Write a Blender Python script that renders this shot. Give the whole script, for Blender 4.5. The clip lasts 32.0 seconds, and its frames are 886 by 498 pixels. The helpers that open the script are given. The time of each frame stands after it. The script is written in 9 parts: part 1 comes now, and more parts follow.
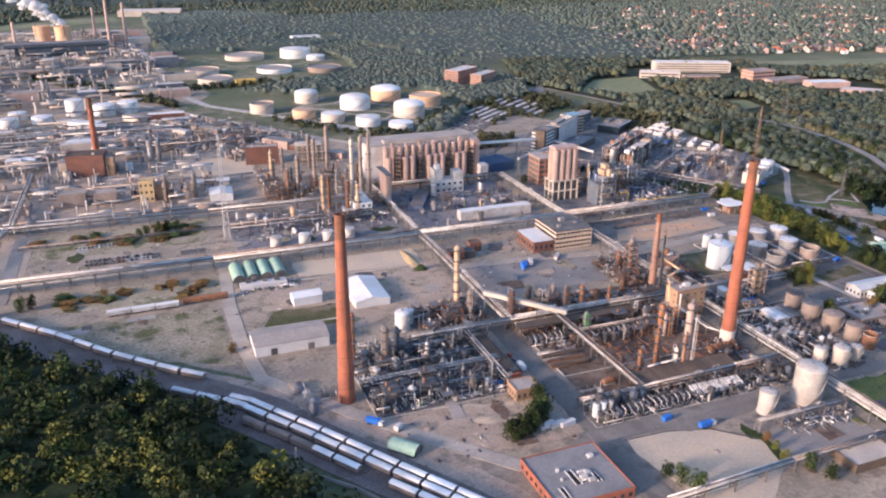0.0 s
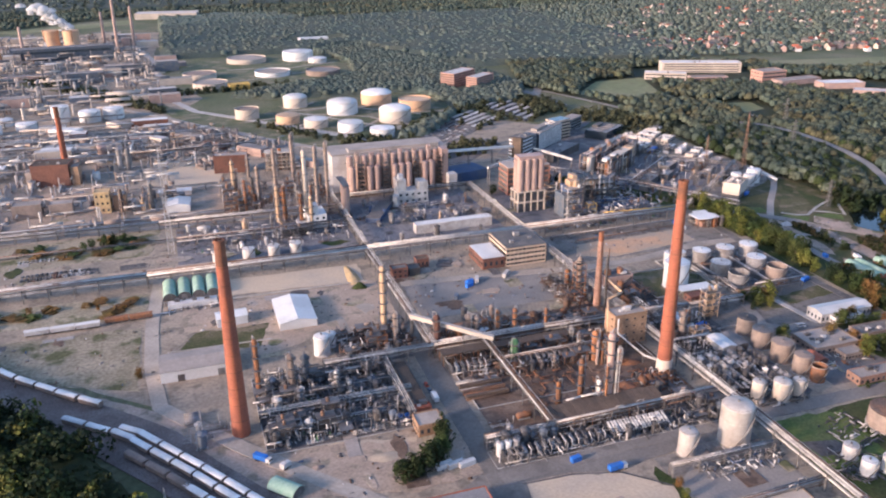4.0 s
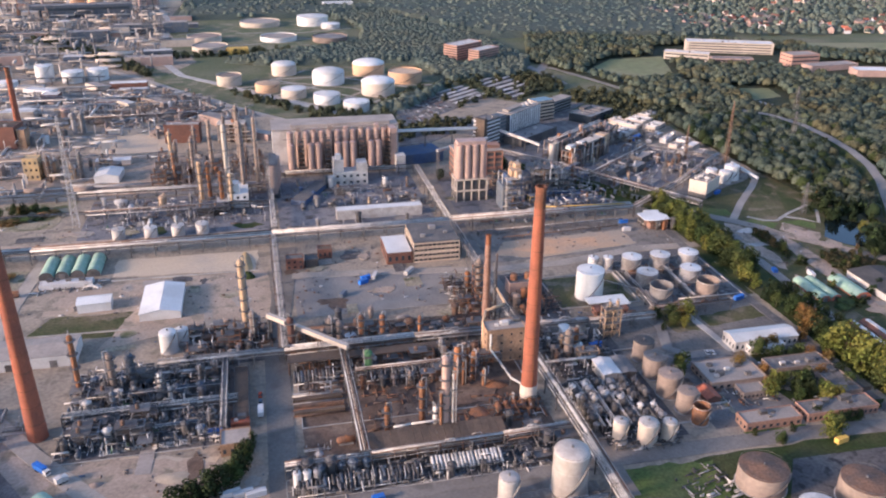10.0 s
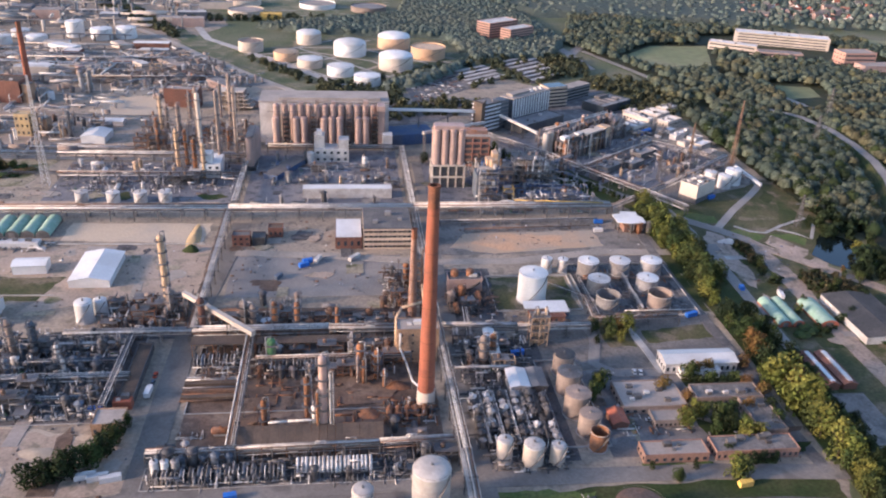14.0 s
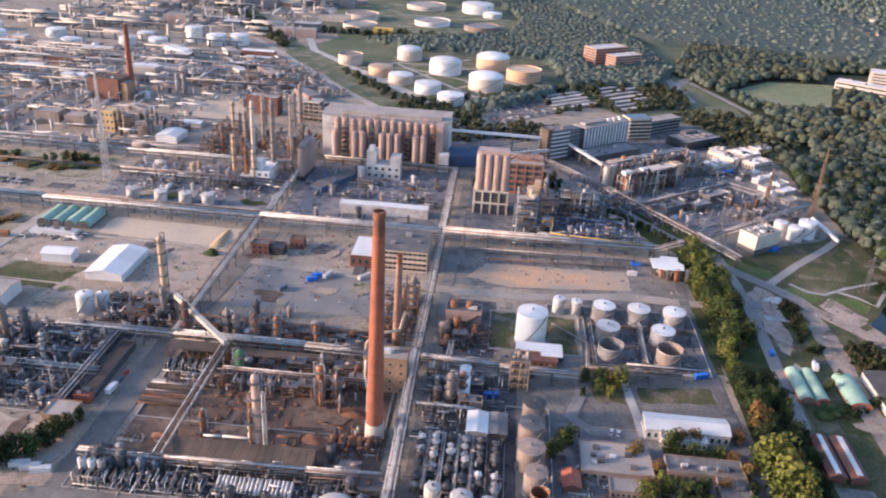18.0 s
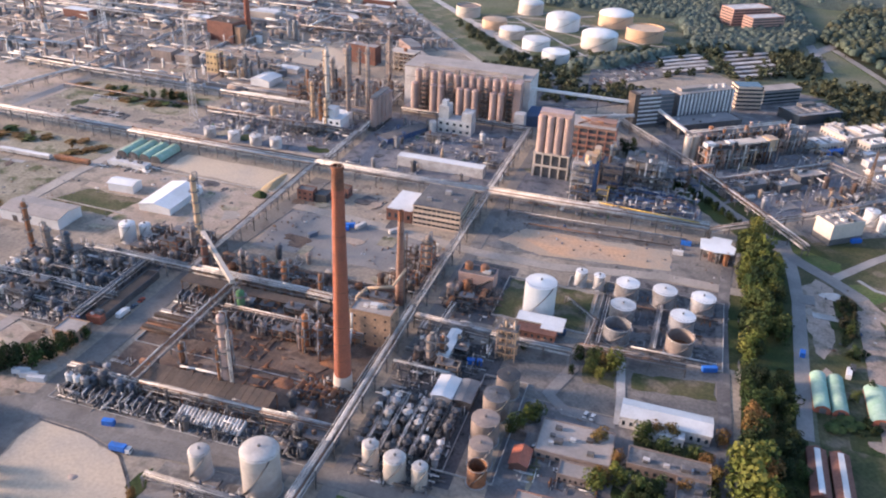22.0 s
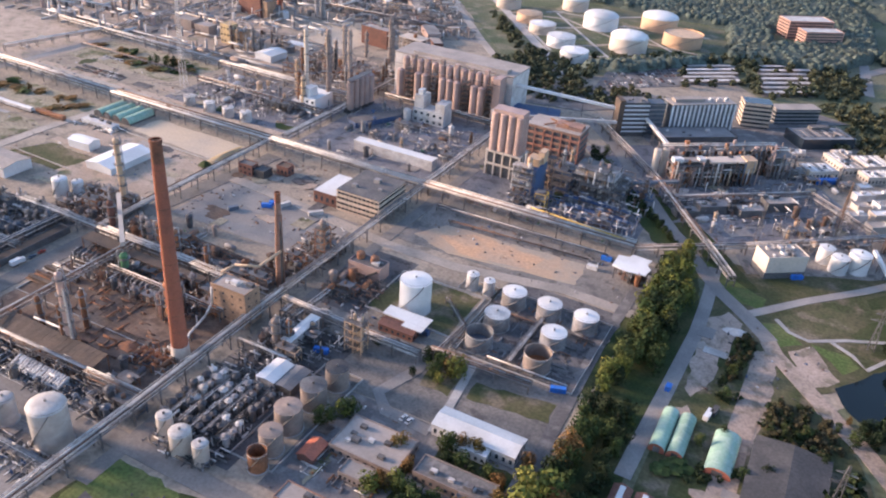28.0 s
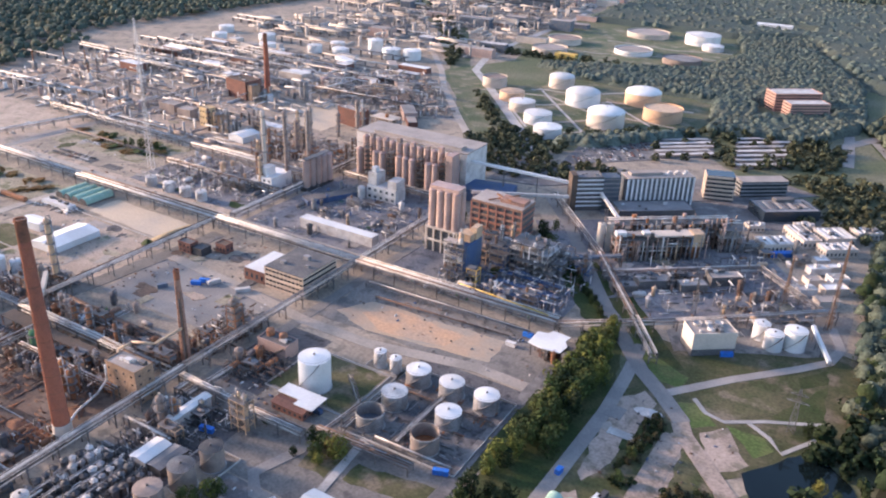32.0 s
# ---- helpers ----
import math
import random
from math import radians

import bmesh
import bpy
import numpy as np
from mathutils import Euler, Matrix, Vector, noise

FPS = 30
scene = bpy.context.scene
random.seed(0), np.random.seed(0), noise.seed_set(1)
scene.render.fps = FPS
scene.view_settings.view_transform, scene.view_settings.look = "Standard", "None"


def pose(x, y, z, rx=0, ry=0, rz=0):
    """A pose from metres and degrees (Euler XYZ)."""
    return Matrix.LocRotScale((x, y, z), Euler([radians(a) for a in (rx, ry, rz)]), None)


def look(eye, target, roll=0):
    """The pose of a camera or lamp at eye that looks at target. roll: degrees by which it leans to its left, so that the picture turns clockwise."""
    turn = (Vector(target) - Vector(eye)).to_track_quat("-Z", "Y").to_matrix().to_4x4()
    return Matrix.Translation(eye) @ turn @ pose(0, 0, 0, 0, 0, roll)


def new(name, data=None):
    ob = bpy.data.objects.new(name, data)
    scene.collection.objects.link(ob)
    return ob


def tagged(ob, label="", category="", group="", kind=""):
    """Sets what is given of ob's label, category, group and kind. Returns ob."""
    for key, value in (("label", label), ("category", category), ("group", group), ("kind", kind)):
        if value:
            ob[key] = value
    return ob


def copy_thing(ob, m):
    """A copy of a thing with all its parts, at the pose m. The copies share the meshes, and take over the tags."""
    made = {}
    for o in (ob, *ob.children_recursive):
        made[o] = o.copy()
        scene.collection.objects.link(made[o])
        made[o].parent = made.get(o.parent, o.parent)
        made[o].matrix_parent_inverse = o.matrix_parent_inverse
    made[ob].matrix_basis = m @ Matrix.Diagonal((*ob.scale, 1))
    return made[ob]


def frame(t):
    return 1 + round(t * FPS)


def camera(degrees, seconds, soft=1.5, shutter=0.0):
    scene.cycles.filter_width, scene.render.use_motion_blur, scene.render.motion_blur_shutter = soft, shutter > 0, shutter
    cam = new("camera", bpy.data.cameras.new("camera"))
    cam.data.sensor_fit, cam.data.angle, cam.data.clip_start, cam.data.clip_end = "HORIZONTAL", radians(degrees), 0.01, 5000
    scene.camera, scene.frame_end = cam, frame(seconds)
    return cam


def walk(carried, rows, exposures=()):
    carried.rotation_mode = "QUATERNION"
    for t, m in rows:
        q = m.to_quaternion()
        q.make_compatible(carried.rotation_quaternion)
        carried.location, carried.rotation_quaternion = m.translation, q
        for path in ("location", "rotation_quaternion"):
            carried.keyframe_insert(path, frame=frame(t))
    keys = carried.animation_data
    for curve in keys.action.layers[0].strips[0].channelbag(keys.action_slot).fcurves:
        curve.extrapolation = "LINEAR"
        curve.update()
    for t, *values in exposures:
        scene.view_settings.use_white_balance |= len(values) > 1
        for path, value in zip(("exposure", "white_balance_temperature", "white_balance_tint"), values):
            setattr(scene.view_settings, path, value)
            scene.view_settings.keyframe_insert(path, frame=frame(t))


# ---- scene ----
cam = camera(57.5, 32.0, 2.1)
METRES, EYE, TILT, LEAN, TURN = 623.2, 220.0, 0.0, 0.0, -21.4
ROWS = [
    (0.0, 0.0, 0.0, 0.0, 0.17, -21.72, -0.43),
    (0.5, 0.0116, 0.0062, 0.0015, -0.12, -21.87, -0.22),
    (1.0, 0.0246, 0.0111, 0.0025, 0.3, -21.7, -0.38),
    (1.5, 0.0376, 0.0181, 0.002, 1.28, -21.63, -0.28),
    (2.0, 0.0513, 0.0282, 0.0029, 2.68, -21.86, -0.31),
    (2.5, 0.0654, 0.033, 0.0023, 3.37, -21.41, -0.15),
    (3.0, 0.0792, 0.0362, 0.0054, 3.11, -21.77, 0.31),
    (3.5, 0.0927, 0.0409, 0.0057, 2.88, -21.89, 0.43),
    (5.5, 0.1468, 0.0696, 0.0044, 4.1, -22.67, 0.35),
    (6.0, 0.1611, 0.0772, 0.0067, 5.26, -23.19, 0.24),
    (6.5, 0.1747, 0.0836, 0.0046, 5.9, -23.05, 0.1),
    (7.0, 0.1899, 0.091, 0.0053, 6.09, -23.52, 0.37),
    (7.5, 0.2035, 0.0978, 0.0049, 6.19, -23.89, 0.01),
    (8.0, 0.2176, 0.105, 0.0054, 6.33, -24.02, -0.45),
    (8.5, 0.2315, 0.1121, 0.0056, 6.24, -23.94, -0.5),
    (9.0, 0.2439, 0.1211, 0.006, 6.25, -23.97, -0.21),
    (9.5, 0.2574, 0.1299, 0.0051, 7.06, -23.94, -0.13),
    (10.0, 0.2711, 0.1396, 0.003, 8.56, -24.15, -0.56),
    (10.5, 0.285, 0.1518, 0.0044, 10.01, -24.54, -1.55),
    (11.0, 0.3015, 0.156, 0.0048, 9.57, -24.88, -1.74),
    (11.5, 0.314, 0.1637, 0.0043, 8.33, -25.11, -2.13),
    (12.0, 0.3266, 0.1692, 0.0059, 8.18, -25.18, -2.27),
    (12.5, 0.3407, 0.1738, 0.007, 9.28, -25.51, -2.16),
    (13.0, 0.3547, 0.181, 0.0076, 11.15, -25.81, -2.25),
    (13.5, 0.3698, 0.1887, 0.0085, 13.36, -25.88, -2.39),
    (14.0, 0.3832, 0.1975, 0.0089, 15.0, -26.19, -2.45),
    (14.5, 0.3971, 0.2063, 0.0091, 16.42, -26.21, -2.57),
    (16.5, 0.4508, 0.2396, 0.0104, 21.44, -24.78, -2.11),
    (17.0, 0.464, 0.2484, 0.0114, 23.06, -25.03, -2.33),
    (17.5, 0.4767, 0.2572, 0.0116, 24.59, -25.08, -2.78),
    (18.0, 0.4895, 0.2663, 0.011, 26.42, -25.42, -3.12),
    (18.5, 0.5028, 0.2756, 0.0128, 28.86, -26.24, -3.32),
    (19.0, 0.5161, 0.2849, 0.0128, 31.33, -26.81, -3.35),
    (19.5, 0.5295, 0.2939, 0.0146, 33.19, -27.2, -2.99),
    (20.0, 0.5422, 0.3038, 0.0141, 34.7, -27.5, -2.78),
    (20.5, 0.5545, 0.3144, 0.0144, 35.93, -27.66, -2.62),
    (21.0, 0.5668, 0.3238, 0.014, 37.03, -27.94, -2.55),
    (21.5, 0.5796, 0.3346, 0.0152, 38.12, -28.58, -2.23),
    (22.0, 0.5917, 0.3449, 0.0157, 39.11, -29.15, -2.22),
    (22.5, 0.6038, 0.3553, 0.0162, 39.68, -29.68, -2.36),
    (23.0, 0.6145, 0.3662, 0.016, 40.01, -30.28, -2.52),
    (23.5, 0.6252, 0.3778, 0.0164, 40.6, -30.66, -2.83),
    (24.0, 0.6356, 0.3894, 0.0172, 41.62, -30.82, -3.0),
    (24.5, 0.6485, 0.3997, 0.0185, 42.91, -30.2, -3.27),
    (26.5, 0.6924, 0.444, 0.0216, 48.18, -29.56, -3.14),
    (27.0, 0.7019, 0.4564, 0.0224, 48.88, -30.13, -3.1),
    (27.5, 0.7113, 0.4684, 0.0241, 49.17, -30.44, -3.76),
    (28.0, 0.7198, 0.4802, 0.0252, 49.04, -30.5, -3.97),
    (28.5, 0.7294, 0.4918, 0.0248, 49.37, -29.9, -4.05),
    (29.0, 0.7378, 0.5033, 0.027, 50.22, -29.66, -4.19),
    (29.5, 0.7475, 0.5152, 0.0275, 51.07, -29.0, -3.75),
    (30.0, 0.7555, 0.5271, 0.0292, 51.88, -28.2, -2.77),
    (30.5, 0.7645, 0.54, 0.0276, 52.67, -27.32, -1.79),
    (31.0, 0.7739, 0.5525, 0.0289, 52.98, -26.31, -1.96),
    (31.5, 0.7833, 0.5648, 0.0284, 52.57, -25.42, -1.83),
    (32.0, 0.7924, 0.5772, 0.0283, 52.06, -25.25, -2.01),
]
walk(cam, [(t, pose(0, 0, EYE, TILT, LEAN, TURN) @ pose(METRES * x, METRES * y, METRES * z, 90 + pitch, roll, yaw)) for t, x, y, z, yaw, pitch, roll in ROWS],
     [(0.0, 1.25, 5950, 18), (3.0, 1.23, 5950, 18), (7.0, 1.14, 5950, 18), (13.0, 1.20, 6000, 18), (18.0, 1.38, 6050, 18), (23.0, 1.42, 6100, 18), (25.0, 1.45, 6100, 18), (28.0, 1.48, 6150, 18), (30.0, 1.70, 6150, 18), (32.0, 1.56, 6100, 18)])

# ---------------------------------------------------------------- light
SUN_AZ, SUN_EL = 257.0, 15.0          # compass degrees from +y, clockwise; above the horizon
world = bpy.data.worlds.new("sky_world")
scene.world = world
world.use_nodes = True
wn = world.node_tree.nodes
sky = wn.new("ShaderNodeTexSky")
sky.sky_type = "NISHITA"
sky.sun_disc = False
sky.sun_elevation, sky.sun_rotation = radians(SUN_EL), radians(SUN_AZ)
sky.air_density, sky.dust_density, sky.ozone_density = 1.0, 1.4, 2.2
world.node_tree.links.new(sky.outputs[0], wn["Background"].inputs[0])
wn["Background"].inputs[1].default_value = 0.153
sun = new("sun", bpy.data.lights.new("sun", "SUN"))
sun.data.energy, sun.data.angle, sun.data.color = 2.95, radians(8.0), (1.0, 0.73, 0.515)
az, el = radians(SUN_AZ), radians(SUN_EL)
sun.matrix_basis = look((0, 0, 400), (-math.sin(az) * math.cos(el), -math.cos(az) * math.cos(el), 400 - math.sin(el)))


# ---------------------------------------------------------------- materials
def mat(name, col, col2=None, rough=0.85, metal=0.0, var=0.2, big=0.06, fine=1.5, objvar=0.12, bump=0.15, island=0.0, edge=(0.42, 0.62), col3=None, mid=0.2, spec=None):
    """A worn surface: two colours mixed by a large noise, broken up by a fine one."""
    m = bpy.data.materials.new(name)
    m.use_nodes = True
    n, l = m.node_tree.nodes, m.node_tree.links
    b = n["Principled BSDF"]
    b.inputs["Roughness"].default_value, b.inputs["Metallic"].default_value = rough, metal
    b.inputs["Specular IOR Level"].default_value = (0.5 if rough < 0.8 else 0.2) if spec is None else spec
    geo = n.new("ShaderNodeNewGeometry")
    n1, n2 = n.new("ShaderNodeTexNoise"), n.new("ShaderNodeTexNoise")
    for node, sc, det in ((n1, big, 6), (n2, fine, 4)):
        node.inputs["Scale"].default_value, node.inputs["Detail"].default_value = sc, det
        l.new(geo.outputs["Position"], node.inputs["Vector"])
    ramp = n.new("ShaderNodeMapRange")
    ramp.inputs["From Min"].default_value, ramp.inputs["From Max"].default_value = edge
    l.new(n1.outputs[0], ramp.inputs["Value"])
    mix = n.new("ShaderNodeMix")
    mix.data_type = "RGBA"
    mix.inputs["A"].default_value = (*col, 1)
    mix.inputs["B"].default_value = (*(col2 or [c * 0.8 for c in col]), 1)
    l.new(ramp.outputs[0], mix.inputs["Factor"])
    if col3:
        n3, r3, mix3 = n.new("ShaderNodeTexNoise"), n.new("ShaderNodeMapRange"), n.new("ShaderNodeMix")
        n3.inputs["Scale"].default_value, n3.inputs["Detail"].default_value = mid, 5
        l.new(geo.outputs["Position"], n3.inputs["Vector"])
        r3.inputs["From Min"].default_value, r3.inputs["From Max"].default_value = 0.52, 0.64
        l.new(n3.outputs[0], r3.inputs["Value"])
        mix3.data_type = "RGBA"
        l.new(r3.outputs[0], mix3.inputs["Factor"])
        l.new(mix.outputs["Result"], mix3.inputs["A"])
        mix3.inputs["B"].default_value = (*col3, 1)
        mix = mix3
    grain = n.new("ShaderNodeMapRange")
    grain.inputs["From Min"].default_value, grain.inputs["From Max"].default_value = 0.3, 0.7
    grain.inputs["To Min"].default_value, grain.inputs["To Max"].default_value = 1 - var, 1 + var
    l.new(n2.outputs[0], grain.inputs["Value"])
    info = n.new("ShaderNodeObjectInfo")
    each = n.new("ShaderNodeMapRange")
    each.inputs["To Min"].default_value, each.inputs["To Max"].default_value = 1 - objvar, 1 + objvar
    l.new(info.outputs["Random"], each.inputs["Value"])
    mul = n.new("ShaderNodeMath")
    mul.operation = "MULTIPLY"
    l.new(grain.outputs[0], mul.inputs[0])
    l.new(each.outputs[0], mul.inputs[1])
    last = mul
    if island:
        isl = n.new("ShaderNodeMapRange")
        isl.inputs["To Min"].default_value, isl.inputs["To Max"].default_value = 1 - island, 1 + island
        l.new(geo.outputs["Random Per Island"], isl.inputs["Value"])
        last = n.new("ShaderNodeMath")
        last.operation = "MULTIPLY"
        l.new(mul.outputs[0], last.inputs[0])
        l.new(isl.outputs[0], last.inputs[1])
    sc = n.new("ShaderNodeVectorMath")
    sc.operation = "SCALE"
    l.new(mix.outputs["Result"], sc.inputs[0])
    l.new(last.outputs[0], sc.inputs["Scale"])
    l.new(sc.outputs[0], b.inputs["Base Color"])
    if bump:
        bp = n.new("ShaderNodeBump")
        bp.inputs["Strength"].default_value, bp.inputs["Distance"].default_value = bump, 0.3
        l.new(n2.outputs[0], bp.inputs["Height"])
        l.new(bp.outputs[0], b.inputs["Normal"])
    return m


EARTH = mat("meadow_earth", (0.095, 0.105, 0.055), (0.145, 0.135, 0.085), big=0.012, fine=0.3, var=0.3)
YARD = mat("yard_gravel", (0.325, 0.26, 0.198), (0.24, 0.196, 0.153), big=0.03, fine=0.5, var=0.22, bump=0.3, col3=(0.19, 0.158, 0.125), mid=0.09)
DARKYARD = mat("oily_concrete", (0.092, 0.085, 0.086), (0.15, 0.135, 0.125), big=0.05, fine=0.7, var=0.25, col3=(0.05, 0.046, 0.047), mid=0.2)
# lighter, cooler version of the dark concrete; northern haze is in the colour
COOLYARD = mat("hazed_works_floor", (0.155, 0.148, 0.156), (0.205, 0.19, 0.188), big=0.04, fine=0.7, var=0.25, col3=(0.10, 0.096, 0.10), mid=0.15)
WORNGREY = mat("worn_grey_concrete", (0.175, 0.155, 0.138), (0.235, 0.205, 0.178), big=0.05, fine=0.7, var=0.22, col3=(0.12, 0.108, 0.098), mid=0.12)
ORANGESAND = mat("orange_sand", (0.47, 0.285, 0.17), (0.38, 0.265, 0.185), big=0.05, fine=0.6, var=0.18)
TARROOF = mat("tarred_roof", (0.062, 0.058, 0.056), (0.092, 0.083, 0.077), big=0.08, fine=0.9, var=0.2)
DARKFELT = mat("dark_roof_felt", (0.15, 0.138, 0.13), (0.105, 0.097, 0.093), big=0.1, fine=0.9, var=0.2, col3=(0.20, 0.18, 0.165), mid=0.3)
RUSTYARD = mat("rust_stained_concrete", (0.130, 0.086, 0.063), (0.178, 0.130, 0.100), big=0.06, fine=0.8, var=0.25, col3=(0.088, 0.062, 0.050), mid=0.2)
SAND = mat("sand_lot", (0.46, 0.36, 0.26), (0.39, 0.32, 0.25), big=0.03, fine=0.7, var=0.1)
REDSAND = mat("red_sand_lot", (0.44, 0.30, 0.20), (0.34, 0.28, 0.22), big=0.05, fine=0.7, var=0.12)
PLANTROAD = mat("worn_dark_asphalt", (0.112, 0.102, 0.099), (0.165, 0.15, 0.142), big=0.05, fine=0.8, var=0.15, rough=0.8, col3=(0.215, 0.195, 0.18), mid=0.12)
ROADGREY = mat("grey_plant_road", (0.180, 0.159, 0.142), (0.226, 0.199, 0.174), big=0.05, fine=0.8, var=0.14, rough=0.8, col3=(0.143, 0.126, 0.112), mid=0.1)
ASPHALT = mat("grey_asphalt", (0.228, 0.206, 0.19), (0.288, 0.257, 0.23), big=0.05, fine=0.8, var=0.1, rough=0.8)
TRACKROAD = mat("dusty_track", (0.36, 0.305, 0.255), (0.27, 0.235, 0.20), big=0.05, fine=0.6, var=0.12)
CONCRETE = mat("concrete", (0.40, 0.37, 0.34), (0.30, 0.28, 0.26), big=0.08, fine=0.9, var=0.12)
BALLAST = mat("dark_ballast", (0.15, 0.118, 0.105), (0.20, 0.165, 0.15), big=0.06, fine=1.2, var=0.3)
GRASS = mat("lawn", (0.030, 0.046, 0.013), (0.066, 0.066, 0.026), big=0.05, fine=0.7, var=0.3)
SCRUB = mat("dry_scrub_grass", (0.25, 0.21, 0.145), (0.33, 0.275, 0.20), big=0.05, fine=0.5, var=0.3, col3=(0.105, 0.105, 0.05), mid=0.07)
FARGRASS = mat("thin_grey_grass", (0.080, 0.098, 0.050), (0.135, 0.128, 0.080), big=0.03, fine=0.4, var=0.25, col3=(0.20, 0.178, 0.125), mid=0.05)
PALEBRICK = mat("pale_pink_brick", (0.43, 0.25, 0.19), (0.36, 0.22, 0.175), big=0.1, fine=1.0)
DULLBRICK = mat("dull_red_brick", (0.31, 0.178, 0.13), (0.245, 0.148, 0.115), big=0.1, fine=1.0)
CORTEN = mat("rust_orange_steel", (0.26, 0.115, 0.06), (0.17, 0.09, 0.055), big=0.3, fine=1.2, var=0.3)
OCHRESAND = mat("ochre_sand", (0.50, 0.35, 0.18), (0.41, 0.30, 0.18), big=0.15, fine=1.0, var=0.15)
GREENLAWN = mat("bright_lawn", (0.075, 0.105, 0.03), (0.12, 0.125, 0.045), big=0.06, fine=0.7, var=0.3)
BROWNDIRT = mat("trodden_brown_dirt", (0.36, 0.275, 0.22), (0.29, 0.225, 0.178), big=0.05, fine=0.7, var=0.22, col3=(0.19, 0.155, 0.115), mid=0.12)
DIRT = mat("pinkish_dirt", (0.385, 0.295, 0.228), (0.315, 0.242, 0.188), big=0.05, fine=0.7, var=0.2, col3=(0.24, 0.20, 0.15), mid=0.12)
OLIVE = mat("rough_olive_grass", (0.058, 0.064, 0.025), (0.102, 0.090, 0.046), big=0.05, fine=0.6, var=0.3, col3=(0.165, 0.130, 0.088), mid=0.07)
FIELD = mat("pale_field", (0.160, 0.170, 0.085), (0.215, 0.20, 0.115), big=0.01, fine=0.1, var=0.15)
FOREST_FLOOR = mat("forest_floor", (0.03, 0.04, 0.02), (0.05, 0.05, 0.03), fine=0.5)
WATER = mat("pond_water", (0.006, 0.011, 0.012), spec=0.3, rough=0.08, var=0.1, bump=0.05, fine=0.8)
MASTBROWN = mat("weathered_brown_steel", (0.20, 0.125, 0.085), (0.15, 0.105, 0.08), big=0.3, fine=1.5)
BRICK = mat("orange_brick", (0.325, 0.110, 0.066), (0.248, 0.093, 0.062), big=0.12, fine=1.6, var=0.14, objvar=0.05)
REDFRAME = mat("red_painted_frame", (0.36, 0.165, 0.115), (0.29, 0.15, 0.115), big=0.15, fine=0.9, var=0.15)
SOOT = mat("sooty_brick", (0.16, 0.075, 0.05), (0.28, 0.11, 0.06), big=0.15, fine=1.5)
DARKBRICK = mat("dark_red_brick", (0.185, 0.088, 0.064), (0.14, 0.072, 0.057), big=0.1, fine=1.0)
TANBRICK = mat("tan_brick", (0.335, 0.212, 0.138), (0.255, 0.165, 0.11), big=0.1, fine=1.0)
CREAM = mat("cream_render", (0.52, 0.435, 0.36), (0.43, 0.365, 0.305), big=0.06, fine=0.8, var=0.08)
WHITE = mat("white_paint", (0.63, 0.61, 0.59), (0.54, 0.515, 0.49), big=0.06, fine=0.8, var=0.06, rough=0.6)
OFFWHITE = mat("weathered_white", (0.52, 0.485, 0.455), (0.39, 0.35, 0.32), big=0.15, fine=0.9, var=0.14, rough=0.7)
PIPEWHITE = mat("pale_pipe_cladding", (0.60, 0.555, 0.51), (0.40, 0.355, 0.315), big=0.12, fine=0.9, var=0.28, rough=0.6)
PIPEGREY = mat("grey_pipe_cladding", (0.27, 0.25, 0.242), (0.17, 0.15, 0.14), big=0.15, fine=1.0, var=0.25, rough=0.65, objvar=0.3)
PIPEBROWN = mat("brown_rusty_pipe", (0.18, 0.105, 0.072), (0.12, 0.085, 0.07), big=0.15, fine=1.0, var=0.25, objvar=0.3)
STEEL = mat("grey_steel", (0.165, 0.155, 0.15), (0.11, 0.095, 0.09), big=0.2, fine=1.2, var=0.25, metal=0.3, rough=0.6, objvar=0.3)
DARKSTEEL = mat("dark_steel", (0.055, 0.052, 0.056), (0.09, 0.08, 0.073), big=0.2, fine=1.2, var=0.25, rough=0.7, objvar=0.3)
BLUESTEEL = mat("blue_grey_steel", (0.078, 0.098, 0.13), (0.12, 0.125, 0.135), big=0.2, fine=1.2, var=0.25, rough=0.6, objvar=0.3)
RUST = mat("rusty_steel", (0.29, 0.125, 0.06), (0.18, 0.095, 0.062), big=0.2, fine=1.2, var=0.3, objvar=0.25)
TANKGREY = mat("dusty_grey_tank_paint", (0.43, 0.385, 0.35), (0.34, 0.30, 0.27), big=0.12, fine=0.6, var=0.1, rough=0.6)
ROOFWHITE = mat("bright_white_sheet", (0.76, 0.745, 0.725), (0.67, 0.65, 0.62), big=0.15, fine=1.0, var=0.06, rough=0.6)
BROWNSHELL = mat("brown_grey_tank_paint", (0.275, 0.21, 0.175), (0.21, 0.165, 0.14), big=0.12, fine=0.6, var=0.12)
TANSHELL = mat("tan_cladding", (0.50, 0.335, 0.205), (0.40, 0.275, 0.18), big=0.15, fine=0.8, var=0.12, rough=0.6)
PINKSHELL = mat("pinkish_grey_silo_paint", (0.41, 0.275, 0.225), (0.32, 0.225, 0.195), big=0.1, fine=0.6, var=0.08, rough=0.55)
ORANGESHELL = mat("ochre_tank_paint", (0.58, 0.37, 0.23), (0.50, 0.33, 0.22), big=0.06, fine=0.5, var=0.08)
ROOFGREY = mat("grey_roof_felt", (0.235, 0.22, 0.215), (0.175, 0.165, 0.16), big=0.08, fine=0.8, var=0.12)
ROOFTAN = mat("dusty_flat_roof", (0.34, 0.29, 0.255), (0.27, 0.235, 0.21), big=0.06, fine=0.6, var=0.1)
ROOFBROWN = mat("brown_roof_felt", (0.13, 0.092, 0.068), (0.085, 0.065, 0.053), big=0.08, fine=0.8, var=0.15)
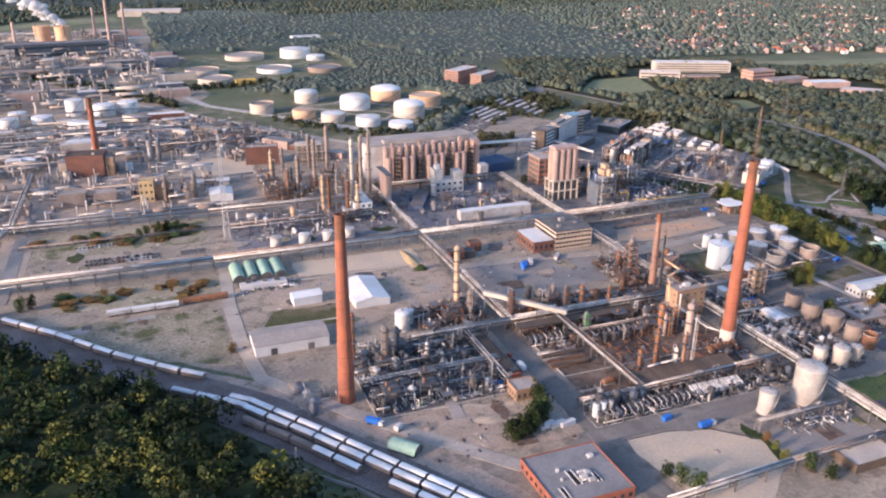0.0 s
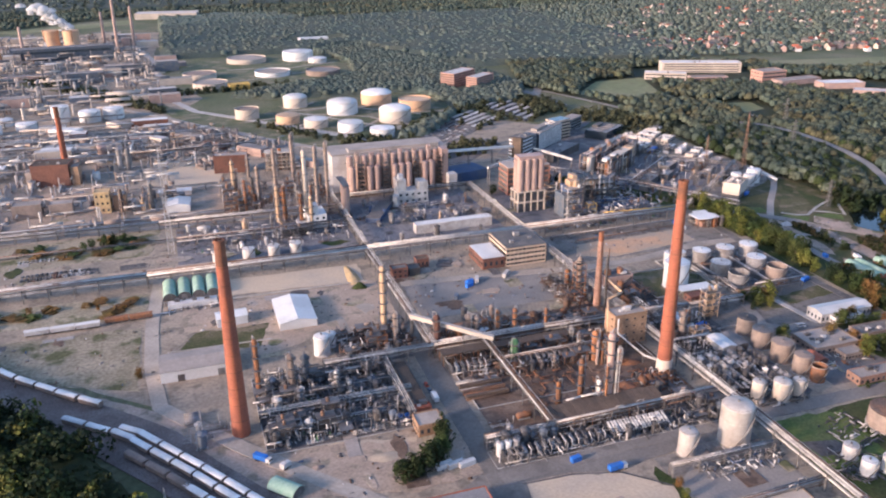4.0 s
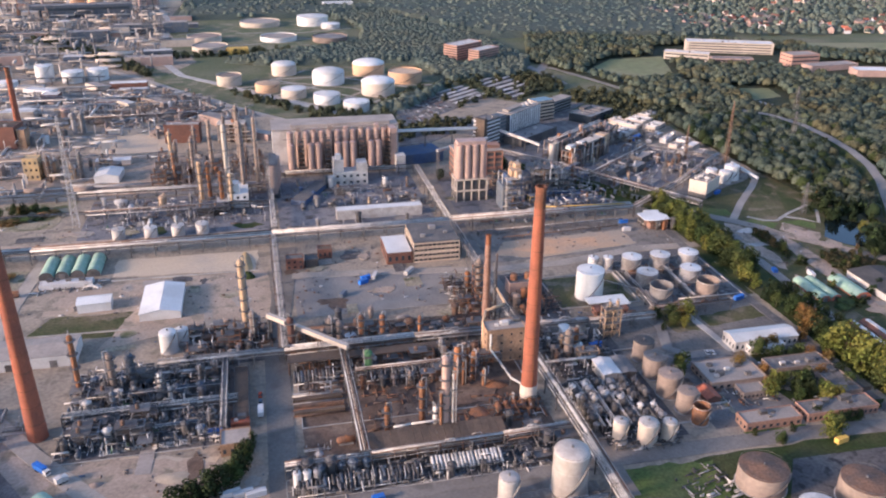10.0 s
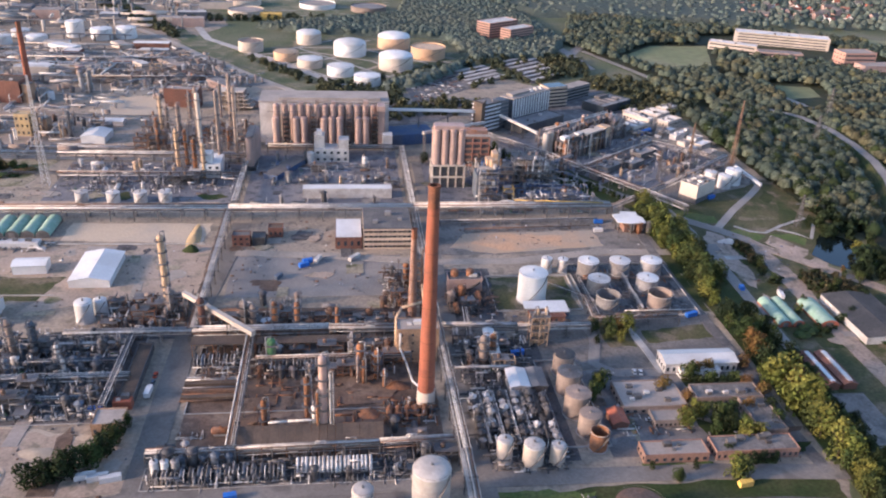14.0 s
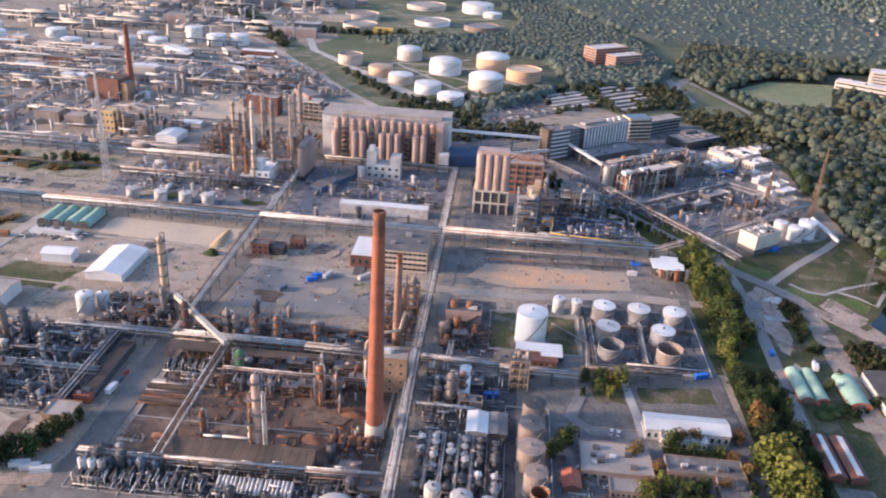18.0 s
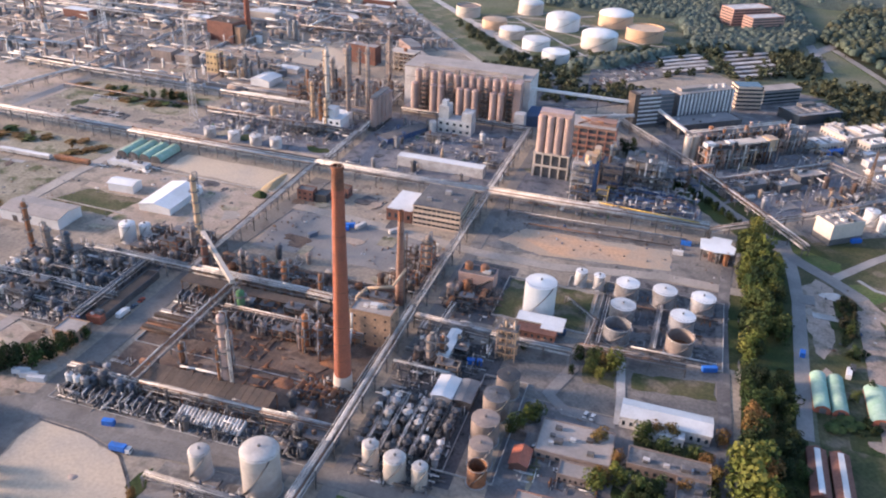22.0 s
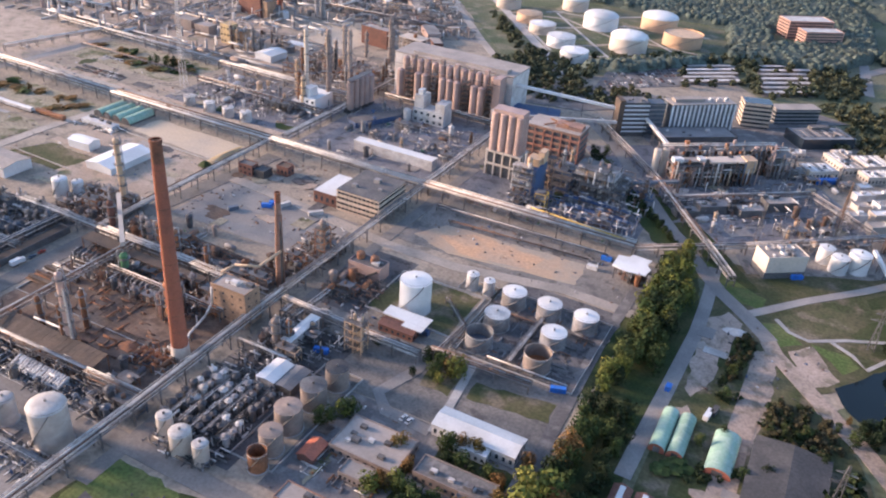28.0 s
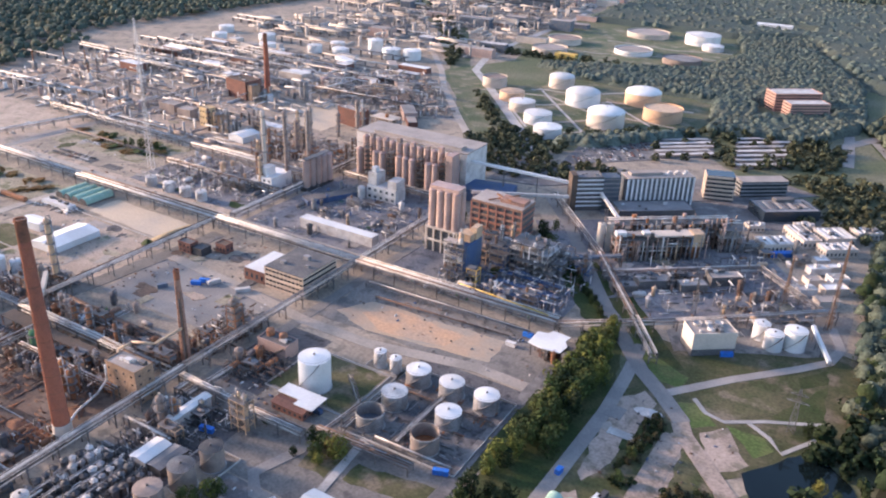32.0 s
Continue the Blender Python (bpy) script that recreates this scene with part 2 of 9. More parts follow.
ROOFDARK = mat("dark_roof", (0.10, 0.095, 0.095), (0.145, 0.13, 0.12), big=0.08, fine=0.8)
REDTILE = mat("red_roof_tiles", (0.42, 0.13, 0.075), (0.31, 0.11, 0.075), big=0.1, fine=1.2)
GREENROOF = mat("pale_green_sheet", (0.25, 0.37, 0.28), (0.31, 0.41, 0.33), big=0.2, fine=0.8, var=0.08)
GREENPAINT = mat("green_paint", (0.09, 0.19, 0.085), (0.12, 0.20, 0.11), big=0.3)
BLUE = mat("bright_blue_paint", (0.02, 0.14, 0.50), (0.03, 0.12, 0.38), big=0.3, fine=1.0, rough=0.5)
DEEPBLUE = mat("faded_blue_steel", (0.062, 0.095, 0.175), (0.09, 0.112, 0.160), big=0.1, fine=1.0)
YELLOW = mat("yellow_paint", (0.62, 0.40, 0.10), (0.50, 0.33, 0.11), big=0.2)
REDPAINT = mat("red_paint", (0.48, 0.08, 0.04), (0.36, 0.07, 0.045), big=0.2)
WINDOW = mat("window_glass", (0.035, 0.045, 0.055), rough=0.12, var=0.1, bump=0.0, objvar=0.4)
BANDTAN = mat("tan_spandrel", (0.56, 0.42, 0.31), (0.46, 0.36, 0.28), big=0.2, var=0.08)
BANDWHITE = mat("pale_spandrel", (0.70, 0.68, 0.67), (0.60, 0.58, 0.57), big=0.2, var=0.08)
RUBBER = mat("black_rubber", (0.03, 0.03, 0.03))
BARK = mat("bark", (0.09, 0.065, 0.045), fine=3.0)
OLIVELEAF = mat("olive_wood_leaves", (0.055, 0.064, 0.036), (0.078, 0.076, 0.038), big=0.02, fine=0.7, var=0.4, island=0.35, bump=0.6, rough=0.9)
LEAF = mat("green_leaves", (0.037, 0.057, 0.016), (0.062, 0.073, 0.020), big=0.06, fine=0.7, var=0.35, island=0.35, bump=0)
LEAFY = mat("yellow_green_leaves", (0.082, 0.098, 0.020), (0.135, 0.125, 0.026), big=0.07, fine=0.7, var=0.3, island=0.35, bump=0)
LEAFO = mat("rust_orange_leaves", (0.16, 0.082, 0.026), (0.11, 0.078, 0.024), big=0.07, fine=0.7, var=0.3, island=0.35, bump=0)
BROWNLEAF = mat("dull_brown_leaves", (0.044, 0.040, 0.019), (0.066, 0.052, 0.024), big=0.07, fine=0.7, var=0.35, island=0.35, bump=0)
LEAFD = mat("deep_green_leaves", (0.013, 0.023, 0.008), (0.027, 0.037, 0.011), big=0.04, fine=0.5, var=0.35, island=0.3, bump=0)
# leaves made paler and bluer, with the haze of distance in their colour
WOODS = mat("hazed_far_wood_leaves", (0.076, 0.098, 0.082), (0.102, 0.114, 0.087), big=0.012, fine=0.5, var=0.4, island=0.3, bump=0.6, rough=0.9)
# green shifted towards blue-grey: haze over these woods is part of the colour
EASTLEAF = mat("hazed_east_wood_leaves", (0.050, 0.068, 0.052), (0.075, 0.086, 0.058), big=0.012, fine=0.7, var=0.45, island=0.4, bump=0.7, rough=0.9, col3=(0.078, 0.072, 0.038), mid=0.02)
STEAM = mat("white_steam", (0.85, 0.84, 0.83), rough=1.0, var=0.05)
_n, _l = STEAM.node_tree.nodes, STEAM.node_tree.links
_mix, _tr = _n.new("ShaderNodeMixShader"), _n.new("ShaderNodeBsdfTransparent")
_mix.inputs[0].default_value = 0.55
_l.new(_n["Principled BSDF"].outputs[0], _mix.inputs[1])
_l.new(_tr.outputs[0], _mix.inputs[2])
_l.new(_mix.outputs[0], _n["Material Output"].inputs[0])


# ---------------------------------------------------------------- mesh tools
class M:
    """Gathers vertices and faces of one mesh."""
    def __init__(self):
        self.v, self.f, self.s = [], [], []

    def add(self, v, f, smooth=False):
        k = len(self.v)
        self.v += v
        self.f += [tuple(i + k for i in q) for q in f]
        self.s += [smooth] * len(f)
        return self

    def box(self, x0, y0, z0, x1, y1, z1):
        return self.add([(x, y, z) for z in (z0, z1) for x, y in ((x0, y0), (x1, y0), (x1, y1), (x0, y1))],
                        [(3, 2, 1, 0), (4, 5, 6, 7), (0, 1, 5, 4), (1, 2, 6, 5), (2, 3, 7, 6), (3, 0, 4, 7)])

    def cyl(self, x, y, z, r, h, n=14, r2=None, caps=True):
        r2 = r if r2 is None else r2
        a = [(math.cos(2 * math.pi * i / n), math.sin(2 * math.pi * i / n)) for i in range(n)]
        self.add([(x + r * c, y + r * s, z) for c, s in a] + [(x + r2 * c, y + r2 * s, z + h) for c, s in a],
                 [(i, (i + 1) % n, n + (i + 1) % n, n + i) for i in range(n)], True)
        if caps:
            self.add([(x + r2 * c, y + r2 * s, z + h) for c, s in a], [tuple(range(n))])
        return self

    def dome(self, x, y, z, r, h, n=14, k=3, flip=False):
        v, f = [], []
        for j in range(k):
            t = math.pi / 2 * j / k
            v += [(x + r * math.cos(t) * math.cos(2 * math.pi * i / n), y + r * math.cos(t) * math.sin(2 * math.pi * i / n), z + h * math.sin(t)) for i in range(n)]
        v.append((x, y, z + h))
        for j in range(k - 1):
            f += [(j * n + i, j * n + (i + 1) % n, (j + 1) * n + (i + 1) % n, (j + 1) * n + i) for i in range(n)]
        f += [((k - 1) * n + i, (k - 1) * n + (i + 1) % n, k * n) for i in range(n)]
        return self.add(v, f, True)

    def tube(self, p, q, r, n=6):
        p, q = Vector(p), Vector(q)
        d = (q - p).normalized()
        a = d.orthogonal().normalized()
        b = d.cross(a)
        ring = [(a * math.cos(2 * math.pi * i / n) + b * math.sin(2 * math.pi * i / n)) * r for i in range(n)]
        return self.add([tuple(p + o) for o in ring] + [tuple(q + o) for o in ring],
                        [(i, (i + 1) % n, n + (i + 1) % n, n + i) for i in range(n)] + [tuple(reversed(range(n))), tuple(range(n, 2 * n))], n > 4)

    def pipe(self, pts, r, n=6):
        for p, q in zip(pts, pts[1:]):
            self.tube(p, q, r, n)
        return self

    def beam(self, p, q, w):
        return self.tube(p, q, w * 0.7, 4)

    def prism(self, poly, z0, z1):
        n = len(poly)
        return self.add([(x, y, z0) for x, y in poly] + [(x, y, z1) for x, y in poly],
                        [tuple(range(n, 2 * n)), tuple(reversed(range(n)))] + [(i, (i + 1) % n, n + (i + 1) % n, n + i) for i in range(n)])

    def mesh(self, name, material):
        me = bpy.data.meshes.new(name)
        me.from_pydata(self.v, [], self.f)
        me.polygons.foreach_set("use_smooth", self.s)
        me.materials.append(material)
        me.update()
        return me


def fast_mesh(name, verts, faces, material):
    """A mesh from arrays: verts (n, 3), faces (m, k)."""
    me = bpy.data.meshes.new(name)
    k = faces.shape[1]
    me.vertices.add(len(verts))
    me.vertices.foreach_set("co", verts.astype(np.float32).ravel())
    me.loops.add(faces.size)
    me.loops.foreach_set("vertex_index", faces.astype(np.int32).ravel())
    me.polygons.add(len(faces))
    me.polygons.foreach_set("loop_start", np.arange(0, faces.size, k, dtype=np.int32))
    me.materials.append(material)
    me.update(calc_edges=True)
    return me


def worded(label):
    return label if len(label.split()) > 3 else label + " in the plant"


def thing(name, label, category, x, y, z=0.0, rz=0.0, group="", kind=""):
    ob = new(name)
    ob.empty_display_size = 1
    ob.matrix_basis = pose(x, y, z, 0, 0, rz)
    return tagged(ob, worded(label), category, group, kind)


def part(name, m, material, parent, label=""):
    ob = new(name, m.mesh(name, material))
    ob.parent = parent
    return tagged(ob, label)


def again(name, me, parent, m):
    """One more part on a mesh that stands already."""
    ob = new(name, me)
    ob.parent = parent
    ob.matrix_basis = m
    return ob


def solid(name, m, material, label, category="", kind="", group=""):
    return tagged(new(name, m.mesh(name, material)), worded(label), category, group, kind)


MADE = {}


def place(key, build, x, y, z=0.0, rz=0.0, s=(1, 1, 1)):
    """Builds a thing once; afterwards copies it."""
    m = pose(x, y, z, 0, 0, rz)
    if key in MADE:
        ob, s0 = MADE[key]
        return copy_thing(ob, m @ Matrix.Diagonal((s[0] / s0[0], s[1] / s0[1], s[2] / s0[2], 1)))
    ob = build()
    ob.matrix_basis = m @ Matrix.Diagonal((*s, 1))
    MADE[key] = (ob, s)
    return ob


# ---------------------------------------------------------------- ground
LAYER = [0]


RAGGED = ("lawn", "dirt_lot", "scrub", "rough_ground", "yard_lot", "tank_farm_grass", "sand_lot", "pale_yard", "rust_patch", "field", "pond", "worn_patch", "yard")


def ragged(poly, seed):
    """The outline with its long edges broken into short, slightly wandering ones."""
    rnd = random.Random(seed)
    out = []
    for (x0, y0), (x1, y1) in zip(poly, poly[1:] + poly[:1]):
        d = math.hypot(x1 - x0, y1 - y0)
        n = max(1, min(14, int(d / 4.5)))
        w = min(1.1, d * 0.08)
        out.append((x0 + rnd.uniform(-0.4, 0.4), y0 + rnd.uniform(-0.4, 0.4)))
        for k in range(1, n):
            t, o = (k + rnd.uniform(-0.25, 0.25)) / n, rnd.gauss(0, 0.55) * w
            out.append((x0 + (x1 - x0) * t - (y1 - y0) / d * o, y0 + (y1 - y0) * t + (x1 - x0) / d * o))
    return out


def sheet(name, poly, z, material, label, category="ground", kind="structure", deep=0.5):
    LAYER[0] += 1
    z += 0.0015 * LAYER[0]
    if name in RAGGED:
        poly = ragged(poly, LAYER[0])
    return solid(name, M().prism(poly, z - deep, z), material, label, category, kind)


def ribbon(name, pts, w, z, material, label, category="road", kind="structure"):
    """A strip of even width along a line, with mitred bends."""
    LAYER[0] += 1
    z += 0.0015 * LAYER[0]
    p = [Vector((x, y)) for x, y in pts]
    left, right = [], []
    for i, q in enumerate(p):
        d = (p[min(i + 1, len(p) - 1)] - p[max(i - 1, 0)]).normalized()
        o = Vector((-d.y, d.x)) * w / 2
        left.append(q + o)
        right.append(q - o)
    m = M()
    for i in range(len(p) - 1):
        m.prism([tuple(left[i]), tuple(right[i]), tuple(right[i + 1]), tuple(left[i + 1])], z - 0.25, z)
    return solid(name, m, material, label, category, kind)


def rect(x0, y0, x1, y1):
    return [(x0, y0), (x1, y0), (x1, y1), (x0, y1)]


def turned(cx, cy, lx, ly, deg):
    c, s = math.cos(radians(deg)), math.sin(radians(deg))
    return [(cx + a * lx / 2 * c - b * ly / 2 * s, cy + a * lx / 2 * s + b * ly / 2 * c) for a, b in ((-1, -1), (1, -1), (1, 1), (-1, 1))]


sheet("ground", rect(-3500, -1500, 4500, 4800), 0.0, EARTH, "wide green and brown earth reaching the horizon", deep=2)
sheet("yard", [(-520, 640), (-100, 505), (62, 360), (124, 235), (165, 170), (330, 150), (440, 190), (472, 262), (474, 545), (505, 535), (565, 440),
               (600, 500), (604, 590), (602, 650), (598, 720), (594, 800), (500, 850), (400, 960), (345, 860), (250, 790), (140, 960), (60, 1060), (110, 1180),
               (40, 1500), (60, 2000), (-420, 2050), (-560, 1100)], 0.05, YARD, "dusty grey gravel and concrete of the plant")
sheet("pavement", rect(92, 318, 168, 388), 0.10, DARKYARD, "dark oily concrete slab under process equipment")
sheet("pavement", rect(196, 283, 308, 322), 0.10, RUSTYARD, "rust-stained concrete slab under process equipment")
sheet("pavement", rect(188, 274, 309, 284), 0.11, DARKYARD, "dark oily strip along the south road")
sheet("pavement", rect(196, 322, 308, 378), 0.10, RUSTYARD, "rust-stained concrete slab of the old unit")
sheet("pavement", rect(196, 388, 300, 408), 0.10, DARKYARD, "dark concrete strip below pipe racks")
sheet("pavement", rect(320, 282, 364, 376), 0.10, DARKYARD, "dark slab between vertical vessels")
sheet("pavement", rect(140, 384, 186, 424), 0.10, DARKYARD, "dark slab of a small rusty unit")
sheet("pavement", rect(200, 425, 300, 475), 0.10, ASPHALT, "bare grey asphalt lot")
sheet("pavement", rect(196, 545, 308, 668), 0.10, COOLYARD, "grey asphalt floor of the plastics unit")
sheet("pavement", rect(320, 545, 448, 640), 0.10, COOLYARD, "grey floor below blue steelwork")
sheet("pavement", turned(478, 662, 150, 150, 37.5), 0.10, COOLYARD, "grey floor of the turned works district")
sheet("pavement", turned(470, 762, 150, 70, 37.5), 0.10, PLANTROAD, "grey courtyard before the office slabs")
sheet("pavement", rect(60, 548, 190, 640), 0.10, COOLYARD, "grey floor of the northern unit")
sheet("pavement", rect(402, 400, 462, 470), 0.10, DARKYARD, "grey concrete bund floor")
sheet("pavement", rect(320, 395, 352, 455), 0.10, DARKYARD, "dark slab beside the small furnace")
sheet("sand_lot", [(92, 500), (178, 494), (180, 524), (92, 526)], 0.12, SAND, "bare pale sand lot")
sheet("sand_lot", [(332, 484), (345, 505), (432, 508), (434, 484), (360, 475)], 0.12, REDSAND, "reddish sandy lot")
sheet("sand_lot", [(346, 490), (363, 503), (410, 501), (406, 485), (368, 478)], 0.125, ORANGESAND, "orange sand in the middle of the lot")
sheet("pavement", [(356, 347), (462, 347), (463, 398), (400, 399), (356, 398)], 0.06, WORNGREY, "worn grey concrete round the low buildings")
sheet("pavement", [(320, 376), (350, 376), (350, 396), (320, 396)], 0.06, WORNGREY, "worn grey concrete beside the pipe rack")
sheet("pavement", [(255, 222), (311, 222), (311, 262), (304, 263), (256, 259)], 0.06, WORNGREY, "worn grey concrete of the tank yard")
sheet("pavement", [(273, 252), (311, 249), (309, 222), (250, 220), (256, 240)], 0.10, ASPHALT, "grey asphalt yard round the pale tanks")
sheet("lawn", [(253.6, 254.2), (257, 239), (254.5, 221), (248, 221), (249, 238), (250, 250)], 0.125, GRASS, "rough grass strip beside the sand lot", "grass")
sheet("lawn", [(322, 266), (364.5, 263.7), (358, 226), (321.4, 228)], 0.135, GREENLAWN, "bright green lawn before the tanks", "grass")
sheet("dark_lot", [(327, 248), (343, 244), (347, 233), (328, 236)], 0.15, DARKYARD, "dark wet pit in the lawn")
sheet("dark_lot", [(399, 257), (440, 256), (467, 253), (466, 222), (400, 222), (383.5, 235.7)], 0.135, DARKYARD, "dark wet ground round the brown tanks")
sheet("pavement", [(160, 262), (180, 275), (180, 279), (240, 277), (304, 277), (304, 263), (256, 260), (236, 257), (216, 262.5), (195, 263), (192.5, 249), (196, 232), (176, 232)], 0.14, ROADGREY, "broad worn asphalt junction of plant roads")
sheet("kerb_strip", [(193.2, 262.4), (216, 261.6), (237.2, 256.2), (253.8, 240.6), (253.0, 240.2), (236.8, 255.2), (215.9, 260.7), (194.2, 261.5)], 0.2, DARKYARD, "dark kerb round the sandy lot", "kerb")
sheet("pavement", [(494, 245), (512, 245), (514, 321), (494, 321)], 0.12, WORNGREY, "worn grey lot before the red sheds")
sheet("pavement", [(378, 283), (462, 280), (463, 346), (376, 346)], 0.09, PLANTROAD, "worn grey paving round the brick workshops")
sheet("sand_lot", [(195.3, 261.9), (216, 261.1), (237, 255.6), (253.4, 240.1), (248.9, 220.1), (230, 205), (205, 200), (198.3, 226.4), (193.4, 249.4)], 0.12, SAND, "pale sandy mound lot")
sheet("sand_lot", [(36, 772), (37, 850), (60, 868), (90, 862), (108, 800), (104, 757), (70, 760)], 0.12, SAND, "pale sandy vacant lot")
sheet("sand_lot", [(96, 288), (140, 280), (160, 310), (120, 318)], 0.12, SAND, "pale trodden sand")
sheet("scrub", [(-60, 495), (38, 485), (40, 520), (-60, 524)], 0.12, SCRUB, "dry scrub grass on the vacant lot", "grass")
sheet("scrub", [(-90, 590), (40, 590), (50, 645), (-90, 640)], 0.12, SCRUB, "dry scrub grass with bare earth", "grass")
sheet("scrub", [(52, 425), (108, 425), (112, 452), (66, 452)], 0.12, OLIVE, "weedy strip beside the sheds", "grass")
sheet("scrub", [(-60, 440), (36, 395), (36, 470), (-50, 476)], 0.12, SCRUB, "dry scrub beside the railway", "grass")
sheet("lawn", [(320, 261), (372, 266), (466, 267), (468, 200), (318, 200)], 0.05, GRASS, "green lawn round the near tanks", "grass")
sheet("lawn", [(350, 406), (396, 406), (396, 443), (351, 443)], 0.11, OLIVE, "dry grass round the tall white tank", "grass")
sheet("lawn", [(402, 366), (416, 366), (416, 392), (400, 392)], 0.12, OLIVE, "small lawn beside a curved drive", "grass")
sheet("lawn", [(424, 369), (461, 373), (460, 386), (423, 381)], 0.12, OLIVE, "lawn strip beside the low hall", "grass")
sheet("lawn", [(463, 400), (470, 400), (472, 470), (466, 470)], 0.13, GRASS, "narrow grass verge", "grass")
sheet("lawn", [(472, 250), (497, 250), (500, 470), (497, 505), (484, 560), (470, 545)], 0.12, GRASS, "grass below the tree belt", "grass")
sheet("lawn", [(462, 590), (474, 600), (524, 536), (514, 526)], 0.12, GRASS, "grass verge along the diagonal road", "grass")
sheet("lawn", [(411, 619), (420, 627), (449, 592), (466, 566), (484, 544), (475, 538)], 0.125, GRASS, "grass strip below the hedge", "grass")
sheet("lawn", [(430, 631), (436, 636), (464, 597), (460, 590)], 0.125, GRASS, "narrow grass strip beside the pipe rack", "grass")
sheet("lawn", [(516, 360), (530, 360), (530, 378), (516, 378)], 0.11, GRASS, "overgrown lot beside the sheds", "grass")
sheet("yard_lot", [(503, 300), (545, 300), (560, 440), (536, 478), (503, 440)], 0.09, OLIVE, "weedy dusty lot behind the avenue")
sheet("lawn", [(541.6, 436.2), (556, 452), (578, 432), (590, 400), (600, 330), (566, 330), (566, 420), (544, 412)], 0.11, OLIVE, "brown scrub beside a dirt road", "grass")
# the green triangle of roads in the east
sheet("rough_ground", [(490, 560), (503, 523), (503, 440), (512, 424), (545, 424), (560, 457), (575, 470), (600, 490), (606, 520), (606, 600), (560, 600), (540, 580), (515, 560)], 0.08, OLIVE, "rough olive and brown ground between the roads", "grass")
sheet("pavement", [(514, 552), (532, 563), (556, 576), (578, 586), (596, 600), (596, 650), (560, 640), (516, 596), (504, 572)], 0.095, WORNGREY, "worn grey yard round the white tanks")
sheet("dirt_lot", [(504.2, 495.1), (512.7, 505.5), (521.2, 497.7), (519.3, 471.1), (516.7, 442.7), (510.2, 424.1), (506.7, 429), (502.9, 472.4)], 0.12, BROWNDIRT, "bare pinkish dirt beside the avenue")
sheet("dirt_lot", [(534, 479), (540.5, 479.4), (544, 439.4), (540, 400), (529, 400), (531.7, 445.7)], 0.12, BROWNDIRT, "bare pinkish dirt track")
sheet("dirt_lot", [(544.8, 486.3), (553.2, 496), (570.2, 474.9), (557.6, 459.4)], 0.12, BROWNDIRT, "bare lot with scrap beside the pond")
for k, pts in enumerate(([(519.8, 494.6), (531, 483.1), (526.8, 449.5), (520, 441.4), (519.3, 463.2)], [(529.3, 505.4), (538.2, 509.3), (551.1, 496.6), (539.6, 486.8)],
                         [(538, 515.9), (562.3, 546.6), (577.4, 527.1), (552.1, 502.3), (543.1, 506)], [(554.7, 499.1), (572.7, 499.1), (578.5, 491.5), (571.3, 481)],
                         [(572.2, 519.3), (592.3, 562.4), (594.9, 528.3), (580.8, 514.6)], [(485.6, 557.6), (504.5, 542.5), (528.5, 529.8), (527.9, 516.9), (512.5, 519.8)],
                         [(534.1, 539.5), (555.7, 562), (559.8, 552.2), (536.6, 529)], [(577.8, 562.1), (591.1, 578.7), (592.2, 564.6), (581, 552.2)])):
    sheet("lawn", pts, 0.11, (GRASS, GREENLAWN, OLIVE, GREENLAWN, GRASS, GREENLAWN, OLIVE, GRASS)[k], "patch of rough lawn between the roads", "grass")
sheet("concrete_pad", [(551.7, 493), (556, 497.9), (564.2, 483.7), (561.2, 478)], 0.14, BROWNDIRT, "broken slab covered with dirt beside the pond", "paving")
sheet("lawn", [(389, 278.4), (420, 277.8), (418, 271.3), (389, 272.3)], 0.12, GREENLAWN, "green lawn before the brick store", "grass")
sheet("lawn", [(428.5, 279.5), (449.5, 279.5), (446, 272.5), (427.6, 272.5)], 0.12, GREENLAWN, "green lawn beside the road", "grass")
sheet("lawn", [(428, 338), (460, 338), (460, 326), (428, 326)], 0.12, GRASS, "dark grass under garden trees", "grass")
sheet("lawn", [(424, 312), (442, 312), (442, 290), (424, 290)], 0.12, GRASS, "dark grass under garden trees", "grass")
sheet("pale_yard", [(-330, 545), (-90, 545), (180, 545), (180, 560), (-80, 566), (-80, 645), (-330, 660)], 0.09, DIRT, "pale dusty yard along the main rack")
sheet("pale_yard", [(96, 410), (140, 426), (186, 430), (186, 492), (112, 490), (60, 486), (60, 456), (110, 452)], 0.09, DIRT, "pale dusty yard round the tent hall")
sheet("pale_yard", [(98, 286), (150, 272), (180, 275), (180, 300), (160, 306), (130, 316), (96, 316)], 0.11, DIRT, "pale trodden yard beside the dirt road")
sheet("pale_yard", [(326, 474), (470, 474), (470, 528), (326, 528)], 0.02, WORNGREY, "dusty grey-brown yard below the main rack")
sheet("pale_yard", [(-330, 670), (-100, 668), (180, 660), (186, 740), (100, 752), (34, 770), (-80, 800), (-330, 810)], 0.09, DIRT, "dusty tan ground of the western works")
sheet("tank_farm_grass", [(140, 985), (215, 905), (300, 862), (420, 985), (400, 1110), (225, 1125)], 0.10, FARGRASS, "thin grass of the far tank farm", "grass")
sheet("tank_farm_grass", [(40, 1230), (190, 1225), (330, 1290), (360, 1510), (140, 1540), (70, 1420)], 0.10, FARGRASS, "thin grass of the distant tank farm", "grass")
GREENBELT = [(-165, 1392), (-112, 1441), (22, 1209), (84, 1098), (123, 1048), (196, 954), (256, 876), (296, 820), (270, 796), (198, 886), (118, 990), (70, 1066), (3, 1190)]
sheet("green_strip", GREENBELT, 0.12, FARGRASS, "green strip along the far road", "grass")
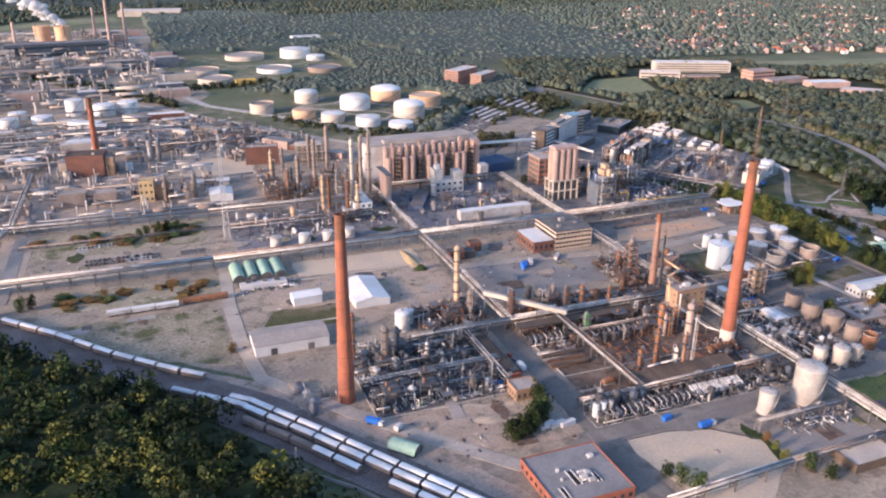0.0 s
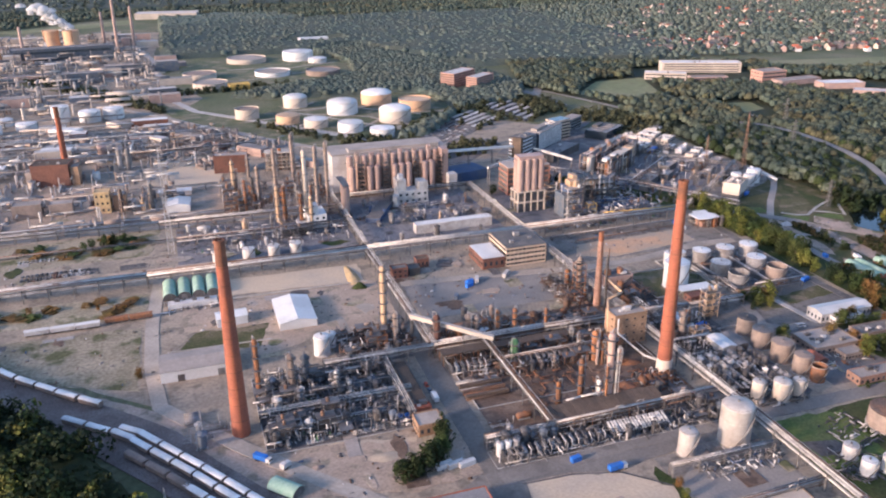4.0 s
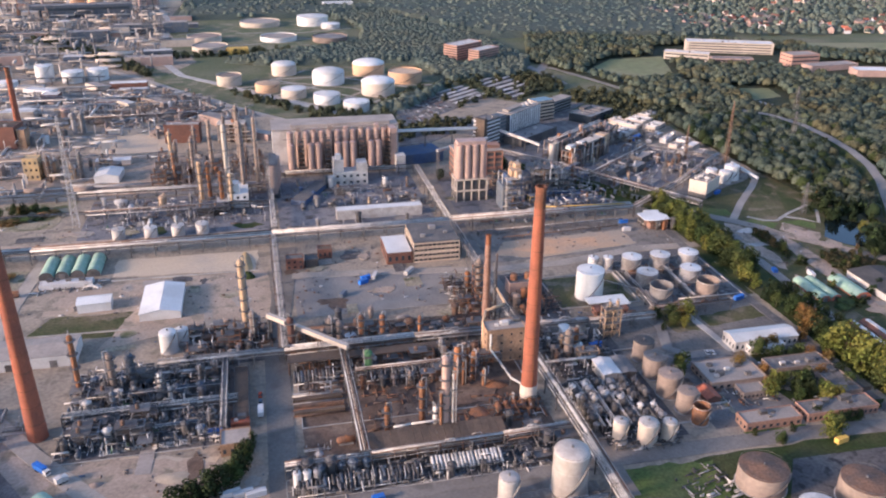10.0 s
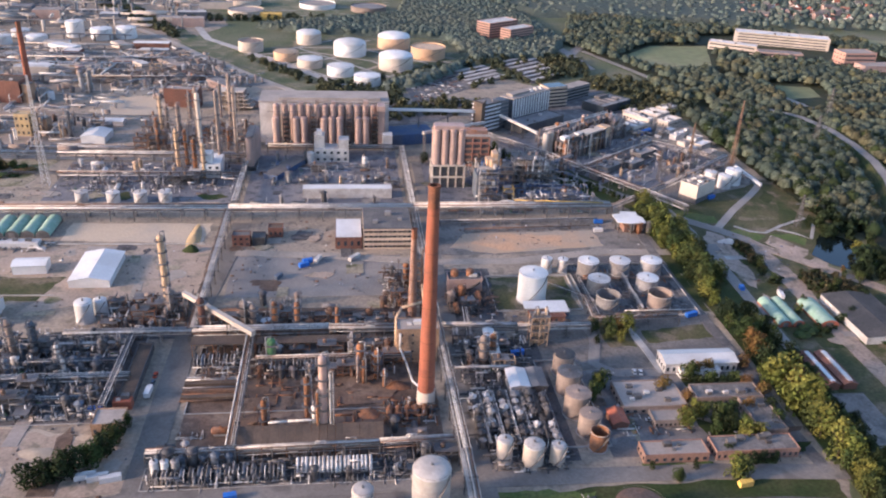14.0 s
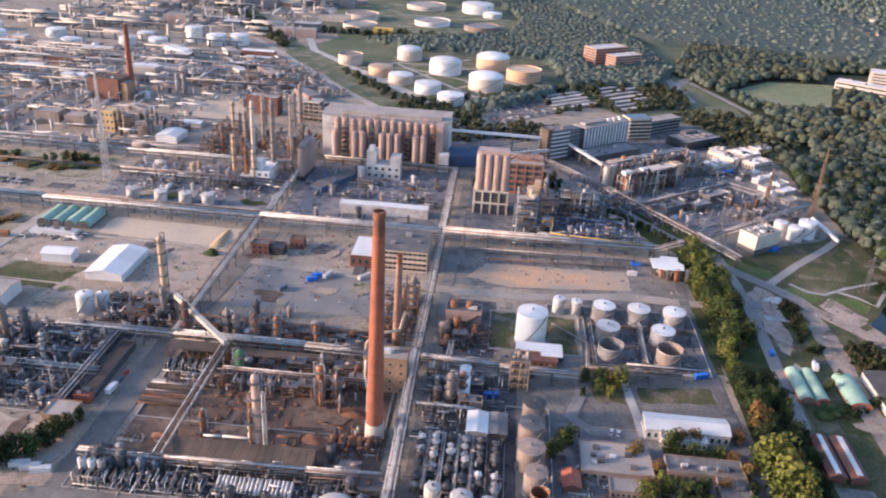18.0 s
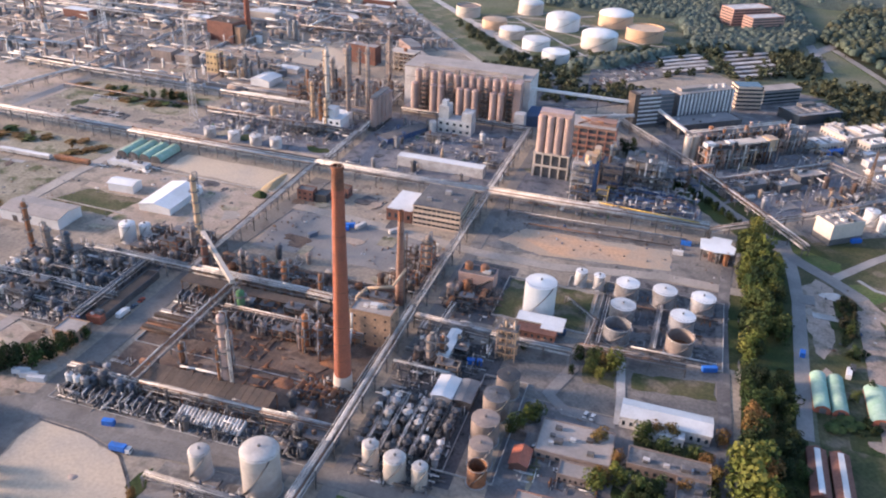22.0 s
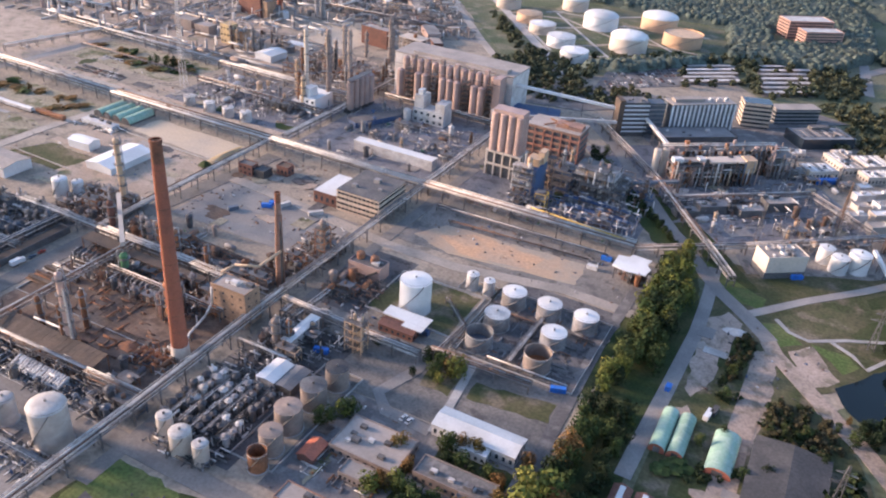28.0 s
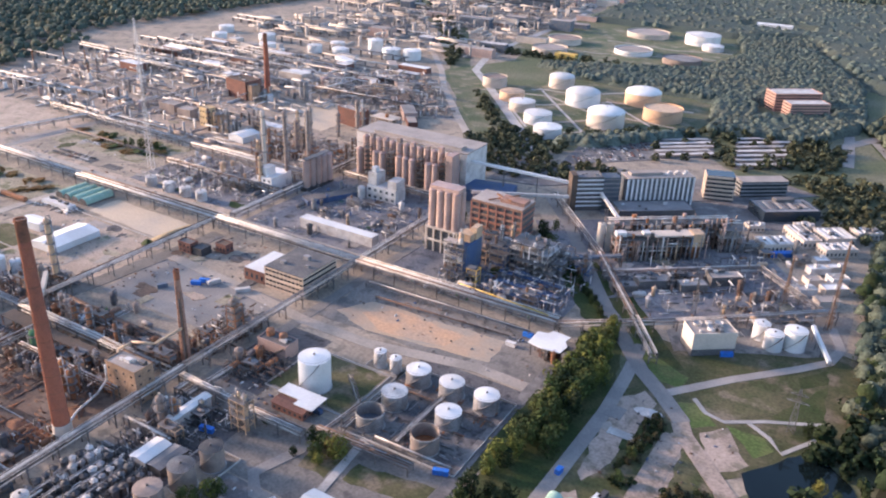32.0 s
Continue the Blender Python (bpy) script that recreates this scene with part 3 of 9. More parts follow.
for p, q in (((177, 1000), (261, 895)), ((212, 1045), (322, 905)), ((293, 1046), (366, 977)), ((200, 1040), (250, 1095)), ((300, 900), (360, 950))):
    ribbon("path", [p, q], 3.2, 0.16, CONCRETE, "pale concrete bund path between the far tanks", "path")
sheet("field", [(612, 1020), (680, 1098), (764, 1104), (716, 970), (655, 950)], 0.10, FIELD, "pale sports field between woods", "field")
FARM_FIELD = [(1000, 1105), (1040, 1172), (1366, 1118), (1500, 1080), (1480, 1000), (1200, 1030), (1085, 1060)]
sheet("field", FARM_FIELD, 0.10, FIELD, "pale farm field", "field")
FAR_FIELD = [(760, 2120), (1040, 2150), (1170, 2570), (870, 2660)]
sheet("field", FAR_FIELD, 0.10, FIELD, "distant pale field", "field")
sheet("field", [(-330, 2150), (-10, 2300), (0, 2200), (-250, 2080)], 0.10, FIELD, "distant ploughed field", "field")
sheet("field", [(715, 935), (750, 900), (800, 890), (790, 850), (745, 838), (732, 880)], 0.10, FIELD, "small meadow in the woods", "field")
sheet("pond", [(568.6, 468), (573, 474), (580, 483), (584, 491), (591, 498), (600, 496), (612, 485), (616, 464), (603, 453), (594, 448), (586, 445.5), (578, 450), (572.5, 458)], 0.14, WATER, "dark still pond with a grassy bank", "pond", "structure")

# roads
for pts in ([(150, 1005), (230, 1025), (300, 985), (345, 900)], [(180, 945), (240, 985), (300, 1045), (390, 1060)], [(245, 895), (290, 940), (330, 990), (400, 985)], [(205, 1050), (255, 1055), (300, 1100)],
            [(60, 1300), (180, 1300), (340, 1370)], [(160, 1410), (270, 1400), (350, 1430)]):
    ribbon("path", pts, 5, 0.14, TRACKROAD, "pale dirt path between the far tanks", "path")
ribbon("road", [(186, 150), (186, 262), (187, 400), (198, 500), (199, 524)], 12, 0.16, ROADGREY, "grey asphalt plant road with pale crossings")
ribbon("road", [(186, 268), (250, 273), (330, 273), (418, 272), (474, 268)], 9, 0.17, ROADGREY, "grey plant road along the south side")
ribbon("road", [(322, 250), (322, 400), (322, 470), (322, 530), (324, 640)], 7, 0.16, ROADGREY, "asphalt road beside the long pipe rack")
ribbon("road", [(200, 480), (260, 474), (326, 464), (370, 464), (430, 476), (474, 474)], 8, 0.17, TRACKROAD, "dusty cross road")
ribbon("road", [(497.5, 360), (498, 380), (500, 432), (501.5, 476), (500.5, 504), (499.5, 521), (497, 548)], 7, 0.17, ASPHALT, "grey avenue along the tree belt")
ribbon("road", [(362, 728), (398, 682), (454, 594), (469.5, 571), (504, 524), (521.3, 506.8), (536, 490)], 9, 0.18, ASPHALT, "grey diagonal road through the works")
ribbon("path", [(534, 492), (539.3, 480.7), (555.5, 461.6), (570.1, 444.4), (585.7, 426.7), (640, 350)], 9, 0.175, BROWNDIRT, "pinkish dirt road past the pond", "path")
ribbon("road", [(521, 508), (548, 541), (576, 571), (590, 588), (594, 606), (586, 630)], 5.5, 0.17, ASPHALT, "grey road curving behind the white tanks")
ribbon("path", [(535.8, 513), (543.5, 504.1), (553.3, 501.5), (570.9, 513.3), (595.2, 525.6)], 2.4, 0.19, CONCRETE, "pale concrete footpath over the lawn", "path")
ribbon("path", [(563.7, 507.2), (574.5, 500.4), (581.4, 491.5), (596, 514.8)], 2.4, 0.19, CONCRETE, "pale concrete footpath beside the pond", "path")
ribbon("path", [(536, 478), (535, 432), (534, 399), (534, 300)], 11, 0.16, BROWNDIRT, "broad dirt track", "path")
ribbon("path", [(394, 392), (396, 374), (389, 352), (398, 343), (420, 342)], 6, 0.17, ASPHALT, "curved asphalt drive", "path")
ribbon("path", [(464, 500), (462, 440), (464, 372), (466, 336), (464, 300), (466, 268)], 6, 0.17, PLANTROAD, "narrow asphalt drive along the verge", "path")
ribbon("path", [(416, 396), (420, 360), (421, 342)], 4, 0.18, CONCRETE, "narrow pale drive", "path")
ribbon("path", [(47, 540), (42, 470), (42, 416), (46, 376), (82, 328), (110, 295), (140, 262), (170, 245)], 8, 0.16, TRACKROAD, "dirt road beside the railway", "path")
ribbon("path", [(-90, 556), (-16, 556), (188, 549), (310, 549)], 7, 0.16, TRACKROAD, "dirt road along the main pipe rack", "path")


def raised_road(pts, heights, w, foot):
    """A road on an earth bank that rises and falls along its line."""
    p = [Vector(q) for q in pts]
    bank, top = M(), M()
    rows = []
    for i, q in enumerate(p):
        d = (p[min(i + 1, len(p) - 1)] - p[max(i - 1, 0)]).normalized()
        o, z = Vector((-d.y, d.x)), heights[i]
        rows.append(([(*(q + o * u), v) for u, v in ((w * 0.7 + z * foot, 0.0), (w * 0.7, z), (-w * 0.7, z), (-w * 0.7 - z * foot, 0.0))], [(*(q + o * u), z + v) for u, v in ((w / 2, 0.0), (w / 2, 0.12), (-w / 2, 0.12), (-w / 2, 0.0))]))
    for a, b in zip(rows, rows[1:]):
        for m, k in ((bank, 0), (top, 1)):
            m.add(a[k] + b[k], [(c, c + 4, c + 5, c + 1) for c in range(3)])
    solid("embankment", bank, GRASS, "grassy bank of the highway in the woods", "embankment", "structure")
    solid("road", top, ASPHALT, "pale grey highway on a bank through the woods", "road", "structure")


raised_road([(610, 430), (634, 474), (661, 518), (682, 552), (698, 586), (711, 627), (719, 671), (721, 715), (713, 757), (698, 784), (655, 850), (625, 904), (608, 961), (587, 1025), (575, 1060)],
            [0.25, 0.6, 2.2, 4.5, 6, 6.5, 6.5, 6.5, 6, 4.5, 1, 0.3, 0.3, 0.3, 0.25], 8.0, 1.2)
ribbon("road", [(720, 940), (736, 886), (746, 841), (756, 800)], 8, 0.14, TRACKROAD, "pale road in a clearing of the woods")
ribbon("road", [(622, 1118), (585, 1096), (552, 1033), (556, 1000)], 12, 0.14, ASPHALT, "wide grey slip road between trees")
ribbon("road", [(560, 960), (550, 1067), (487, 1280), (370, 1605), (300, 1900)], 10, 0.14, ASPHALT, "grey highway behind the tank farm")
ribbon("road", [(316, 800), (285, 843), (262, 880), (200, 960), (130, 1050), (96, 1090), (69, 1174), (56, 1294), (46, 1552), (10, 1760), (-40, 2000)], 10, 0.16, CONCRETE, "pale road past the tank farm")
ribbon("road", [(300, 745), (262, 790), (190, 880), (110, 985), (62, 1060), (10, 1130), (-40, 1190)], 8, 0.16, TRACKROAD, "dusty road along the green strip")
ribbon("road", [(-92, 520), (-90, 560), (-88, 656), (-84, 760), (-70, 900)], 9, 0.16, ASPHALT, "long straight plant road")
ribbon("road", [(-140, 655), (48, 650), (190, 647)], 8, 0.15, TRACKROAD, "pale plant road")
ribbon("road", [(-180, 890), (60, 880), (200, 870)], 8, 0.15, ASPHALT, "grey plant road")
for k, y in enumerate((281, 314, 340)):
    solid("crossing", M().box(181.5, y, 0.17, 190.5, y + 2.2, 0.2), WHITE, "worn white crossing mark on the plant road", "road marking", "structure")


# ---------------------------------------------------------------- pipe racks
TRESTLE = {}


def rack(name, pts, z=9.0, w=7.0, label="long steel pipe rack with pale insulated pipes", seed=1, tiers=2, mats=None, n=9, step=15.0):
    rnd = random.Random(seed)
    mats = mats or (PIPEWHITE, PIPEWHITE, PIPEWHITE, PIPEGREY, PIPEGREY, PIPEBROWN)
    e = thing(name, label, "pipe rack", pts[0][0], pts[0][1])
    key = (z, w, tiers)
    if key not in TRESTLE:
        m = M()
        for s in (-1, 1):
            m.box(s * w / 2 - 0.25, -0.25, 0, s * w / 2 + 0.25, 0.25, z)
        for t in range(tiers):
            m.box(-w / 2 - 0.6, -0.2, z - 0.5 - 2.6 * t, w / 2 + 0.6, 0.2, z - 0.05 - 2.6 * t)
        m.beam((-w / 2, 0, 0.5), (w / 2, 0, z - 3), 0.18)
        TRESTLE[key] = m.mesh("trestle", STEEL)
    o = Vector((pts[0][0], pts[0][1], 0))
    for p, q in zip(pts, pts[1:]):
        p, q = Vector((*p, 0)) - o, Vector((*q, 0)) - o
        d = (q - p)
        length = d.length
        d.normalize()
        side = Vector((d.y, -d.x, 0))
        ang = math.degrees(math.atan2(side.y, side.x))
        k = max(1, round(length / step))
        for i in range(k + 1):
            c = p + d * (length * i / k)
            again("trestle", TRESTLE[key], e, pose(c.x, c.y, 0, 0, 0, ang))
        for t in range(tiers):
            for j in range(n):
                if rnd.random() < (0.06 if t == 0 else 0.45):
                    continue
                r = rnd.choice((0.13, 0.16, 0.2, 0.25, 0.34))
                x = -w / 2 + w * (j + 0.5) / n
                a, b = p + side * x, q + side * x
                up = Vector((0, 0, z - 2.6 * t + r))
                m = M().tube(a + up, b + up, r, 6)
                if rnd.random() < 0.3 and length > 30:      # an expansion loop
                    c = p + d * length * rnd.uniform(0.2, 0.8) + side * x + up
                    m.pipe([c, c + Vector((0, 0, 1.3)), c + Vector((0, 0, 1.3)) + d * 4, c + d * 4], r, 5)
                part("pipe", m, rnd.choice(mats), e)
        m = M()
        for s in (-1, 1):
            m.beam(p + side * s * w / 2 + Vector((0, 0, z - 0.7)), q + side * s * w / 2 + Vector((0, 0, z - 0.7)), 0.3)
        part("girder", m, STEEL, e)
    return e


rack("pipe_rack", [(-330, 538), (-96, 536), (40, 533), (190, 532), (313, 532), (452, 533)], 9, 9, seed=3, n=11, label="very long pipe rack with many pale pipes across the plant")
rack("pipe_rack", [(190.5, 530), (191, 380)], 9, 5, seed=4, n=7)
rack("pipe_rack", [(313, 655), (313, 533), (313, 385), (314.5, 282), (314, 200), (313, 150)], 9, 5, seed=5, n=7, label="long pipe rack with pale pipes beside a road")
rack("pipe_rack", [(220, 376), (220, 290)], 9, 4, seed=6, n=5)
rack("pipe_rack", [(130, 380), (191, 380), (258, 380), (300, 379)], 8, 5, seed=7, n=7)
rack("pipe_rack", [(316, 381), (355, 379), (394, 379)], 7, 4, seed=8, n=6)
rack("pipe_rack", [(396, 386), (446, 388)], 5, 5, seed=9, n=7, tiers=1)
rack("pipe_rack", [(187, 290), (222, 290), (280, 291), (311, 292)], 7, 3.5, seed=10, n=5, mats=(PIPEBROWN, PIPEGREY, PIPEWHITE))
rack("pipe_rack", [(256, 246), (309, 246)], 6, 3, seed=11, n=4)
rack("pipe_rack", [(183, 214), (250, 217), (312, 218)], 6, 3, seed=12, n=4)
rack("pipe_rack", [(205, 662), (314, 658)], 8, 4, seed=13, n=5)
rack("pipe_rack", [(368, 722), (438, 637), (486, 566), (508, 532)], 7, 4.5, seed=14, n=6)
rack("pipe_rack", [(452, 534), (508, 575), (586, 641)], 7, 4, seed=15, n=5)
rack("pipe_rack", [(450, 612), (535, 680), (586, 632)], 6, 4, seed=16, n=5)
rack("pipe_rack", [(-160, 652), (48, 643), (192, 640)], 7, 4, seed=17, n=6)
rack("pipe_rack", [(-220, 876), (10, 868), (150, 872)], 8, 5, seed=18, n=6)
rack("pipe_rack", [(-120, 560), (-96, 656), (-92, 800)], 7, 4, seed=19, n=5)
rack("pipe_rack", [(383, 430), (401, 413), (399, 386)], 4, 2, seed=20, n=3, tiers=1)
rack("pipe_rack", [(430, 400), (431, 446)], 3, 3, seed=21, n=4, tiers=1)
rack("pipe_rack", [(92, 346), (168, 346)], 6, 4, seed=22, n=5, mats=(PIPEWHITE, PIPEWHITE, BLUESTEEL))
rack("pipe_rack", [(96, 331), (158, 331)], 5, 3, seed=52, n=4, tiers=1, mats=(PIPEWHITE, BLUESTEEL, PIPEGREY))
rack("pipe_rack", [(100, 360), (160, 360)], 5, 3, seed=53, n=4, tiers=1, mats=(PIPEWHITE, BLUESTEEL, PIPEGREY))
rack("pipe_rack", [(106, 374), (160, 374)], 5, 3, seed=54, n=4, tiers=1, mats=(PIPEWHITE, PIPEWHITE, PIPEGREY))
rack("pipe_rack", [(162, 322), (162, 384)], 7, 3, seed=55, n=4, mats=(PIPEWHITE, BLUESTEEL))
rack("pipe_rack", [(224, 356), (298, 356)], 6, 3, seed=56, n=4, tiers=1, mats=(PIPEBROWN, PIPEWHITE, PIPEGREY))
rack("pipe_rack", [(196, 402), (300, 398)], 6, 3, seed=23, n=4, mats=(PIPEBROWN, PIPEGREY))
rack("pipe_rack", [(190, 700), (192, 600), (192, 545)], 7, 4, seed=24, n=5)
rack("pipe_rack", [(330, 400), (329, 372)], 6, 3, seed=25, n=4)
rack("pipe_rack", [(-160, 662), (60, 656), (186, 654)], 3, 3, seed=26, n=4, tiers=1, step=18)
rack("pipe_rack", [(-160, 672), (40, 668), (100, 667)], 3, 4, seed=27, n=5, tiers=1, step=18, mats=(PIPEBROWN, PIPEGREY, PIPEWHITE))
rack("pipe_rack", [(-88, 616), (60, 612)], 2.5, 3, seed=28, n=4, tiers=1, step=18, mats=(PIPEBROWN, PIPEGREY))
rack("pipe_rack", [(60, 604), (190, 603)], 6, 4, seed=29, n=5)
rack("pipe_rack", [(330, 519), (440, 521)], 3, 3, seed=30, n=4, tiers=1, step=14, mats=(PIPEBROWN, PIPEGREY, PIPEWHITE))
rack("pipe_rack", [(345, 508), (432, 512)], 2, 2.5, seed=31, n=3, tiers=1, step=14, mats=(PIPEBROWN, PIPEGREY))
rack("pipe_rack", [(-300, 905), (40, 900), (130, 898)], 7, 5, seed=32, n=4, step=26)
rack("pipe_rack", [(-300, 935), (40, 928), (120, 925)], 7, 5, seed=33, n=4, step=26)
rack("pipe_rack", [(-300, 965), (30, 958), (100, 955)], 7, 5, seed=34, n=4, step=26)
rack("pipe_rack", [(-300, 1000), (20, 992), (70, 990)], 7, 5, seed=35, n=4, step=26)
rack("pipe_rack", [(-300, 840), (-70, 832)], 7, 5, seed=36, n=4, step=26)
rack("pipe_rack", [(-300, 760), (-90, 752)], 7, 5, seed=37, n=4, step=26)
rack("pipe_rack", [(20, 868), (24, 930), (26, 1000)], 7, 4, seed=38, n=4, step=26)
rack("pipe_rack", [(-130, 870), (-128, 1010)], 7, 4, seed=39, n=4, step=26)
rack("pipe_rack", [(322, 382), (322, 372)], 6, 3, seed=40, n=4)
rack("pipe_rack", [(318, 345), (345, 345)], 5, 2.5, seed=41, n=4, tiers=1)
rack("pipe_rack", [(404, 396), (404, 440)], 2, 2, seed=42, n=3, tiers=1, step=8)
rack("pipe_rack", [(404, 437), (460, 437)], 2, 2, seed=43, n=3, tiers=1, step=8, mats=(RUST, PIPEBROWN, PIPEGREY))
rack("pipe_rack", [(420, 398), (460, 398)], 2, 2, seed=44, n=3, tiers=1, step=8)


def bund(label, pts, h=1.0, closed=True):
    """A low concrete wall along a line."""
    q = pts + pts[:1] if closed else pts
    e = thing("bund_wall", label, "wall", 0, 0, kind="structure")
    for (x0, y0), (x1, y1) in zip(q, q[1:]):
        d = Vector((x1 - x0, y1 - y0)).normalized() * 0.2
        part("wall_length", M().prism([(x0 - d.y, y0 + d.x), (x0 + d.y, y0 - d.x), (x1 + d.y, y1 - d.x), (x1 - d.y, y1 + d.x)], 0, h), CONCRETE, e)


bund("low concrete bund wall round the grey tanks", rect(401, 396, 463, 458))
bund("low bund wall round the tall white tank", rect(349, 404, 398, 444))
bund("low bund wall round the two small tanks", rect(381, 445, 401, 457))
bund("low bund wall round the brown tanks", rect(359, 290, 379, 355))
bund("low concrete wall round the south-west unit", rect(92, 318, 168, 388), 0.6)
bund("low kerb wall round the exchanger yard", rect(187, 275, 308, 288), 0.5)
bund("low wall round the old unit", rect(196, 322, 306, 377), 0.6)
bund("low wall beside the sandy lot", [(92, 494), (180, 492)], 1.0, False)
bund("low wall beside the tent hall", [(52, 432), (108, 430)], 1.0, False)
# worn pads, slabs and foundations
rnd = random.Random(91)
PADS = [(100, 395, 190, 490, 26), (200, 412, 300, 470, 14), (-80, 560, 180, 640, 40), (-60, 390, 90, 480, 16), (380, 275, 465, 340, 24), (96, 270, 180, 318, 18),
        (325, 545, 470, 660, 24), (210, 548, 306, 640, 22), (505, 360, 560, 480, 16), (-300, 680, 100, 800, 40), (440, 600, 560, 700, 24), (255, 205, 312, 256, 14), (200, 480, 312, 520, 18)]
for x0, y0, x1, y1, k in PADS:
    for i in range(k // 2):
        x, y, L, D = rnd.uniform(x0, x1), rnd.uniform(y0, y1), rnd.uniform(5, 20), rnd.uniform(3, 11)
        if 178 < x + L / 2 < 200 and y < 400:
            continue
        if i % 3:
            k2 = 11
            tt = rnd.uniform(-4, 4) + rnd.choice((0, 90))
            c, sn = math.cos(radians(tt)), math.sin(radians(tt))
            rr = [rnd.uniform(0.55, 1.15) for _ in range(k2)]
            ring = [(L * 0.6 * rr[q] * math.cos(6.2832 * q / k2), D * 0.6 * rr[q] * math.sin(6.2832 * q / k2)) for q in range(k2)]
            sheet("worn_patch", [(x + a * c - b * sn, y + a * sn + b * c) for a, b in ring], 0.13, rnd.choice((SCRUB, DARKYARD, TRACKROAD, RUSTYARD, DIRT, GRASS, SCRUB)), rnd.choice(("ragged patch of weeds in the yard", "dark oily patch in the yard", "ragged patch of bare dust")), "paving", deep=0.2)
            continue
        sheet("concrete_pad", turned(x, y, L, D, rnd.choice((0, 0, 90, 37.5 if x > 440 else 0)) + rnd.uniform(-3, 3)), 0.13, rnd.choice((CONCRETE, DARKYARD, TRACKROAD, RUSTYARD, ASPHALT, SCRUB, ROOFTAN)),
              rnd.choice(("worn concrete pad in the yard", "stained slab of a former building", "dusty patch of old paving")), "paving", deep=0.2)


# ---------------------------------------------------------------- stacks and masts
def brick_stack(x, y, r0, r1, h, label, base=None, sooty=0.12, bands=9, brick=BRICK):
    e = thing("brick_chimney", label, "chimney", x, y)
    zb = 0.0
    if base:
        part("plinth", M().cyl(0, 0, 0, r0 * 1.12, base, 24, r0 * 1.04), base_mat(base), e, "pale rendered plinth")
        zb = base
    zs = h * (1 - sooty)
    rs = r0 + (r1 - r0) * zs / h
    shaft = part("shaft", M().cyl(0, 0, zb, r0 + (r1 - r0) * zb / h, zs - zb, 28, rs), brick, e)
    top = M().cyl(0, 0, zs, rs, h - zs - 1.2, 28, r1, caps=False).cyl(0, 0, h - 1.2, r1 * 1.12, 1.2, 28, caps=False)
    top.cyl(0, 0, h - 3, r1 * 0.8, 0.1, 20)
    a = [2 * math.pi * i / 28 for i in range(28)]
    top.add([(r1 * 1.12 * math.cos(t), r1 * 1.12 * math.sin(t), h) for t in a] + [(r1 * 0.8 * math.cos(t), r1 * 0.8 * math.sin(t), h) for t in a],
            [(i, (i + 1) % 28, 28 + (i + 1) % 28, 28 + i) for i in range(28)])
    part("crown", top, SOOT, e, "soot-darkened top of the shaft")
    for i in range(bands):
        z = zb + (h - zb - 4) * (i + 1) / bands
        r = r0 + (r1 - r0) * z / h
        part("iron_band", M().cyl(0, 0, z, r + 0.09, 0.35, 28, caps=False), SOOT, shaft)
    lad = M()
    for s in (-0.25, 0.25):
        lad.beam((s, -r0 - 0.15, 1), (s, -r1 - 0.2, h), 0.1)
    part("ladder", lad, RUST, shaft)
    return e


def base_mat(_):
    return CREAM


brick_stack(82.5, 340.3, 4.3, 2.3, 98.5, "tall slender orange brick chimney with a sooty top", bands=11)
brick_stack(302.2, 323.8, 3.9, 2.3, 107, "tall orange brick chimney on a pale plinth", base=8.5, sooty=0.09, bands=11)
brick_stack(301.6, 397.0, 2.5, 1.4, 54, "shorter brown brick chimney beside the tan block", sooty=0.1, bands=6, brick=DULLBRICK)
brick_stack(-36, 838, 3.4, 2.2, 66, "distant reddish brick chimney beside a brown boiler house", sooty=0.15, bands=6)


def lattice_mast(x, y, h, w, label, material, name="lattice_mast", arms=()):
    e = thing(name, label, "mast", x, y)
    legs = [(sx * w / 2, sy * w / 2) for sx, sy in ((-1, -1), (1, -1), (1, 1), (-1, 1))]
    for lx, ly in legs:
        part("leg", M().beam((lx, ly, 0), (lx * 0.2, ly * 0.2, h), 0.28), material, e)
    m = M()
    k = max(6, int(h / 4))
    for i in range(k):
        z0, z1 = h * i / k, h * (i + 1) / k
        s0, s1 = 1 - 0.8 * i / k, 1 - 0.8 * (i + 1) / k
        for j in range(4):
            a, b = legs[j], legs[(j + 1) % 4]
            m.beam((a[0] * s0, a[1] * s0, z0), (b[0] * s1, b[1] * s1, z1), 0.13)
            m.beam((b[0] * s0, b[1] * s0, z0), (a[0] * s1, a[1] * s1, z1), 0.13)
    tagged(part("bracing", m, material, e), kind="stuff")
    for z, half in arms:
        part("cross_arm", M().beam((-half, 0, z), (half, 0, z), 0.35).beam((-half, 0, z), (0, 0, z + 1.6), 0.15).beam((half, 0, z), (0, 0, z + 1.6), 0.15), material, e)
    return e


part("flare_pipe", M().tube((0, 0, 0), (0, 0, 58), 0.45, 8), MASTBROWN, lattice_mast(584, 626, 55, 3.6, "brown flare tower of braced steel", MASTBROWN))
part("flare_pipe", M().tube((0, 0, 0), (0, 0, 33), 0.4, 8), MASTBROWN, lattice_mast(556, 646, 31, 3.2, "short brown braced tower in the works", MASTBROWN))
lattice_mast(56, 590, 80, 4.5, "tall thin lattice mast in faded red and white", OFFWHITE)
lattice_mast(683, 674, 32, 5, "grey electricity pylon in the woods", STEEL, "electricity_pylon", ((20, 6), (25, 7), (29, 4)))
lattice_mast(582, 512, 24, 3.5, "grey electricity pylon on the lawn", STEEL, "electricity_pylon", ((17, 5), (21, 4)))
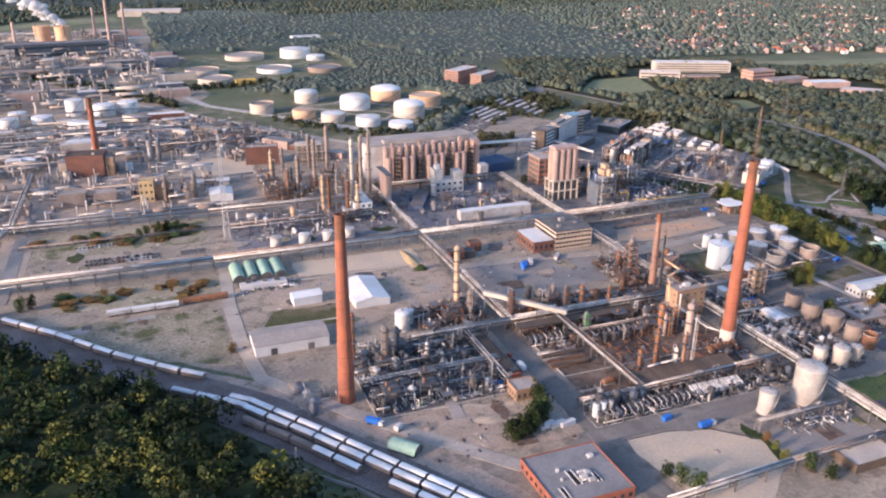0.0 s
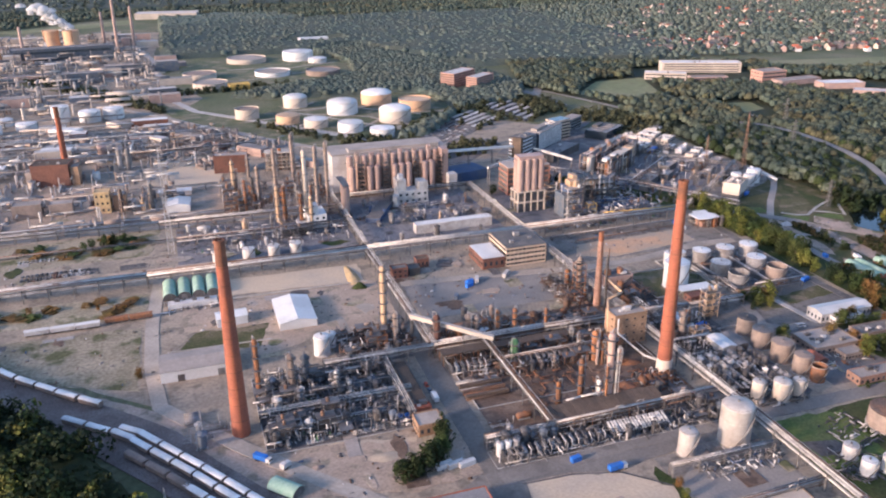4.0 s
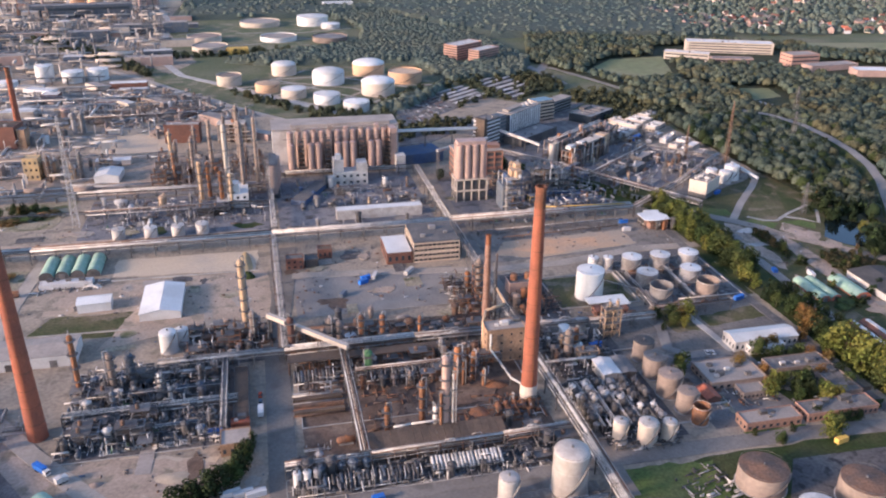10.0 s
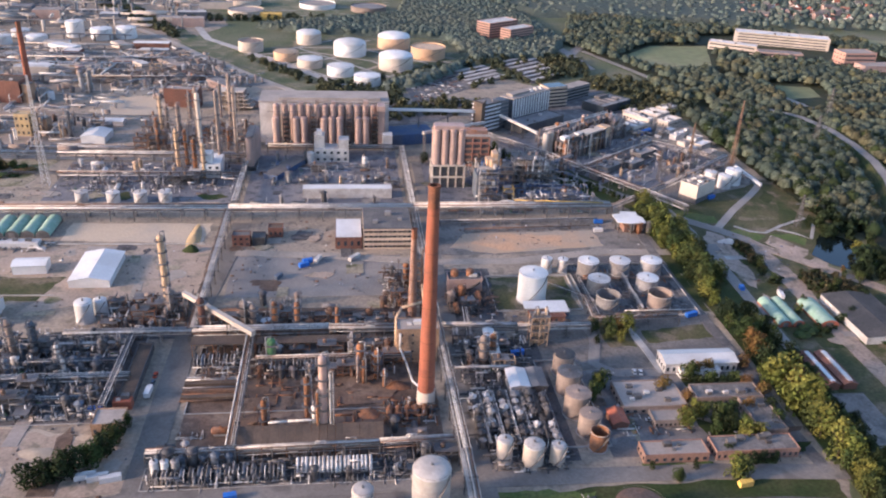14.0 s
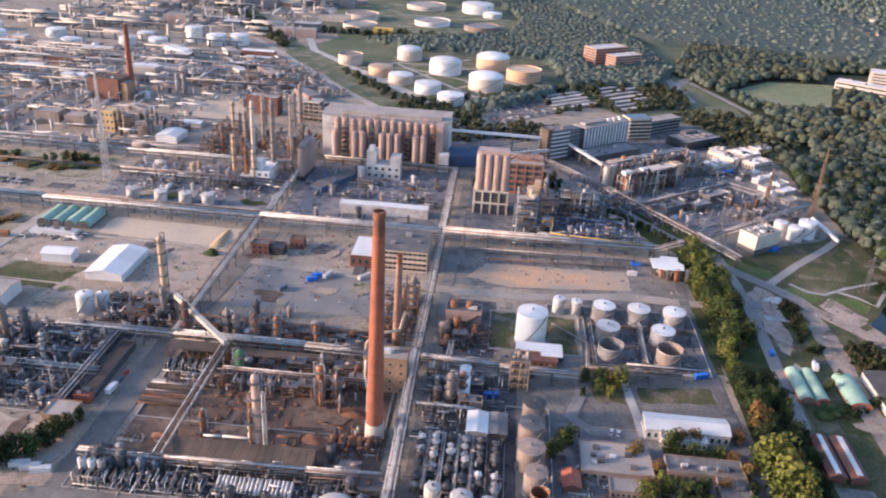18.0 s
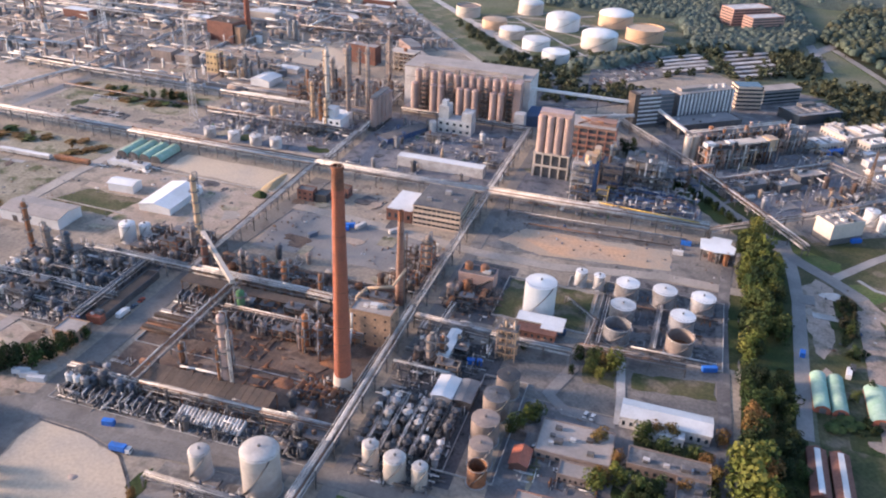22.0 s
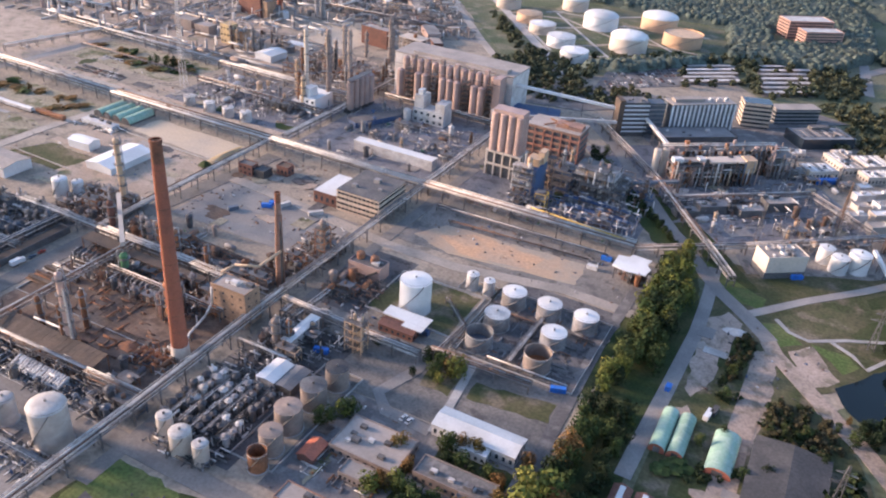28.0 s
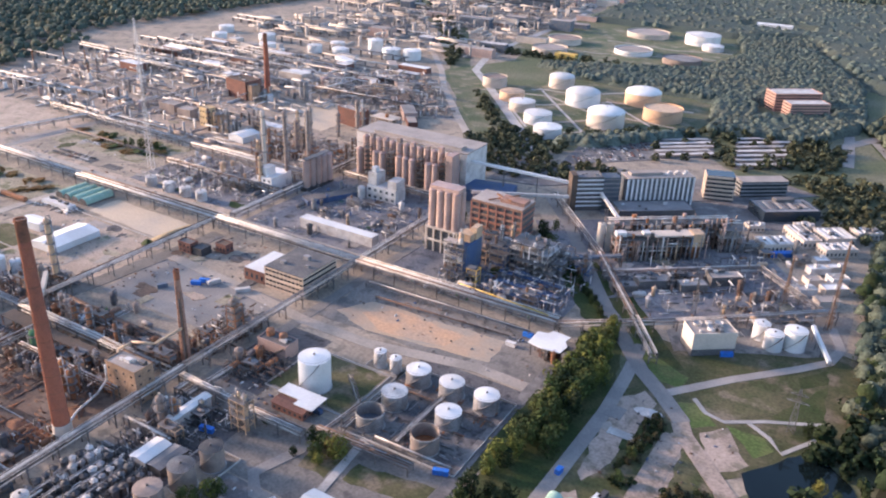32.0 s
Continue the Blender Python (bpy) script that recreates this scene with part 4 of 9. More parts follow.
lattice_mast(573, 382, 27, 3.5, "grey electricity pylon beside a dirt lot", STEEL, "electricity_pylon", ((18, 5), (23, 4)))
lattice_mast(745, 760, 34, 5, "grey electricity pylon above the trees", STEEL, "electricity_pylon", ((22, 6), (27, 7), (31, 4)))
lattice_mast(512, 600, 26, 2.5, "slim grey lattice mast in the works", STEEL)
lattice_mast(-172, 776, 75, 6, "white flare tower far across the plant", WHITE)


# ---------------------------------------------------------------- storage tanks
def tank(x, y, r, h, shell=WHITE, roof="cone", top=None, label="round white storage tank", name="storage_tank", group="", n=32, stairs=True):
    e = thing(name, label, "tank", x, y, group=group)
    top = top or shell
    m = M().cyl(0, 0, 0.1, r, h, n, caps=False)
    if roof == "open":
        m.cyl(0, 0, 0.1, r - 0.25, h, n, caps=False)
        a = [2 * math.pi * i / n for i in range(n)]
        m.add([(r * math.cos(t), r * math.sin(t), h + 0.1) for t in a] + [((r - 0.25) * math.cos(t), (r - 0.25) * math.sin(t), h + 0.1) for t in a],
              [(i, (i + 1) % n, n + (i + 1) % n, n + i) for i in range(n)])
    body = part("shell", m, shell, e)
    if n == 32 and y < 700:
        part("foot_ring", M().cyl(0, 0, 0, r + 0.5, 0.35, n), CONCRETE, e)
    for k in (0.33, 0.66) if y < 700 else ():
        part("stiffener_ring", M().cyl(0, 0, h * k, r + 0.07, 0.18, n, caps=False), shell, body)
    if roof == "cone":
        cover = part("roof", M().cyl(0, 0, h + 0.1, r + 0.05, r * 0.13, n, 0.3), top, e)
    elif roof == "dome":
        cover = part("roof", M().dome(0, 0, h + 0.1, r + 0.05, r * 0.26, n, 5), top, e)
    elif roof == "float":
        part("floating_roof", M().cyl(0, 0, h - 1.6, r - 0.3, 0.4, n), top, e)
        part("rim", M().cyl(0, 0, h - 0.3, r + 0.25, 0.5, n, caps=False), shell, e)
    elif roof == "open":
        part("floor", M().cyl(0, 0, h * 0.25, r - 0.3, 0.2, n), top, e)
        part("rim", M().cyl(0, 0, h - 0.2, r + 0.3, 0.35, n, caps=False), OFFWHITE, e)
    if roof in ("cone", "dome"):
        part("vent", M().cyl(0, 0, h + r * (0.13 if roof == "cone" else 0.26), 0.5, 0.9, 8), STEEL, cover)
        rail = M().cyl(0, 0, h + 1.0, r, 0.14, n, caps=False)
        part("railing", rail, STEEL, cover)
    if stairs:
        k = 20
        v, f = [], []
        for i in range(k + 1):
            t, z = -2.3 + 1.7 * i / k, h * i / k
            c, sn = math.cos(t), math.sin(t)
            v += [((r + q) * c, (r + q) * sn, z + d) for q in (0.02, 0.7) for d in (0.12, 0.28)]
            if i:
                a = 4 * i
                f += [(a - 4, a - 2, a + 2, a), (a - 3, a + 1, a + 3, a - 1), (a - 2, a - 1, a + 3, a + 2)]
        st = M().add(v, f)
        part("spiral_stair", st, STEEL, body)
    return e


tank(298, 259, 7.3, 19.5, TANKGREY, "dome", label="pale grey storage tank with a domed roof")
tank(272.3, 258.3, 4.2, 11.5, TANKGREY, "dome", label="small pale grey tank with a domed roof")
tank(376, 245.5, 9.9, 9, BROWNSHELL, "cone", PIPEBROWN, label="wide brownish tank with a stained roof")
tank(410.5, 229, 9.6, 10, BROWNSHELL, "cone", PIPEBROWN, label="wide brownish tank with a rusty stained roof")
tank(445, 229, 9.6, 10, BROWNSHELL, "cone", BROWNSHELL, label="wide brownish tank with a dusty streaked roof")
tank(385.5, 222, 8.2, 7, BROWNSHELL, "cone", OFFWHITE, label="wide brownish tank with a pale roof")
tank(339.5, 232, 3.4, 6.5, OFFWHITE, "cone", label="small pale tank on the lawn")
tank(338, 220, 3.3, 7, WHITE, "cone", label="small white tank on the lawn")
tank(348, 218.5, 3.2, 7.5, OFFWHITE, "cone", label="small pale tank on the lawn")
tank(370.8, 416.8, 8.1, 17.6, WHITE, "cone", label="tall bright white storage tank")
G1 = "tanks of the bunded farm"
tank(387.2, 450.3, 3.3, 9, OFFWHITE, "cone", WHITE, label="small pale tank with a white roof", group=G1)
tank(397, 450, 3.1, 8.5, OFFWHITE, "cone", WHITE, label="small pale tank with a white roof", group=G1)
for x, y in ((412.3, 448), (431.8, 447.8), (451.5, 447.6)):
    tank(x, y, 6.4, 8.4, PIPEGREY, "cone", WHITE, label="grey tank with a white conical roof", group=G1)
tank(412.4, 425.8, 6.5, 8.2, PIPEGREY, "cone", OFFWHITE, label="grey tank with a pale conical roof", group=G1)
tank(442.1, 426.9, 6.4, 7.7, PIPEGREY, "cone", WHITE, label="low grey tank with a pale conical roof", group=G1)
tank(412, 406, 6.6, 8.6, PIPEGREY, "open", BLUESTEEL, label="open grey tank with a dark inside", group=G1)
tank(442.1, 406, 6.6, 9, BROWNSHELL, "open", RUST, label="open pale tank with a rusty red inside", group=G1)
G2 = "row of brown tanks"
tank(371.5, 346, 5.2, 10.5, BROWNSHELL, "cone", DARKSTEEL, label="brown-grey tank with a dark stained roof", group=G2)
tank(370, 330.5, 5.7, 11, BROWNSHELL, "cone", STEEL, label="brown-grey tank with a dark roof", group=G2)
tank(369.6, 313.6, 5.8, 11.5, BROWNSHELL, "cone", BROWNSHELL, label="brown-grey tank with a dusty conical roof", group=G2)
tank(371.5, 299.8, 4.8, 10.5, BROWNSHELL, "cone", BROWNSHELL, label="smaller brown-grey tank with a dusty roof", group=G2)
tank(373, 289.5, 3.8, 9, RUST, "open", RUST, label="rusty red tank with an open top", group=G2)
G3 = "three small ochre tanks"
tank(331.2, 284.5, 3.3, 10.6, CREAM, "dome", OFFWHITE, label="small cream tank with a pale domed roof", group=G3)
tank(342.6, 281, 4.4, 10.6, CREAM, "dome", OFFWHITE, label="cream tank with a pale domed roof", group=G3)
tank(352.8, 280.8, 3.2, 9.6, CREAM, "dome", OFFWHITE, label="small cream tank with a pale domed roof", group=G3)
tank(133, 403.5, 4.5, 11, WHITE, "dome", label="white upright tank with a domed top")
tank(139, 411, 3.4, 8, WHITE, "dome", label="smaller white tank beside the upright one")
G4 = "white tanks of the far tank farm"
tank(274.1, 1017.4, 19.5, 14, WHITE, "dome", label="large white tank with a domed roof", group=G4, n=40)
tank(325.7, 951, 19.5, 15, CREAM, "dome", WHITE, label="large cream tank with a white domed roof", group=G4, n=40)
tank(330, 1062, 20.5, 14, ORANGESHELL, "dome", WHITE, label="large ochre tank with a white domed roof", group=G4, n=40)
tank(368.6, 1011, 20.9, 13.5, ORANGESHELL, "float", TANSHELL, label="large ochre floating-roof tank", group=G4, n=40)
tank(263, 919, 14.7, 10.5, WHITE, "cone", label="white tank with a flat conical roof", group=G4)
tank(291.3, 880, 14.2, 10, WHITE, "cone", label="white tank with a flat conical roof", group=G4)
tank(228.5, 953, 14.4, 10, CREAM, "cone", WHITE, label="cream tank with a white roof", group=G4)
tank(223, 1077, 15.6, 13, CREAM, "dome", WHITE, label="cream tank with a white domed roof", group=G4)
tank(200, 986, 14.4, 10, ORANGESHELL, "cone", TANSHELL, label="ochre tank with a flat roof", group=G4)
tank(155.6, 1029, 14.8, 12.5, CREAM, "float", BROWNSHELL, label="cream floating-roof tank", group=G4)
G5 = "tanks of the distant tank farm"
tank(291, 1483, 27, 15, WHITE, "cone", label="wide white distant tank", group=G5)
tank(318, 1439, 16, 8, OFFWHITE, "cone", WHITE, label="low white distant tank", group=G5)
tank(114, 1344, 26, 9, CREAM, "float", BROWNSHELL, label="wide cream floating-roof tank", group=G5)
tank(125, 1263, 25.5, 8, CREAM, "float", ROOFTAN, label="wide cream floating-roof tank", group=G5)
tank(226.6, 1336.6, 28, 7, WHITE, "float", ROOFTAN, label="wide white floating-roof tank", group=G5)
tank(201, 1488, 34, 8, CREAM, "float", ROOFTAN, label="very wide cream tank", group=G5)
tank(305, 1315, 27, 8, BROWNSHELL, "float", ROOFGREY, label="wide dark floating-roof tank", group=G5)
G6 = "white tanks of the western works"
for x, y, r, h in ((-64, 1091, 12, 19), (-30, 1080, 14.5, 13), (-3, 1090, 14, 13), (-99, 1057, 13.5, 8), (-133, 1043, 11.5, 10), (-128, 1088, 12, 8),
                   (-190, 1010, 13, 10), (-235, 1060, 14, 10), (-290, 1020, 12, 11), (-330, 1075, 13, 9)):
    tank(x, y, r * 0.88, h, WHITE, "cone", label="tall white tank in the western works" if h > 15 else "white tank in the western works", group=G6, n=24)
G7 = "three white vessels beside the cream block"
tank(551.8, 594, 4.6, 10, WHITE, "cone", label="white upright vessel", group=G7)
tank(560, 586, 5.2, 10, WHITE, "cone", label="white upright vessel", group=G7)
tank(570, 593, 6.2, 12, WHITE, "cone", label="larger white upright vessel", group=G7)
for x, y in ((88, 562), (109, 561), (127, 561), (143, 562)):
    tank(x, y, 4.4, 7.5, OFFWHITE, "cone", PIPEWHITE, label="squat pale tank with a shallow cone roof", group="four squat pale tanks", n=20)


# ---------------------------------------------------------------- buildings
def windows(e, L, D, h, rows, cols, faces="SWEN", wf=0.42, hf=0.36, z0=0.0, material=None, name="window"):
    """Glazed panes on the named faces; local x runs along the front, y away from it."""
    material = material or WINDOW
    fh = (h - z0) / rows
    for face in faces:
        span = L if face in "SN" else D
        k = max(1, round(cols * span / L)) if face in "WE" else cols
        if rows * k > 16:                       # too small to tell the panes apart: one ribbon a storey
            k, wfk = 1, 0.94
        else:
            wfk = wf
        w = span / k
        me = M().box(-w * wfk / 2, -0.08, 0, w * wfk / 2, 0.06, fh * hf).mesh("window", material)
        for r in range(rows):
            for c in range(k):
                t, z = w * (c + 0.5), z0 + fh * (r + 0.3)
                m = {"S": pose(t, 0, z), "N": pose(t, D, z, 0, 0, 180), "W": pose(0, t, z, 0, 0, -90), "E": pose(L, t, z, 0, 0, 90)}[face]
                again(name, me, e, m)


def block(name, label, x, y, L, D, h, wall=CREAM, roof=ROOFGREY, rz=0.0, win=None, faces="SWE", parapet=0.7, category="building", extra=0, group="", wf=0.42, hf=0.36):
    """A flat-roofed block: front left corner at x, y; L along the front, D deep."""
    e = thing(name, label, category, x, y, 0, rz, group)
    part("wall", M().box(0, 0, 0, L, D, h), wall, e)
    deck = part("roof", M().box(0.3, 0.3, h, L - 0.3, D - 0.3, h + 0.25), roof, e)
    if parapet:
        p = M()
        for a in ((-0.1, -0.1, L + 0.1, 0.3), (-0.1, D - 0.3, L + 0.1, D + 0.1), (-0.1, 0.3, 0.3, D - 0.3), (L - 0.3, 0.3, L + 0.1, D - 0.3)):
            p.box(a[0], a[1], h - 0.3, a[2], a[3], h + parapet)
        part("parapet", p, wall, deck)
    rnd = random.Random(int(x * 7 + y))
    for i in range(extra):
        a, b = rnd.uniform(0.1, 0.8) * L, rnd.uniform(0.15, 0.75) * D
        s = rnd.uniform(1.0, 2.6)
        part("roof_unit", M().box(a, b, h + 0.2, a + s * 1.5, b + s, h + 0.4 + s * 0.7), rnd.choice((OFFWHITE, STEEL, ROOFDARK)), deck)
    if win:
        windows(e, L, D, h, win[0], win[1], faces, wf, hf)
    return e


def gable(name, label, x, y, L, D, h, rise, wall=WHITE, roof=ROOFGREY, rz=0.0, ridge="x", category="building", group="", doors=0, win=None):
    """A pitched hall, its ridge along x or y."""
    e = thing(name, label, category, x, y, 0, rz, group)
    w = M().box(0, 0, 0, L, D, h)
    o = 0.4
    if ridge == "x":
        w.add([(0, 0, h), (0, D, h), (0, D / 2, h + rise), (L, 0, h), (L, D, h), (L, D / 2, h + rise)], [(0, 2, 1), (3, 4, 5)])
        slopes = ([(-o, -o, h), (L + o, -o, h), (L + o, D / 2, h + rise + 0.1), (-o, D / 2, h + rise + 0.1)], [(L + o, D + o, h), (-o, D + o, h), (-o, D / 2, h + rise + 0.1), (L + o, D / 2, h + rise + 0.1)])
    else:
        w.add([(0, 0, h), (L, 0, h), (L / 2, 0, h + rise), (0, D, h), (L, D, h), (L / 2, D, h + rise)], [(0, 1, 2), (4, 3, 5)])
        slopes = ([(-o, D + o, h), (-o, -o, h), (L / 2, -o, h + rise + 0.1), (L / 2, D + o, h + rise + 0.1)], [(L + o, -o, h), (L + o, D + o, h), (L / 2, D + o, h + rise + 0.1), (L / 2, -o, h + rise + 0.1)])
    part("wall", w, wall, e)
    m = M()
    for s in slopes:
        m.add(s + [(a, b, c + 0.2) for a, b, c in s], [(3, 2, 1, 0), (4, 5, 6, 7), (0, 1, 5, 4), (1, 2, 6, 5), (2, 3, 7, 6), (3, 0, 4, 7)])
    part("roof", m, roof, e)
    for i in range(doors):
        t = L * (i + 0.5) / doors
        part("door", M().box(t - 1.8, -0.06, 0, t + 1.8, 0.05, min(4, h * 0.8)), STEEL, e)
    if win:
        windows(e, L, D, h, win[0], win[1], "SWE")
    return e


def vault(name, label, x, y, L, D, r, roof=GREENROOF, rz=0.0, wall=1.2, group="", end=REDTILE):
    """A barrel-roofed shed, its axis along y."""
    e = thing(name, label, "shed", x, y, 0, rz, group)
    n = 10
    a = [math.pi * i / n for i in range(n + 1)]
    arc = [(L / 2 - L / 2 * math.cos(t), wall + r * math.sin(t)) for t in a]
    part("roof", M().add([(p, 0, z) for p, z in arc] + [(p, D, z) for p, z in arc], [(i, n + 1 + i, n + 2 + i, i + 1) for i in range(n)], True)
         .add([(p, 0, z + 0.15) for p, z in arc] + [(p, D, z + 0.15) for p, z in arc], [(i + 1, n + 2 + i, n + 1 + i, i) for i in range(n)], True), roof, e)
    w = M().box(0.1, 0.1, 0, L - 0.1, D - 0.1, wall)
    for yy in (0.1, D - 0.1):
        w.add([(p, yy, z - 0.05) for p, z in arc], [tuple(range(n + 1))])
    part("wall", w, end, e)
    part("door", M().box(L * 0.3, -0.02, 0, L * 0.7, 0.08, wall + r * 0.6), STEEL, e)
    for i in range(1, 6):
        part("rib", M().add([(p, D * i / 6, z + 0.17) for p, z in arc] + [(p, D * i / 6 + 0.3, z + 0.17) for p, z in arc], [(i2 + 1, n + 2 + i2, n + 1 + i2, i2) for i2 in range(n)], True), roof, e)
    return e


gable("hall", "large hall with a grey roof and white walls", 46.8, 399.0, 41.3, 20, 6.5, 1.6, WHITE, ROOFTAN, doors=2)
gable("tent_hall", "bright white tent hall with a low roof", 114.5, 438.5, 22, 36, 4.5, 2.0, WHITE, WHITE, 0, "y")
gable("warehouse", "small white warehouse", 79.5, 455, 18, 10, 5.5, 1.4, WHITE, WHITE, 3)
for i in range(4):
    vault("barrel_shed", "pale green barrel-roofed shed", 49 + 9 * i, 504, 8.6, 25, 4, group="four green barrel sheds", end=ROOFDARK)
block("site_container", "white site hut with clutter", 52, 490, 30, 7, 3, WHITE, OFFWHITE, parapet=0, extra=4)
block("boiler_house", "tan brick block beside the tall chimney", 291, 357.5, 20.5, 11, 18.4, TANBRICK, ROOFTAN, win=(4, 4), extra=6, wf=0.2, hf=0.22)
block("store", "bright white shed roof over a red brick store", 260.5, 484, 16.5, 28, 8, DARKBRICK, WHITE, win=(1, 4), parapet=0)
# four-storey office with bands
e = thing("office_block", "four-storey office with tan bands and dark window strips", "office", 278, 483.5)
part("core", M().box(0.4, 0.4, 0, 29.6, 32.6, 13.6), WINDOW, e)
part("roof", M().box(0, 0, 13.6, 30, 33, 14.1), ROOFDARK, e)
for i in range(5):
    z = 0 if i == 0 else 3.4 * i - 0.9
    part("spandrel", M().box(0, 0, z, 30, 33, z + (0.9 if i == 0 else 1.7) - (0.55 if i == 4 else 0)), BANDTAN, e)
for i in range(11):
    part("mullion", M().box(30 * i / 10 - 0.12, -0.04, 0, 30 * i / 10 + 0.12, 0.36, 13.2), BANDTAN, e)
for a, b, s in ((6, 8, 3), (14, 20, 4), (22, 12, 2.4)):
    part("roof_unit", M().box(a, b, 14.1, a + s, b + s * 0.8, 14.1 + s * 0.6), ROOFGREY, e)

# the big silo house
e = thing("silo_house", "huge cream block with rows of pinkish silos before it", "silo building", 197, 690)
part("wall", M().box(0, 0, 0, 107, 34, 34), OFFWHITE, e)
part("roof", M().box(-0.4, -0.4, 34, 107.4, 34.4, 35), ROOFTAN, e)
part("headhouse", M().box(16, 3, 35, 100, 12, 37.5), ROOFTAN, e)
front = M().cyl(0, 0, 4, 3.1, 22, 18).cyl(0, 0, 26, 3.1, 1.2, 18, 0.6).cyl(0, 0, 2.2, 1.0, 1.8, 12, 3.1, caps=False).mesh("silo", PINKSHELL)
rear = M().cyl(0, 0, 4, 2.75, 30, 18).cyl(0, 0, 34, 2.75, 1.3, 18, 0.6).mesh("silo", PINKSHELL)
leg = M().box(-0.25, -0.25, 0, 0.25, 0.25, 4.2).mesh("silo_leg", STEEL)
for xx in (14.5, 30.5, 37, 53, 59.5, 66, 81, 87.5):
    again("silo", front, e, pose(xx, -15, 0))
    for i in range(6):
        again("silo_leg", leg, e, pose(xx + 2.8 * math.cos(math.pi * i / 3), -15 + 2.8 * math.sin(math.pi * i / 3), 0))
for i in range(13):
    again("silo", rear, e, pose(14.5 + 6.6 * i, -6, 0))
    if i % 2:
        part("roof_box", M().box(13 + 6.6 * i, -8, 34.6, 16.4 + 6.6 * i, -4, 36.4 + i % 3), (PINKSHELL, BROWNSHELL)[i % 4 == 1], e)
for k, xx in enumerate((22.5, 45, 73.5, 95)):                  # dark stair frames between the groups
    m = M()
    for a in (-2.4, 2.4):
        for b in (-17.5, -12.5):
            m.box(xx + a - 0.2, b - 0.2, 0, xx + a + 0.2, b + 0.2, 31 + k % 2 * 3)
    for z in range(4, 31, 4):
        m.box(xx - 2.7, -17.8, z, xx + 2.7, -12.2, z + 0.3)
        m.beam((xx - 2.4, -17.6, z), (xx + 2.4, -17.6, z + 4), 0.25)
    part("stair_frame", m, DARKSTEEL, e, "dark steel stair frame between silos")
    part("downpipe", M().tube((xx - 1.2, -11.6, 2), (xx - 1.2, -11.6, 33), 0.45, 7).tube((xx + 1.0, -11.6, 2), (xx + 1.0, -11.6, 29), 0.35, 7), PIPEBROWN, e)
part("silo_deck", M().box(5, -19, 3.6, 105, 0, 4.2), CONCRETE, e)
for i in range(7):
    part("catwalk", M().box(8 + 14 * i, -18.4, 31.6, 20 + 14 * i, -17.6, 31.8), STEEL, e)
part("stair_tower", M().box(97, -16, 0, 103, -4, 36), PINKSHELL, e)
part("annex", M().box(101, -24, 0, 109, -14, 14), OFFWHITE, e)

# silos on a concrete frame
e = thing("silo_tower", "cluster of tall tan silos on an open concrete frame", "silo", 331, 586)
for ix in range(5):
    for iy in range(3):
        part("column", M().box(ix * 6 - 0.5, iy * 7 - 0.5, 0, ix * 6 + 0.5, iy * 7 + 0.5, 18), CREAM, e)
# added solid dark box: shade inside the open frame, given as colour
part("base_core", M().box(0.9, 0.9, 0, 23.1, 13.1, 16.8), ROOFDARK, e, "dark box standing in for shade inside the frame")
for z in (8, 17):
    part("slab", M().box(-0.8, -0.8, z, 24.8, 14.8, z + 1), CREAM, e)
silo = M().cyl(0, 0, 18, 2.9, 26, 18).cyl(0, 0, 44, 2.9, 1.4, 18, 0.5).mesh("silo", PINKSHELL)
for ix in range(4):
    for iy in range(2):
        again("silo", silo, e, pose(3 + 6 * ix, 3.3 + 7 * iy, 0))
part("top_gallery", M().box(1, 2, 44.6, 23, 12, 47), PINKSHELL, e)
e = thing("frame_building", "red brick and concrete frame building with open floors", "building", 341, 631.5, 0, 0)
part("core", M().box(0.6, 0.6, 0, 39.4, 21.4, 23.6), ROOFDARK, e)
for i in range(6):
    part("floor_band", M().box(0, 0, i * 4.6, 40, 22, i * 4.6 + 1.7), DULLBRICK if i % 2 else REDFRAME, e)
for i in range(7):
    part("pier", M().box(40 * i / 6 - 0.4, -0.25, 0, 40 * i / 6 + 0.4, 0.6, 23.4), REDFRAME, e)
part("roof", M().box(0, 0, 24.7, 40, 22, 25.3), ROOFTAN, e)
part("roof_house", M().box(20, 5, 25.3, 39, 15, 28), DULLBRICK, e)
for a, b in (((12, 3), (30, 17)), ((12, 17), (30, 3))):
    part("roof_duct", M().beam((*a, 25.8), (*b, 28.6), 0.9), RUST, e)

block("long_shed", "long low white flat-roofed shed", 237, 566, 63, 8, 7.2, OFFWHITE, WHITE, parapet=0.3)
e = thing("plastics_plant", "white stepped concrete plant block", "building", 243, 640)
part("low_body", M().box(0, 0, 0, 27, 14, 11), OFFWHITE, e)
part("tall_body", M().box(0, 2, 11, 8, 14, 21), OFFWHITE, e)
part("tall_body", M().box(19, 1, 11, 27, 13, 18), OFFWHITE, e)
part("stair_turret", M().box(2, 4, 21, 6, 9, 25), WHITE, e)
part("drum", M().cyl(-3, -3, 0, 3, 9, 14).dome(-3, -3, 9, 3, 1.5), OFFWHITE, e)
windows(e, 27, 14, 11, 2, 5, "S")
e = thing("compounding_plant", "bright white stepped block with a stair tower", "building", 160, 606)
part("low_body", M().box(0, 0, 0, 15, 24, 11), WHITE, e)
part("tall_body", M().box(2, 2, 11, 9, 12, 18), WHITE, e)
part("annex", M().box(-8, -2, 0, 0, 10, 6), OFFWHITE, e)
windows(e, 15, 24, 11, 2, 3, "S")
